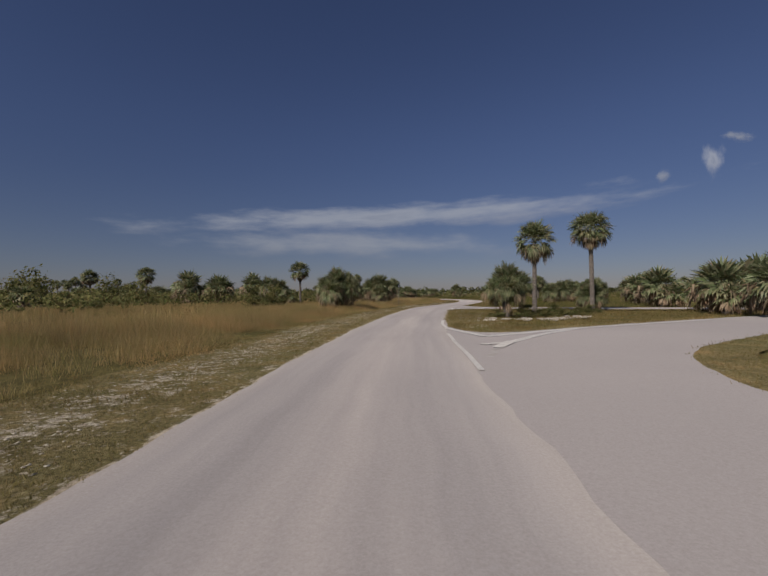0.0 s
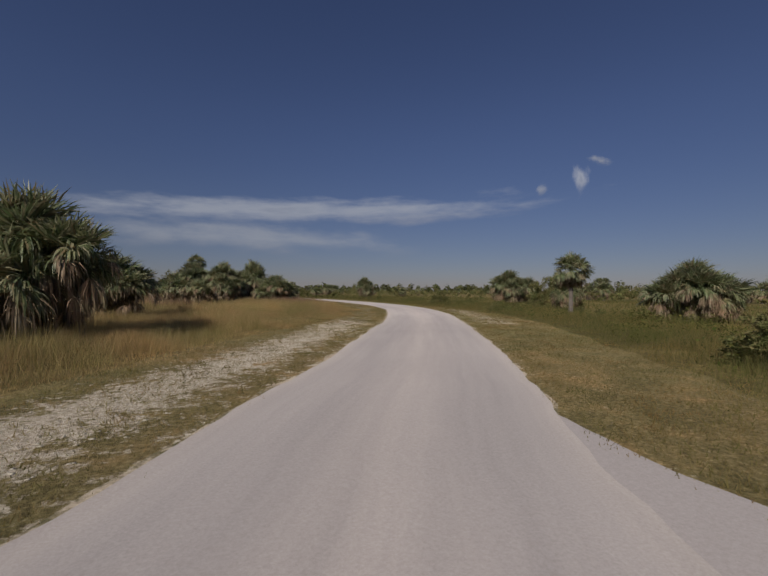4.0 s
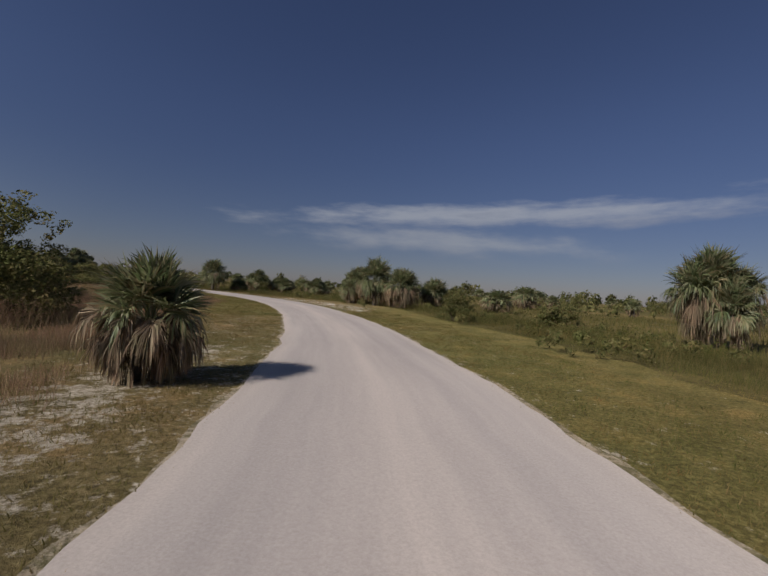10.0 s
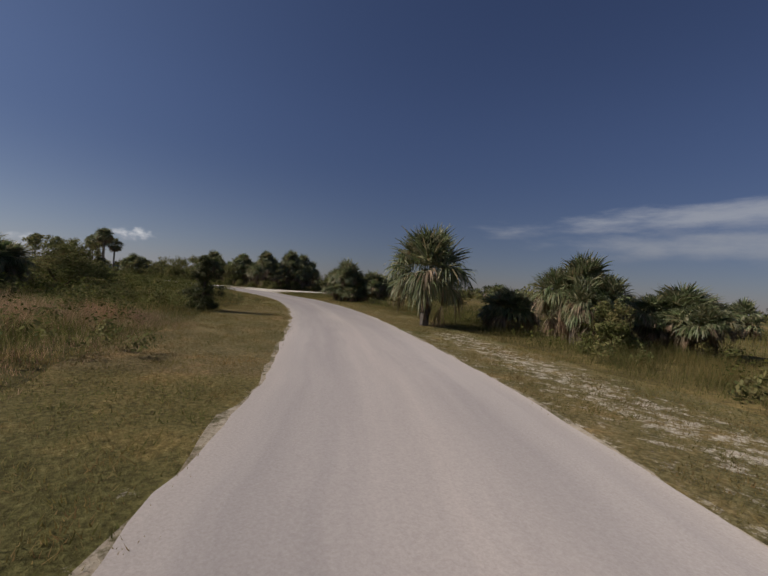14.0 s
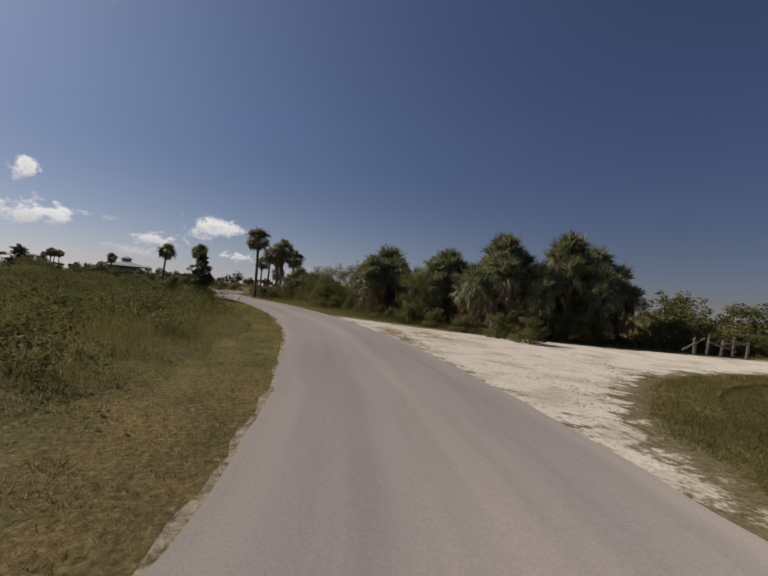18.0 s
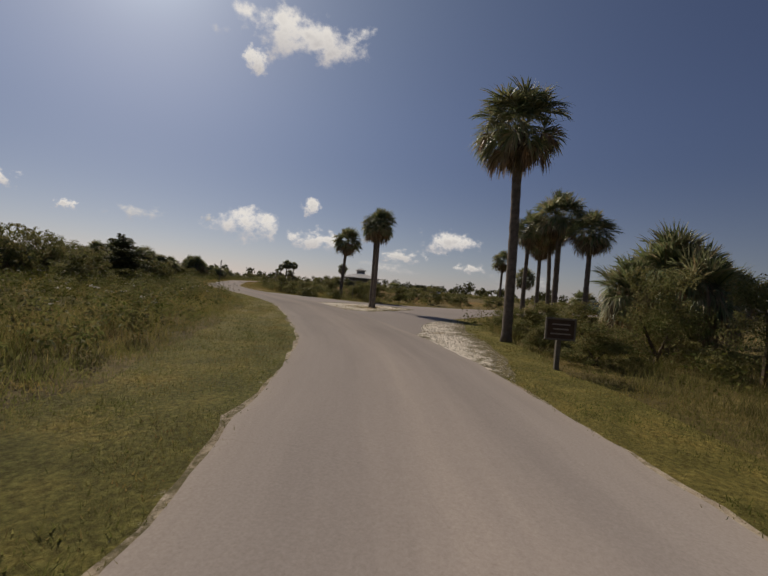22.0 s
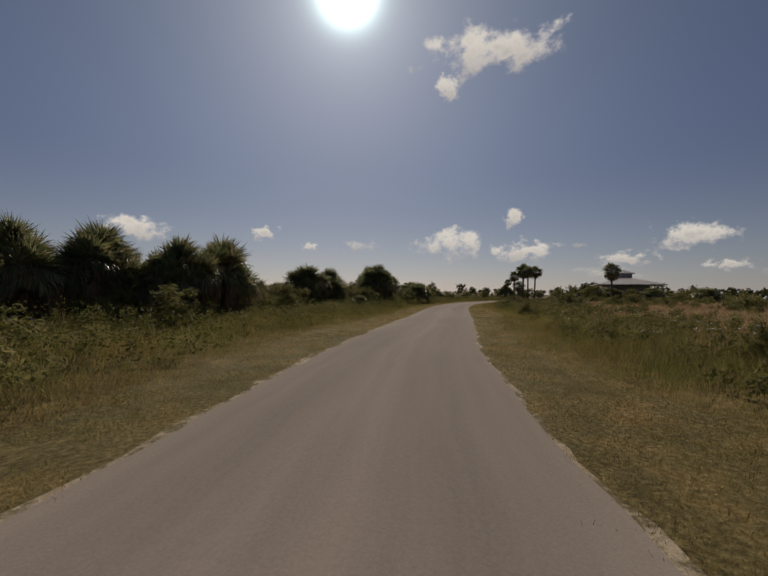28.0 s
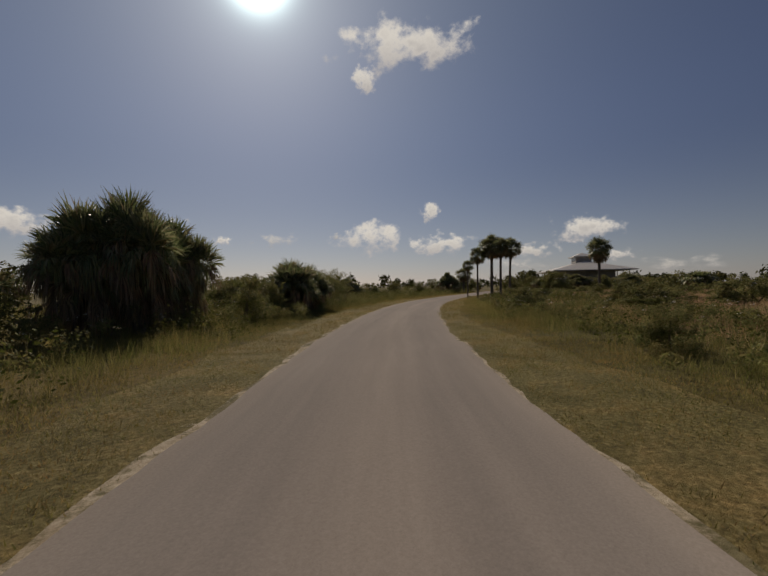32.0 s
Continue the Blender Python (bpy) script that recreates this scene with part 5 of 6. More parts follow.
# shrubs inside the long bend
for k in range(300):
    j = RNG.randrange(len(LEN))
    if not 150 < LEN[j] < 400:
        continue
    d_ = RNG.uniform(9, 44) if LEN[j] < 225 or LEN[j] > 262 else RNG.uniform(14, 44)
    x, y = LINE[j] - SIDE[j] * d_
    if abs(to_road([(x, y)])[0][0]) < 8 or to_road([(x, y)])[0][0] > 0:
        continue
    h = RNG.uniform(0.9, 1.8) + 0.06 * d_
    (mound if k % 5 == 0 else bush)(x, y, h, h * RNG.uniform(1.3, 1.9), "rounded shrub in the weedy field" if k % 5 else "bushy cabbage palm clump with dead fronds round its base")

# low clumps over the open field outside the first bend
for k in range(75):
    j = RNG.randrange(len(LEN))
    d_ = RNG.uniform(22, 70)
    x, y = LINE[j] + SIDE[j] * d_
    if 60 < LEN[j] < 215 and abs(to_road([(x, y)])[0][0]) > 11:
        mound(x, y, RNG.uniform(1.1, 1.9) + 0.02 * d_, RNG.uniform(1.8, 3.0), "low palm clump with pale dead fronds in grass")

# scattered clumps farther out over the fields
for k in range(150):
    x, y = RNG.uniform(-200, 130), RNG.uniform(-20, 260)
    d_ = abs(to_road([(x, y)])[0][0])
    inside = to_road([(x, y)])[0][0] < 0
    if d_ < 30 or (inside and d_ < 40) or math.hypot(x + 245, y - 71) < 40 or (-190 < x < -108 and 84 < y < 135):
        continue
    h = RNG.uniform(1.8, 4.0)
    if k % 3:
        mound(x, y, h, h * 1.25)
    else:
        bush(x, y, h, h * 1.6)


# far woodland all round, in one mass
def far_woods():
    rng = np.random.default_rng(4)
    blobs = []
    n = 900
    ang = rng.uniform(0, 2 * np.pi, n)
    rad = rng.uniform(210, 420, n)
    for a_, r_ in zip(ang, rad):
        h = rng.uniform(2.5, 6.5) * (1.3 if rng.random() < 0.12 else 1)
        x, y = -60 + r_ * math.cos(a_), 75 + r_ * math.sin(a_)
        for k in range(3):
            blobs.append((x + rng.uniform(-5, 5), y + rng.uniform(-5, 5), h * rng.uniform(0.25, 0.8), h * rng.uniform(0.25, 0.45)))
    v, f = leaf_cloud(rng, blobs, 90000, 0.75)
    ob = mesh_np("far_woodland", v, f, M_FAR)
    tagged(ob, "distant band of scrubby trees and palms along the horizon", "woodland", kind="stuff")


far_woods()


def far_shrubs():
    """Shrubs well away from the road, in one mass."""
    rng = np.random.default_rng(14)
    V, F, off = [], [], 0
    for x, y, h, w in FAR_SHRUBS:
        blobs = []
        for k in range(12):
            a_, q = rng.uniform(0, 6.283), rng.random() ** 0.6
            blobs.append((x + 0.36 * w * q * math.cos(a_), y + 0.36 * w * q * math.sin(a_), h * rng.uniform(0.2, 0.85 - 0.35 * q), rng.uniform(0.12, 0.24) * min(w, 1.6 * h)))
        v, f = leaf_cloud(rng, blobs, 1000, 0.025 * w + 0.035)
        V.append(v)
        F.append(f + off)
        off += len(v)
    tagged(mesh_np("far_shrubs", np.vstack(V), np.vstack(F), M_LEAF), "rounded olive-green shrubs scattered far over the fields", "shrubs", kind="stuff")


far_shrubs()


def scrub(n, lo, hi, sides, l0, l1, hmin, hmax, per, seed, leaf=0.14):
    """Low scrub over the open fields, too far off to tell one bush from the next."""
    rng = np.random.default_rng(seed)
    idx = np.flatnonzero((LEN >= l0) & (LEN <= l1))
    j = rng.choice(idx, n)
    xy = LINE[j] + SIDE[j] * (rng.choice(sides, n) * (lo + (hi - lo) * rng.random(n)))[:, None]
    keep = (np.abs(to_road(xy)[0]) > lo) & (np.hypot(xy[:, 0] + 245, xy[:, 1] - 71) > 18)
    for poly in (FORK_A, FORK_B, FORK_C, PULL_OFF):
        keep &= ~inside_poly(xy, poly)
    blobs = []
    for x, y in xy[keep]:
        h = rng.uniform(hmin, hmax)
        for k in range(3):
            blobs.append((x + rng.normal() * h * 0.6, y + rng.normal() * h * 0.6, h * rng.uniform(0.3, 0.7), h * rng.uniform(0.25, 0.4)))
    v, f = leaf_cloud(rng, blobs, len(blobs) * per, leaf)
    tagged(mesh_np("field_scrub", v, f, M_LEAF), "low olive-green scrub spread over the open field", "scrub", kind="stuff")


scrub(520, 26, 120, (1,), 40, 230, 1.0, 2.2, 26, 61, 0.19)
scrub(420, 22, 70, (-1,), 20, 150, 1.0, 2.4, 26, 62, 0.19)
scrub(150, 12, 28, (-1,), 150, 420, 0.8, 1.8, 130, 63, 0.06)
scrub(280, 28, 60, (-1,), 150, 420, 0.8, 2.0, 34, 68, 0.15)
scrub(90, 10, 30, (1,), 290, 430, 0.5, 1.2, 130, 64, 0.055)
scrub(190, 30, 90, (1,), 290, 430, 0.6, 1.5, 34, 69, 0.15)
scrub(800, 4.0, 13, (-1,), 168, 400, 0.4, 0.95, 100, 65, 0.036)
scrub(420, 4.4, 13, (1,), 270, 400, 0.3, 0.75, 90, 66, 0.036)
scrub(130, 5.0, 13, (1,), 85, 200, 0.3, 0.7, 70, 67, 0.045)


# ---- grass and weeds ----
def free(xy, sand=True):
    bad = np.zeros(len(xy), bool)
    for poly in (FORK_A, FORK_B, FORK_C, PULL_OFF) + ((SAND_ISLE, SAND_CORNER) if sand else ()):
        bad |= inside_poly(xy, poly)
    return ~bad


LAWN = [(-51.6, 155), (-50.6, 152.6), (-49.4, 150.6), (-46.5, 147.8), (-43, 146.4), (-37.5, 145.2), (-38.5, 149), (-44, 158), (-51, 164)]
ISLAND_A = [(2.4, 14), (34, 26), (34, 24), (10, 31), (4, 32)]


def blades(name, xy, h, per, width, mat, label, spread=0.22, bend=0.5, seed=0, plain=False):
    """Tufts of tapering bent blades: three triangles each."""
    rng = np.random.default_rng(seed)
    n = len(xy)
    base = np.repeat(np.concatenate([xy, np.zeros((n, 1))], 1), per, 0)
    hh = np.repeat(h, per) * rng.uniform(0.55, 1.1, n * per)
    a_ = rng.uniform(0, 2 * np.pi, n * per)
    base[:, 0] += spread * rng.normal(size=n * per)
    base[:, 1] += spread * rng.normal(size=n * per)
    base[:, 2] = -np.minimum(0.05, 0.15 * hh)
    out = np.stack([np.cos(a_), np.sin(a_), 0 * a_], 1)
    fl = rng.uniform(0, 2 * np.pi, n * per)
    wv = np.stack([np.cos(fl), np.sin(fl), 0 * fl], 1) * (width * rng.uniform(0.6, 1.3, n * per))[:, None]
    b = (bend * rng.uniform(0.05, 1.0, n * per) ** 0.7 * hh)[:, None]
    mid = base + out * b * 0.3 + np.stack([0 * hh, 0 * hh, hh * 0.6], 1)
    tip = base + out * b + np.stack([0 * hh, 0 * hh, hh], 1)
    V = np.stack([base - wv, base + wv, mid + wv * 0.7, mid - wv * 0.7, tip], 1).reshape(-1, 3)
    i = np.arange(n * per)[:, None] * 5
    if plain:
        V = V.reshape(-1, 5, 3)[:, [0, 1, 4]].reshape(-1, 3)
        F = np.arange(len(V)).reshape(-1, 3)
    else:
        F = np.concatenate([i + [0, 1, 2], i + [0, 2, 3], i + [3, 2, 4]], 1).reshape(-1, 3)
    ob = mesh_np(name, V, F, mat)
    return tagged(ob, label, "grass", kind="stuff")


def scatter(n, lo, hi, sides=(-1, 1), l0=0.0, l1=1e9, seed=0):
    """Places beside the road, by distance from its middle."""
    rng = np.random.default_rng(seed)
    ok = (LEN >= l0) & (LEN <= l1)
    idx = np.flatnonzero(ok)
    j = rng.choice(idx, n)
    sg = rng.choice(sides, n)
    d = lo + (hi - lo) * rng.random(n)
    xy = LINE[j] + SIDE[j] * (sg * d)[:, None] + DIRS[j] * rng.uniform(-.3, .3, n)[:, None]
    s2, l2 = to_road(xy)
    keep = (np.abs(s2) >= lo - 0.15) & free(xy)
    return xy[keep], s2[keep], l2[keep]


def tall_field(name, n, lo, hi, l0, l1, sides, hmin, hmax, per, width, mat, label, seed, bend=0.5, spread=0.22):
    xy, s2, l2 = scatter(n, lo, hi, sides, l0, l1, seed)
    lim = np.where(s2 > 0, np.interp(l2, LEN, VERGE_R), -np.interp(l2, LEN, VERGE_L))
    keep = (np.abs(s2) > lim - 0.25 + 0.5 * np.random.default_rng(seed).random(len(s2)) ** 2) & ~inside_poly(xy, ISLAND_A) & ~inside_poly(xy, LAWN)
    for k in range(6):      # a mown strip along the side roads too
        keep &= free(xy + np.array([math.cos(k * 1.047), math.sin(k * 1.047)]) * 1.0)
    keep &= ~((s2 < 0) & (l2 > 117) & (l2 < 134) & (s2 > -8) & (np.random.default_rng(seed + 1).random(len(s2)) < 0.85))
    xy, s2, lim = xy[keep], s2[keep], lim[keep]
    pn = np.array([noise.noise((x * 0.25, y * 0.25, seed)) + 0.6 * noise.noise((x * 0.9, y * 0.9, seed + 9)) + 0.35 * noise.noise((x * 2.4, y * 2.4, seed + 5)) for x, y in xy])
    keep = pn > -0.42
    xy, pn = xy[keep], pn[keep]
    edge = np.clip((np.abs(s2[keep]) - lim[keep]) / 1.6, 0.18, 1)
    h = (hmin + (hmax - hmin) * np.clip(0.45 + 0.9 * pn, 0, 1)) * edge
    return blades(name, xy, h, per, width, mat, label, spread, bend * 0.42, seed, True)


S_BEND = 150.0
tall_field("tall_grass", 11000, 3.6, 12, 24, 103, (-1,), 0.3, 0.85, 34, 0.0042, M_STRAW, "tall dry straw-coloured grass beside the road", 21, 1.5)
tall_field("tall_grass", 7000, 3.6, 12, 103, 174, (-1,), 0.3, 0.85, 34, 0.0042, M_RUST, "tall russet dry grass beside the road", 20, 1.5)
tall_field("tall_grass", 7000, 12, 40, 20, 103, (-1,), 0.35, 0.8, 14, 0.012, M_STRAW, "tall dry straw-coloured field grass", 22, 1.0, 0.5)
tall_field("tall_grass", 4500, 12, 40, 103, 174, (-1,), 0.35, 0.8, 14, 0.012, M_RUST, "tall russet dry field grass", 19, 1.0, 0.5)
tall_field("green_grass", 11000, 3.6, 12, 50, 190, (1,), 0.25, 0.6, 26, 0.0042, M_GREEN, "tall green grass beside the road", 23, 1.4)
tall_field("green_grass", 7500, 12, 40, 40, 200, (1,), 0.25, 0.6, 11, 0.013, M_GREEN, "green and tan field grass", 24, 0.9, 0.5)
tall_field("green_grass", 14000, 3.0, 12, 168, 420, (-1,), 0.25, 0.65, 24, 0.0042, M_GREEN, "green weedy grass beside the road", 25, 1.5)
tall_field("tall_grass", 5000, 4.5, 26, S_BEND, 420, (-1,), 0.3, 0.6, 16, 0.006, M_SHORT, "tan dry grass among green weeds", 26, 0.9, 0.4)
tall_field("green_grass", 13000, 3.0, 12, 200, 430, (1,), 0.2, 0.55, 28, 0.0042, M_GREEN, "green weedy grass beside the road", 27, 1.5)
tall_field("tall_grass", 3000, 6, 36, 200, 285, (1,), 0.25, 0.5, 14, 0.007, M_STRAW, "low tan field grass", 28, 0.9, 0.4)
tall_field("tall_grass", 12000, 7, 34, 280, 400, (1,), 0.2, 0.45, 13, 0.010, M_RUST, "low russet field grass", 18, 0.9, 0.4)
tall_field("green_grass", 6500, 12, 38, S_BEND, 430, (-1,), 0.25, 0.6, 11, 0.013, M_GREEN, "green field grass", 29, 0.9, 0.5)
tall_field("green_grass", 14000, 2.7, 7.5, 165, 420, (-1,), 0.22, 0.42, 16, 0.0042, M_GREEN, "knee-high green grass along the mown strip", 71, 1.6, 0.16)
tall_field("green_grass", 12000, 2.9, 7.0, 176, 430, (1,), 0.18, 0.36, 16, 0.0042, M_GREEN, "knee-high green grass along the mown strip", 72, 1.6, 0.16)
RSG = np.random.default_rng(77)
xy, s2, l2 = scatter(150000, HALF + 0.08, 4.6, (-1, 1), 18, 400, 31)
keep = np.array([noise.noise((x * 0.8, y * 0.8, 4.0)) > -0.3 for x, y in xy])
green = lushness(s2, l2) > np.random.default_rng(78).random(len(l2)) * 0.9 + 0.05
for sel, mat, lab in ((keep & ~green, M_SHORT, "short mown grass tufts on the verge"), (keep & green, M_LAWN, "short green mown grass on the verge")):
    blades("short_grass", xy[sel], RSG.uniform(0.02, 0.07, sel.sum()), 7, 0.005, mat, lab, 0.1, 0.9, 32, True)
xy, s2, l2 = scatter(30000, HALF + 0.2, 5.0, (-1, 1), 18, 400, 34)
keep = np.array([noise.noise((x * 0.5, y * 0.5, 6.0)) + 0.7 * noise.noise((x * 2.0, y * 2.0, 7.0)) for x, y in xy]) > 0.05
green = lushness(s2, l2) > np.random.default_rng(79).random(len(l2)) * 0.9 + 0.05
for sel, mat, lab in ((keep & ~green, M_SHORT, "uneven taller tufts of grass on the verge"), (keep & green, M_LAWN, "uneven taller tufts of green grass on the verge")):
    blades("short_grass", xy[sel], RSG.uniform(0.04, 0.12, sel.sum()), 11, 0.005, mat, lab, 0.06, 1.4, 35, True)
for poly, sd_ in ((FORK_C, 36), (FORK_A, 37), (FORK_B, 38), (PULL_OFF, 39)):
    pa = np.array(poly)
    xy = np.random.default_rng(sd_).uniform(pa.min(0) - 1.2, pa.max(0) + 1.2, (26000, 2))
    near = np.zeros(len(xy), bool)
    for k in range(8):
        near |= inside_poly(xy + np.array([math.cos(k * 0.785), math.sin(k * 0.785)]) * 1.1, poly)
    xy = xy[near & free(xy) & (np.abs(to_road(xy)[0]) > HALF + 0.2)]
    blades("short_grass", xy, RSG.uniform(0.04, 0.12, len(xy)), 7, 0.006, M_SHORT, "short mown grass along the edge of the side road", 0.1, 1.2, sd_, True)
rng_s = np.random.default_rng(81)
pa = np.array(LAWN)
xy = rng_s.uniform(pa.min(0), pa.max(0), (16000, 2))
xy = xy[inside_poly(xy, LAWN)]
blades("short_grass", xy, rng_s.uniform(0.04, 0.12, len(xy)), 9, 0.006, M_GREEN, "mown green lawn beside the sand pull-off", 0.1, 1.2, 84, True)
pa = np.array(SAND_SIDE)
xy = rng_s.uniform(pa.min(0), pa.max(0), (2600, 2))
xy = xy[inside_poly(xy, SAND_SIDE) & (np.abs(to_road(xy)[0]) > HALF + 0.3)]
blades("sand_tufts", xy, rng_s.uniform(0.04, 0.13, len(xy)), 9, 0.005, M_STRAW, "thin dry tufts growing in white sand", 0.07, 1.1, 82, True)
xy = np.stack([-99.6 + 1.5 * rng_s.normal(size=1500), 131.2 + 0.9 * rng_s.normal(size=1500)], 1)
xy = xy[inside_poly(xy, SAND_ISLE)]
blades("sand_tufts", xy, rng_s.uniform(0.02, 0.06, len(xy)), 14, 0.006, M_SHORT, "thin brown grass round the twin palms on the sand", 0.1, 1.6, 85, True)
DEBRIS = ((-57.2, 148.6, 1.3, 0.35), (-47.6, 149.6, 1.5, 0.7), (-49.3, 151.6, 1.3, 0.9), (-55.3, 146.9, 1.2, 0.25), (-57.6, 147.2, 1.4, 0.35), (-45.9, 148.6, 1.4, 0.5))
xy = np.vstack([np.stack([x + a_ * rng_s.normal(size=260), y + b_ * rng_s.normal(size=260)], 1) for x, y, a_, b_ in DEBRIS])
xy = xy[np.abs(to_road(xy)[0]) > HALF + 0.2]
blades("sand_tufts", xy, rng_s.uniform(0.02, 0.07, len(xy)), 16, 0.006, M_SHORT, "matted brown grass and debris on the pull-off", 0.09, 1.6, 83, True)
RUSSET_BANK = [(10.6, 85.5), (9.6, 90.0), (8.7, 93.2), (7.2, 97.0), (5.4, 100.4), (3.0, 102.5), (-1.0, 101.5), (-2.0, 96.0), (3.0, 90.0), (6.0, 86.0)]
rng_b = np.random.default_rng(87)
xy = rng_b.uniform((-4, 86), (10.6, 107), (11000, 2))
clump = np.array([noise.noise((x * 0.45, y * 0.45, 21.0)) + 0.6 * noise.noise((x * 1.5, y * 1.5, 22.0)) for x, y in xy])
ok = inside_poly(xy, RUSSET_BANK) & (clump > -0.08) & (np.abs(to_road(xy)[0]) > HALF + 1.2)
blades("tall_grass", xy[ok], 0.12 + 0.45 * np.clip(clump[ok] + 0.1, 0, 0.8), 30, 0.0042, M_RUST, "patchy russet dry grass over pale soil", 0.2, 0.6, 88, True)
rng_i = np.random.default_rng(8)
xy = rng_i.uniform((2, 14), (30, 33), (5200, 2))
sd, _ = to_road(xy)
ok = inside_poly(xy, ISLAND_A) & free(xy) & (np.abs(sd) > HALF + 0.1)
blades("short_grass", xy[ok], np.full(ok.sum(), 0.10), 6, 0.01, M_SHORT, "short green grass on the fork island", 0.12, 0.8, 33)


def weeds(name, n, lo, hi, l0, l1, sides, h0, h1, label, seed, per=36):
    """Broad-leaved weeds: leaves on unseen thin stems, joined."""
    xy, s2, l2 = scatter(n, lo, hi, sides, l0, l1, seed)
    lim = np.where(s2 > 0, np.interp(l2, LEN, VERGE_R), -np.interp(l2, LEN, VERGE_L))
    pn = np.array([noise.noise((x * 0.3, y * 0.3, seed)) for x, y in xy])
    xy = xy[(np.abs(s2) > lim + 0.3) & (pn > -0.05)]
    rng = np.random.default_rng(seed)
    m = len(xy)
    h = rng.uniform(h0, h1, m)
    k = np.repeat(np.arange(m), per)
    u = rng.random(m * per)
    c = np.concatenate([xy[k] + rng.normal(size=(m * per, 2)) * (0.10 + 0.16 * u)[:, None], (0.08 + h[k] * u)[:, None]], 1)
    t = rng.normal(size=(m * per, 3)) * [1, 1, 0.5]
    t /= np.linalg.norm(t, axis=1)[:, None]
    w = np.cross(t, rng.normal(size=(m * per, 3)))
    w /= np.linalg.norm(w, axis=1)[:, None]
    s = rng.uniform(0.02, 0.05, m * per)[:, None]
    V = np.stack([c - t * s, c + w * s * 0.5, c + t * s, c - w * s * 0.5], 1).reshape(-1, 3)
    ob = mesh_np(name, V, np.arange(4 * m * per).reshape(-1, 4), M_WEED)
    tagged(ob, label, "weeds", kind="stuff")


weeds("weeds", 7000, 3.4, 15, 165, 420, (-1,), 0.4, 1.0, "leafy green weeds among the grass", 41)
weeds("weeds", 900, 4.5, 11, 60, 200, (1,), 0.3, 0.8, "leafy green weeds among the grass", 42)
def flowers(n, lo, hi, l0, l1, sides, h0, h1, seed):
    """Flat pale flower heads of tall weeds, joined."""
    xy, s2, l2 = scatter(n, lo, hi, sides, l0, l1, seed)
    rng = np.random.default_rng(seed)
    keep = np.array([noise.noise((x * 0.35, y * 0.35, seed)) for x, y in xy]) > 0.05
    xy = xy[keep]
    m, per = len(xy), 7
    c = np.concatenate([np.repeat(xy, per, 0) + rng.normal(0, 0.045, (m * per, 2)), (np.repeat(rng.uniform(h0, h1, m), per) + rng.normal(0, 0.015, m * per))[:, None]], 1)
    t = unit(rng.normal(size=(m * per, 3)) * [1, 1, 0.3])
    w = unit(np.cross(t, rng.normal(size=(m * per, 3)) * 0.3 + [0, 0, 1]))
    s_ = rng.uniform(0.012, 0.026, (m * per, 1))
    V = np.stack([c - t * s_, c + w * s_, c + t * s_, c - w * s_], 1).reshape(-1, 3)
    tagged(mesh_np("flower_heads", V, np.arange(4 * m * per).reshape(-1, 4), M_BLOOM), "pale flower heads above green weeds", "weeds", kind="stuff")


flowers(900, 4.0, 12, 285, 400, (1,), 0.45, 0.8, 91)
flowers(500, 4.5, 11, 240, 330, (-1,), 0.5, 0.9, 92)
weeds("weeds", 1900, 4.5, 13, 230, 430, (1,), 0.3, 0.75, "leafy green weeds among the grass", 43)


# ---- signs and posts ----
def letters(text, size, mat, parent, m, name="lettering"):
    cu = bpy.data.curves.new(name, "FONT")
    cu.body, cu.size, cu.align_x, cu.align_y, cu.extrude = text, size, "CENTER", "CENTER", 0.001
    tmp = bpy.data.objects.new(name, cu)
    scene.collection.objects.link(tmp)
    me = bpy.data.meshes.new_from_object(tmp.evaluated_get(bpy.context.evaluated_depsgraph_get()))
    bpy.data.objects.remove(tmp)
    me.materials.append(mat)
    ob = new(name, me)
    ob.parent, ob.matrix_basis = parent, m
    return ob


def one_way_sign(x, y, heading, top, label):
    """A black one-way plate with a white arrow, facing back along the heading."""
    root = new("one_way_sign")
    root.matrix_basis = pose(x, y, 0, 0, 0, heading)
    bm = bmesh.new()
    box(bm, 0.055, 0.04, top + 0.1, (0, 0.03, top / 2 - 0.1), 0, 0.006)
    part("post", bm, M_POST, root)
    bm = bmesh.new()
    box(bm, 0.76, 0.012, 0.32, (0, 0, top - 0.16), 0, 0.003)
    part("plate", bm, M_SIGNB, root)
    bm = bmesh.new()
    for w_, h_, x_, z_ in ((0.76, 0.014, 0, 0.153), (0.76, 0.014, 0, -0.153), (0.014, 0.29, 0.373, 0), (0.014, 0.29, -0.373, 0)):
        box(bm, w_, 0.003, h_, (x_, -0.0075, top - 0.16 + z_))
    part("border", bm, M_SIGNW, root, "thin white border line")
    bm = bmesh.new()
    zc = top - 0.16
    pts = [(-0.33, -0.085), (0.16, -0.085), (0.16, -0.135), (0.345, 0), (0.16, 0.135), (0.16, 0.085), (-0.33, 0.085)]
    vs = [bm.verts.new((px, -0.010, zc + pz)) for px, pz in pts]
    f = bm.faces.new(vs)
    bmesh.ops.extrude_face_region(bm, geom=[f])
    part("arrow", bm, M_SIGNW, root, "white arrow pointing right")
    letters("ONE WAY", 0.115, M_SIGNB, root, Matrix.Translation((-0.06, -0.0125, zc)) @ Matrix.Rotation(math.pi / 2, 4, "X"))
    return tagged(root, label, "road sign", "one-way signs")


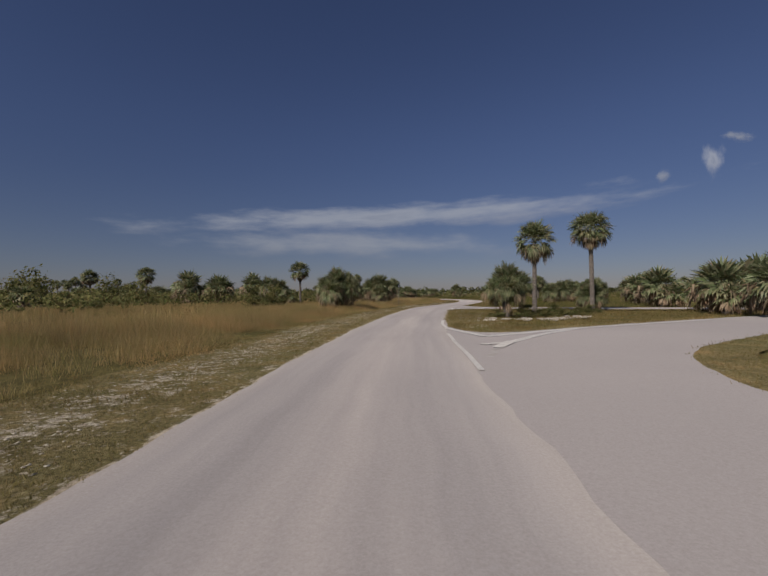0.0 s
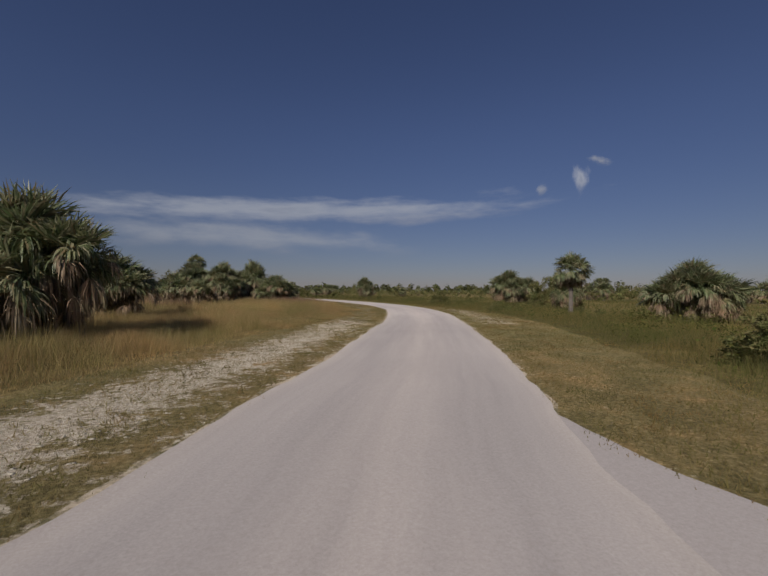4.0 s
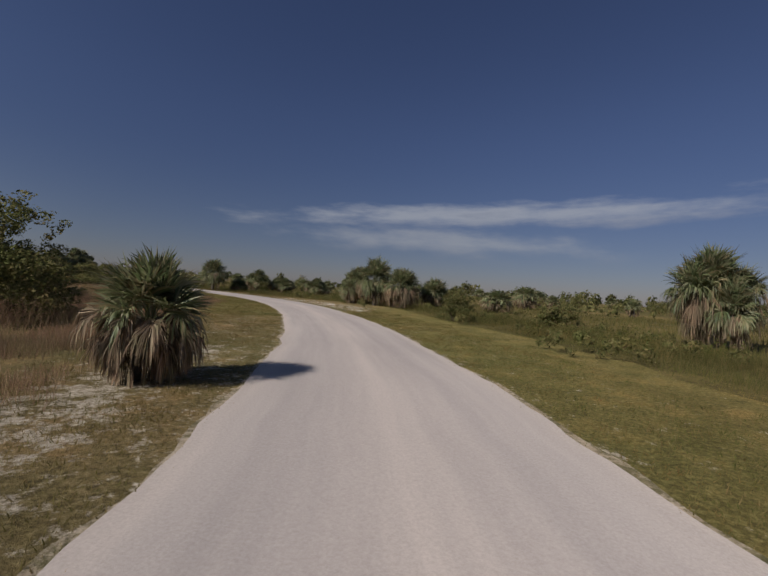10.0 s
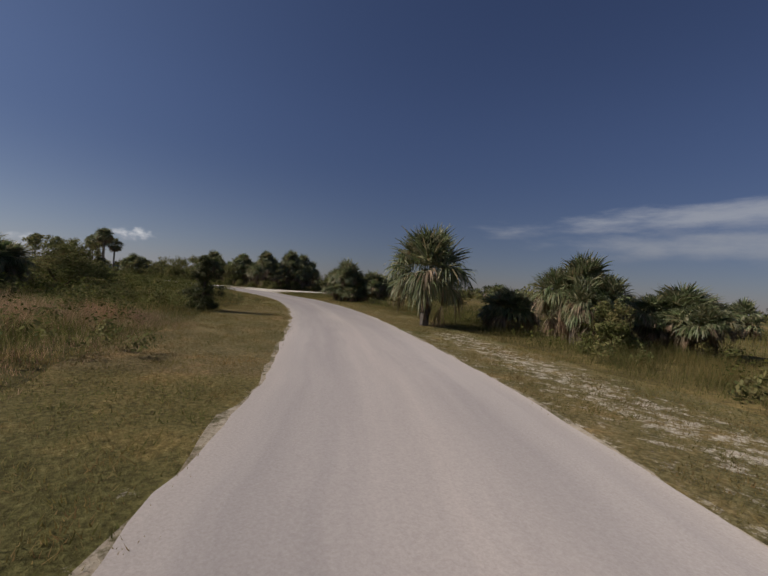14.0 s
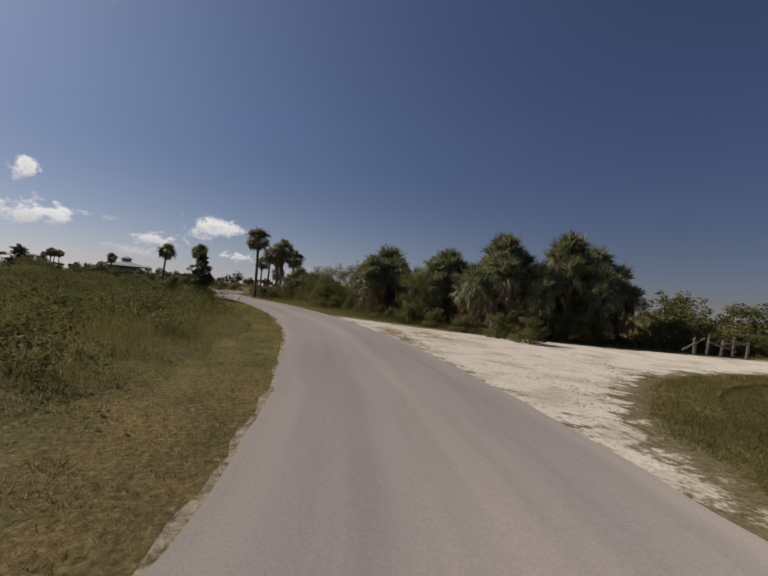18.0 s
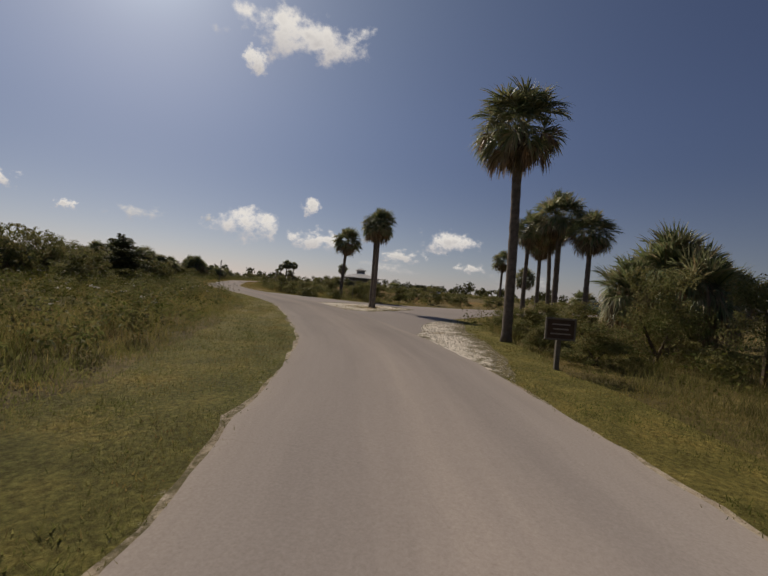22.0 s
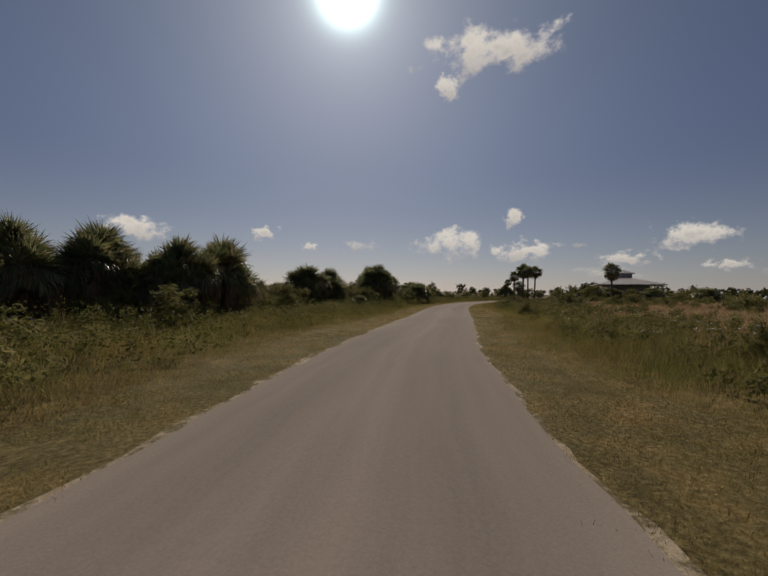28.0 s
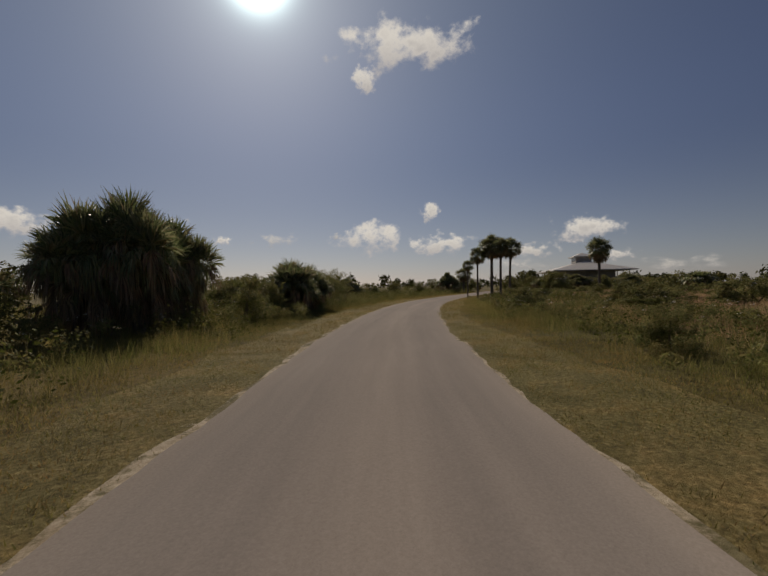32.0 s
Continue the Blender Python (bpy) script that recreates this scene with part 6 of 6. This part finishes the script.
one_way_sign(1.4, 38.8, 77, 2.2, "black and white one-way sign on a grey post in grass")
one_way_sign(-99.7, 120.5, 218, 2.2, "black and white one-way sign on a post beside the fork")


def marker_post(x, y, h, label):
    root = new("marker_post")
    root.matrix_basis = pose(x, y, 0, 0, 0, 20)
    bm = bmesh.new()
    box(bm, 0.09, 0.05, h + 0.1, (0, 0, h / 2 - 0.05), 0, 0.008)
    part("post", bm, M_POST, root)
    bm = bmesh.new()
    box(bm, 0.095, 0.055, 0.05, (0, 0, h - 0.05), 0, 0.006)
    part("cap", bm, M_STEM, root)
    return tagged(root, label, "post", "posts")




def stop_sign(x, y, facing):
    """An octagonal stop sign on a wooden post, its face turned to the side road."""
    root = new("stop_sign")
    root.matrix_basis = pose(x, y, 0, 0, 0, facing)
    bm = bmesh.new()
    box(bm, 0.09, 0.09, 1.35, (0, 0.06, 0.6), 0, 0.008)
    part("post", bm, M_POST, root)
    zc = 1.22
    for nm, r, y0, d, mat, lab in (("plate", 0.31, 0.0, 0.012, M_STEEL, "bare grey metal back"), ("border", 0.305, -0.008, 0.003, M_SIGNW, "white border"), ("face", 0.285, -0.011, 0.003, M_REDP, "faded red face")):
        bm = bmesh.new()
        ring = [(r / math.cos(math.pi / 8) * math.cos(math.pi / 8 + k * math.pi / 4), r / math.cos(math.pi / 8) * math.sin(math.pi / 8 + k * math.pi / 4)) for k in range(8)]
        f_ = [bm.verts.new((px, y0 - d / 2, zc + pz)) for px, pz in ring]
        g_ = [bm.verts.new((px, y0 + d / 2, zc + pz)) for px, pz in ring]
        bm.faces.new(f_)
        bm.faces.new(g_[::-1])
        for k in range(8):
            bm.faces.new((f_[k], f_[(k + 1) % 8], g_[(k + 1) % 8], g_[k]))
        part(nm, bm, mat, root, lab)
    letters("STOP", 0.2, M_SIGNW, root, Matrix.Translation((0, -0.0145, zc)) @ Matrix.Rotation(math.pi / 2, 4, "X"))
    return tagged(root, "octagonal red stop sign with grey metal back on wooden post", "road sign")


stop_sign(10.5, 39.2, 60)
marker_post(-108.8, 126.4, 1.9, "tall dark wooden post beside the side road")

ps = new("park_sign")
ps.matrix_basis = pose(-85.2, 140.7, 0, 0, 0, 112)
bm = bmesh.new()
box(bm, 0.09, 0.07, 0.7, (0, 0.05, 0.3), 0, 0.008)
part("post", bm, M_POST, ps)
bm = bmesh.new()
box(bm, 0.56, 0.03, 0.40, (0, 0, 0.78), 0, 0.006)
part("board", bm, M_BROWN, ps)
bm = bmesh.new()
for w_, h_, x_, z_ in ((0.60, 0.035, 0, 0.195), (0.60, 0.035, 0, -0.195), (0.035, 0.36, 0.28, 0), (0.035, 0.36, -0.28, 0)):
    box(bm, w_, 0.045, h_, (x_, 0, 0.78 + z_), 0, 0.004)
part("frame", bm, M_POST, ps, "weathered grey-brown frame")
for k, w_ in enumerate((0.36, 0.3, 0.4)):
    bm = bmesh.new()
    box(bm, w_, 0.004, 0.026, (0, -0.018, 0.87 - 0.09 * k))
    part("text_bar", bm, M_FADED, ps)
tagged(ps, "small brown board on a wooden post in mown grass", "sign")

fe = new("broken_fence")
fe.matrix_basis = pose(-56.6, 161.4, 0, 0, 0, 84)
for k in range(5):
    bm = bmesh.new()
    tube(bm, [(k * 0.62 - 1.3, 0.05 * (k % 2), -0.1), (k * 0.62 - 1.3 + 0.05 * (k % 3), 0, 0.75 + 0.14 * (k % 2))], [0.06, 0.05], 7)
    part("fence_post", bm, M_POST, fe)
for k, (x0, z0, x1, z1) in enumerate(((-1.9, 0.2, -0.9, 0.75), (-0.7, 0.62, 0.6, 0.30), (0.0, 0.6, 1.2, 0.66))):
    bm = bmesh.new()
    tube(bm, [(x0, -0.06, z0), (x1, -0.06, z1)], [0.045, 0.04], 6)
    part("rail", bm, M_POST, fe)
tagged(fe, "weathered broken log fence behind the white sand", "fence")


# ---- house ----
def house(x, y, heading):
    """A raised house: posts, deck, walls with windows, wide hipped metal roof and a square lookout."""
    root = new("beach_house")
    root.matrix_basis = pose(x, y, 0, 0, 0, heading)
    hw, hd, z0, z1 = 9.4, 7.0, 1.3, 3.9

    def hip(name, w, d, zb, zt, ridge, mat, lab=""):
        bm = bmesh.new()
        b = [bm.verts.new(p) for p in ((-w, -d, zb), (w, -d, zb), (w, d, zb), (-w, d, zb))]
        t = [bm.verts.new(p) for p in ((-ridge, -0.02, zt), (ridge, -0.02, zt), (ridge, 0.02, zt), (-ridge, 0.02, zt))]
        for i in range(4):
            bm.faces.new((b[i], b[(i + 1) % 4], t[(i + 1) % 4], t[i]))
        bm.faces.new(t)
        u = [bm.verts.new((v.co.x, v.co.y, zb - 0.18)) for v in b]
        for i in range(4):
            bm.faces.new((u[i], u[(i + 1) % 4], b[(i + 1) % 4], b[i]))
        bm.faces.new(u[::-1])
        return part(name, bm, mat, root, lab)

    for i in range(6):
        for j in (-1, 0, 1):
            bm = bmesh.new()
            box(bm, 0.3, 0.3, z0 + 0.1, (-8.8 + i * 3.52, j * 6.4, z0 / 2 - 0.05), 0, 0.02)
            part("stilt", bm, M_POST, root)
    bm = bmesh.new()
    box(bm, 2 * hw + 1, 2 * hd + 1, 0.3, (0, 0, z0 + 0.15), 0, 0.03)
    part("deck", bm, M_POST, root)
    bm = bmesh.new()
    box(bm, 2 * hw - 4, 2 * hd - 4, z1 - z0, (0, 0, (z0 + z1) / 2 + 0.3))
    wall = part("wall", bm, M_WALL, root)
    for i in range(6):
        for sgn in (-1, 1):
            bm = bmesh.new()
            box(bm, 1.5, 0.1, 1.3, (-6.2 + i * 2.48, sgn * (hd - 1.98), z0 + 1.7), 0, 0.02)
            win = part("window", bm, M_TRIM, root)
            bm = bmesh.new()
            box(bm, 1.25, 0.1, 1.05, (-6.2 + i * 2.48, sgn * (hd - 1.94), z0 + 1.7))
            part("pane", bm, M_GLASS, win)
    for i in range(6):
        for sgn in (-1, 1):
            bm = bmesh.new()
            box(bm, 0.16, 0.16, z1 - z0, (-9.0 + i * 3.6, sgn * (hd + 0.2), (z0 + z1) / 2 + 0.3), 0, 0.01)
            part("porch_post", bm, M_TRIM, root)
        if i < 2:
            bm = bmesh.new()
            box(bm, 2 * hw + 0.6, 0.08, 0.1, (0, (-1, 1)[i] * (hd + 0.25), z0 + 1.25), 0, 0.01)
            part("rail", bm, M_TRIM, root)
    hip("roof", hw + 1.4, hd + 1.4, z1 + 0.4, z1 + 2.6, 3.2, M_ROOF)
    bm = bmesh.new()
    box(bm, 4.2, 3.4, 1.5, (0, 0, z1 + 3.0), 0, 0.02)
    cup = part("lookout", bm, M_WALL, root)
    for i in (-1, 0, 1):
        bm = bmesh.new()
        box(bm, 1.0, 3.46, 0.7, (i * 1.3, 0, z1 + 3.2), 0, 0.01)
        part("lookout_window", bm, M_GLASS, cup)
    hip("lookout_roof", 2.8, 2.3, z1 + 3.75, z1 + 4.7, 0.3, M_ROOF)
    return tagged(root, "raised grey house with hipped pale metal roof and lookout", "house")


house(-245.7, 71.6, 25)


# ---- clouds, far behind everything ----
def cloud_mat(name, seed, scale, stretch, lo, hi, glow, wisp=False):
    m = bpy.data.materials.new(name)
    m.use_nodes = True
    nt = m.node_tree
    nt.nodes.clear()
    uvn = nt.nodes.new("ShaderNodeUVMap")
    mp = nt.nodes.new("ShaderNodeMapping")
    mp.inputs["Location"].default_value = (seed * 3.1, seed * 1.7, 0)
    mp.inputs["Scale"].default_value = (*stretch, 1)
    nt.links.new(uvn.outputs[0], mp.inputs["Vector"])
    n = nt.nodes.new("ShaderNodeTexNoise")
    n.inputs["Scale"].default_value, n.inputs["Detail"].default_value, n.inputs["Roughness"].default_value = scale * (1.0 if wisp else 1.7), 8, 0.6
    nt.links.new(mp.outputs[0], n.inputs["Vector"])
    # distance from the card's middle, so that the cloud ends inside it
    sub = nt.nodes.new("ShaderNodeVectorMath")
    sub.operation = "DISTANCE"
    sub.inputs[1].default_value = (0.5, 0.42 if not wisp else 0.5, 0)
    nt.links.new(uvn.outputs[0], sub.inputs[0])
    fall = nt.nodes.new("ShaderNodeMapRange")
    fall.inputs["From Min"].default_value, fall.inputs["From Max"].default_value = 0.0, 0.5
    fall.inputs["To Min"].default_value, fall.inputs["To Max"].default_value = (0.32, -0.35) if wisp else (0.2, -0.34)
    nt.links.new(sub.outputs["Value"], fall.inputs["Value"])
    ad = nt.nodes.new("ShaderNodeMath")
    ad.operation = "ADD"
    nt.links.new(n.outputs[0], ad.inputs[0])
    nt.links.new(fall.outputs[0], ad.inputs[1])
    r = nt.nodes.new("ShaderNodeMapRange")
    r.inputs["From Min"].default_value, r.inputs["From Max"].default_value = lo, hi
    r.interpolation_type = "SMOOTHSTEP"
    nt.links.new(ad.outputs[0], r.inputs["Value"])
    shade = ramp(nt, ad.outputs[0], [(lo, (0.92, 0.92, 0.95)), (hi, (1.0, 0.98, 0.95)), (min(0.99, hi + 0.24), (0.70, 0.69, 0.70))])
    sepv = nt.nodes.new("ShaderNodeSeparateXYZ")
    nt.links.new(uvn.outputs[0], sepv.inputs[0])
    # the cloud glows by itself; shade on its underside is put into the colour
    under_shade = ramp(nt, sepv.outputs[1], [(0.22, (0.66, 0.68, 0.74)), (0.5, (0.94, 0.97, 1.0))])
    em = nt.nodes.new("ShaderNodeEmission")
    em.inputs["Strength"].default_value = glow
    nt.links.new(mixed(nt, 1.0, shade.outputs[0], under_shade.outputs[0], "MULTIPLY"), em.inputs["Color"])
    tr = nt.nodes.new("ShaderNodeBsdfTransparent")
    ms = nt.nodes.new("ShaderNodeMixShader")
    k = nt.nodes.new("ShaderNodeMath")
    k.operation = "MULTIPLY"
    k.inputs[1].default_value = 0.5 if wisp else 0.95
    nt.links.new(r.outputs[0], k.inputs[0])
    nt.links.new(k.outputs[0], ms.inputs[0])
    nt.links.new(tr.outputs[0], ms.inputs[1])
    nt.links.new(em.outputs[0], ms.inputs[2])
    out = nt.nodes.new("ShaderNodeOutputMaterial")
    nt.links.new(ms.outputs[0], out.inputs["Surface"])
    return m


def cloud(az, el, w, h, seed, scale=3.0, stretch=(1.6, 1.0), lo=0.40, hi=0.62, glow=0.9, wisp=False, tilt=0.0):
    """A piece of the sky's dome with a cloud on it: middle heading and height, width and height in degrees."""
    R, nx, ny = 4300.0, 16, 6
    V, UV = [], []
    for i in range(nx + 1):
        for j in range(ny + 1):
            u, v = i / nx, j / ny
            A = radians(az + w * (0.5 - u))
            E = radians(el + h * (v - 0.5) + tilt * (u - 0.5))
            V.append((-60 - R * math.sin(A) * math.cos(E), 90 + R * math.cos(A) * math.cos(E), R * math.sin(E)))
            UV.append((u, v))
    i = (np.arange(nx)[:, None] * (ny + 1) + np.arange(ny)[None, :])
    F = np.stack([i, i + ny + 1, i + ny + 2, i + 1], 2).reshape(-1, 4)
    ob = mesh_np("cloud", V, F, cloud_mat("cloud vapour", seed, scale, stretch, lo, hi, glow, wisp), uv=UV)
    ob.visible_shadow = False
    return tagged(ob, "thin white streak of high cloud" if wisp else "small white fair-weather cloud", "cloud", kind="structure")


cloud(-3, 10.5, 92, 5.4, 1, 3.4, (2.6, 0.7), 0.28, 0.72, 0.55, True, 3.6)
cloud(4, 6.8, 74, 7.0, 2, 3.2, (2.4, 0.8), 0.34, 0.85, 0.45, True, -0.8)
cloud(-40.0, 14.0, 3.2, 5.6, 3, 2.6, (1.0, 0.8), 0.36, 0.8, 0.6, True)
cloud(-42.2, 15.8, 4.6, 1.8, 16, 2.4, (1.6, 1.0), 0.38, 0.8, 0.45, True, -1.2)
cloud(-35.4, 13.1, 3.0, 2.6, 4, 2.6, (1.0, 1.0), 0.40, 0.85, 0.45, True, 1.0)
cloud(118.7, 10.4, 4.6, 6.0, 5, 2.0, (1, 1))
cloud(126.6, 7.4, 17, 8.0, 6, 2.2, (2.0, 1.0))
cloud(117.6, 6.0, 15.0, 5.0, 7, 2.2, (2.2, 1.0))
cloud(99.4, 7.2, 16.0, 5.6, 8, 2.2, (2.2, 0.9))
cloud(121.4, 30.6, 31.0, 11.0, 9, 2.2, (2.2, 1.0))
cloud(127.4, 26.6, 6.0, 6.0, 10, 2.2, (1, 1))
cloud(152.0, 8.1, 7, 3.6, 11, 2.2, (1.6, 1))
cloud(139.0, 6.6, 12.0, 4.0, 12, 2.2, (2.2, 1), 0.45, 0.8, 0.75)
cloud(167.0, 8.0, 14.0, 6.0, 13, 2.2, (1.8, 1))
cloud(108.0, 3.0, 18.0, 4.6, 14, 2.6, (2.2, 1), 0.47, 0.8, 0.7)
cloud(131.5, 7.0, 3.4, 2.0, 17, 2.2, (1.6, 1), 0.42, 0.75, 0.7)
cloud(111.0, 6.2, 4.0, 1.6, 18, 2.2, (1.8, 1), 0.45, 0.8, 0.6)
cloud(146.0, 6.4, 4.0, 2.4, 19, 2.2, (1.6, 1))
cloud(78.0, 4.4, 12.0, 4.0, 20, 2.4, (2.0, 1), 0.45, 0.8, 0.7)
cloud(106.0, 4.6, 13.0, 3.6, 21, 2.4, (2.6, 1), 0.42, 0.66, 0.8)
cloud(96.5, 3.6, 9.0, 2.6, 22, 2.4, (2.6, 1), 0.42, 0.66, 0.8)
cloud(90.0, 2.4, 20.0, 4.6, 15, 2.6, (2.2, 1), 0.47, 0.8, 0.65)


# ---- rocks, parked vehicles and a far sign ----
def rock(x, y, w, h, seed):
    rng = random.Random(seed)
    bm = bmesh.new()
    bmesh.ops.create_icosphere(bm, subdivisions=2, radius=0.5)
    for v in bm.verts:
        n_ = noise.noise(v.co * 2.3 + Vector((seed, 0, 0)))
        v.co *= 1 + 0.8 * n_
        v.co.z = min(max(v.co.z, -0.2), 0.24 + 0.05 * n_)
    bmesh.ops.transform(bm, matrix=Matrix.Rotation(rng.uniform(0, 6), 4, "Z") @ Matrix.Diagonal((w, w * 0.6, h * 1.6, 1)), verts=bm.verts)
    ob = part("limestone_rock", bm, M_ROCK)
    ob.location = (x, y, 0.0)
    tagged(ob, "pale weathered limestone rock lying in short grass", "rock", "island rocks")


RKG = random.Random(12)
for k in range(46):      # a broken limestone ledge on the fork island
    u_ = RKG.random()
    x, y = 4.9 + 5.6 * u_ + RKG.gauss(0, 0.25), 20.6 - 1.2 * math.sin(u_ * 3.1) + 1.2 * u_ + RKG.gauss(0, 0.4)
    rock(x, y, RKG.uniform(0.2, 0.62), RKG.uniform(0.06, 0.16), k + 3)


def chips(n, l0, l1, sides, seed):
    """Small broken shell-rock chips lying on the bare strips, joined."""
    xy, s2, l2 = scatter(n, HALF + 0.5, 4.2, sides, l0, l1, seed)
    rng = np.random.default_rng(seed)
    pn = np.array([noise.noise((x * 0.7, y * 0.7, 2.0)) for x, y in xy])
    xy = xy[pn > rng.uniform(-0.35, 0.35, len(xy))]
    chip_mesh(xy, rng)


def chip_mesh(xy, rng, lift=0.004):
    m = len(xy)
    base = np.array([(1, 0, 0), (0, 1, 0), (-1, 0, 0), (0, -1, 0), (0.1, 0.1, 0.8), (0, 0, -0.4)], float)
    V = base[None] * (1 + 0.35 * rng.normal(size=(m, 6, 1))) * rng.uniform(0.1, 1.0, (m, 1, 1)) ** 2 * 0.032 * np.array([1, 0.8, 0.35])
    a_ = rng.uniform(0, 6.283, m)
    c, s = np.cos(a_)[:, None], np.sin(a_)[:, None]
    V = np.stack([V[:, :, 0] * c - V[:, :, 1] * s + xy[:, :1], V[:, :, 0] * s + V[:, :, 1] * c + xy[:, 1:], V[:, :, 2] + lift], 2)
    tri = np.array([(0, 1, 4), (1, 2, 4), (2, 3, 4), (3, 0, 4), (1, 0, 5), (2, 1, 5), (3, 2, 5), (0, 3, 5)])
    F = (np.arange(m)[:, None, None] * 6 + tri[None]).reshape(-1, 3)
    tagged(mesh_np("rock_chips", V.reshape(-1, 3), F, M_CHIP), "pale broken shell-rock chips scattered on the verge", "gravel", kind="stuff")


chips(22000, 18, 124, (-1,), 51)
chips(6000, 24, 62, (1,), 52)
rng_c = np.random.default_rng(53)
xy = rng_c.uniform((-98, 135.5), (-83, 140.5), (26000, 2))
xy = xy[inside_poly(xy, SAND_CORNER) & ~inside_poly(xy, FORK_C) & (np.abs(to_road(xy)[0]) > HALF + 0.1)]
chip_mesh(xy, rng_c, 0.009)


def vehicle(x, y, heading, paint, L, W, H, label):
    """A parked car: body, cabin, windows and four wheels with rims."""
    root = new("parked_car")
    root.matrix_basis = pose(x, y, 0, 0, 0, heading)
    bm = bmesh.new()
    box(bm, L, W, H * 0.42, (0, 0, H * 0.42), 0, 0.12)
    part("body", bm, paint, root)
    bm = bmesh.new()
    made = bmesh.ops.create_cube(bm, size=1.0)
    for v in made["verts"]:
        top_ = v.co.z > 0
        v.co = Vector((v.co.x * L * (0.42 if top_ else 0.62) - L * 0.05, v.co.y * W * (0.8 if top_ else 0.94), H * (1.0 if top_ else 0.6)))
    cabin = part("cabin", bm, paint, root)
    for sg in (-1, 1):
        bm = bmesh.new()
        box(bm, L * 0.42, 0.03, H * 0.24, (-L * 0.05, sg * W * 0.44, H * 0.79), 0, 0.01)
        part("side_window", bm, M_GLASS, cabin)
        for fx in (-0.31, 0.31):
            bm = bmesh.new()
            bmesh.ops.create_cone(bm, cap_ends=True, segments=18, radius1=0.33, radius2=0.33, depth=0.22, matrix=Matrix.Translation((fx * L, sg * (W / 2 - 0.1), 0.33)) @ Matrix.Rotation(math.pi / 2, 4, "X"))
            wh = part("wheel", bm, M_SIGNB, root)
            bm = bmesh.new()
            bmesh.ops.create_cone(bm, cap_ends=True, segments=14, radius1=0.2, radius2=0.17, depth=0.24, matrix=Matrix.Translation((fx * L, sg * (W / 2 - 0.09), 0.33)) @ Matrix.Rotation(math.pi / 2, 4, "X"))
            part("rim", bm, M_STEEL, wh)
    return tagged(root, label, "car")


vehicle(-262.0, 102.0, 100, M_CARW, 4.5, 1.8, 1.5, "white car parked far off among shrubs")
vehicle(-131.8, 148.9, 35, plain_mat("dark green vehicle paint", (0.03, 0.05, 0.04), 0.3, 0, 0.05, 2.0), 4.3, 1.8, 1.7, "dark green car parked beyond the palm grove")
rs = new("red_sign")
rs.matrix_basis = pose(-135.6, 150.6, 0, 0, 0, 117)
bm = bmesh.new()
box(bm, 0.08, 0.06, 1.6, (0, 0.05, 0.7), 0, 0.008)
part("post", bm, M_STEEL, rs)
bm = bmesh.new()
box(bm, 0.6, 0.03, 0.6, (0, 0, 1.4), 0, 0.01)
part("board", bm, M_REDP, rs)
bm = bmesh.new()
box(bm, 0.4, 0.006, 0.1, (0, -0.019, 1.4))
part("text_bar", bm, M_SIGNW, rs)
tagged(rs, "small red sign on a steel post beyond palms", "sign")
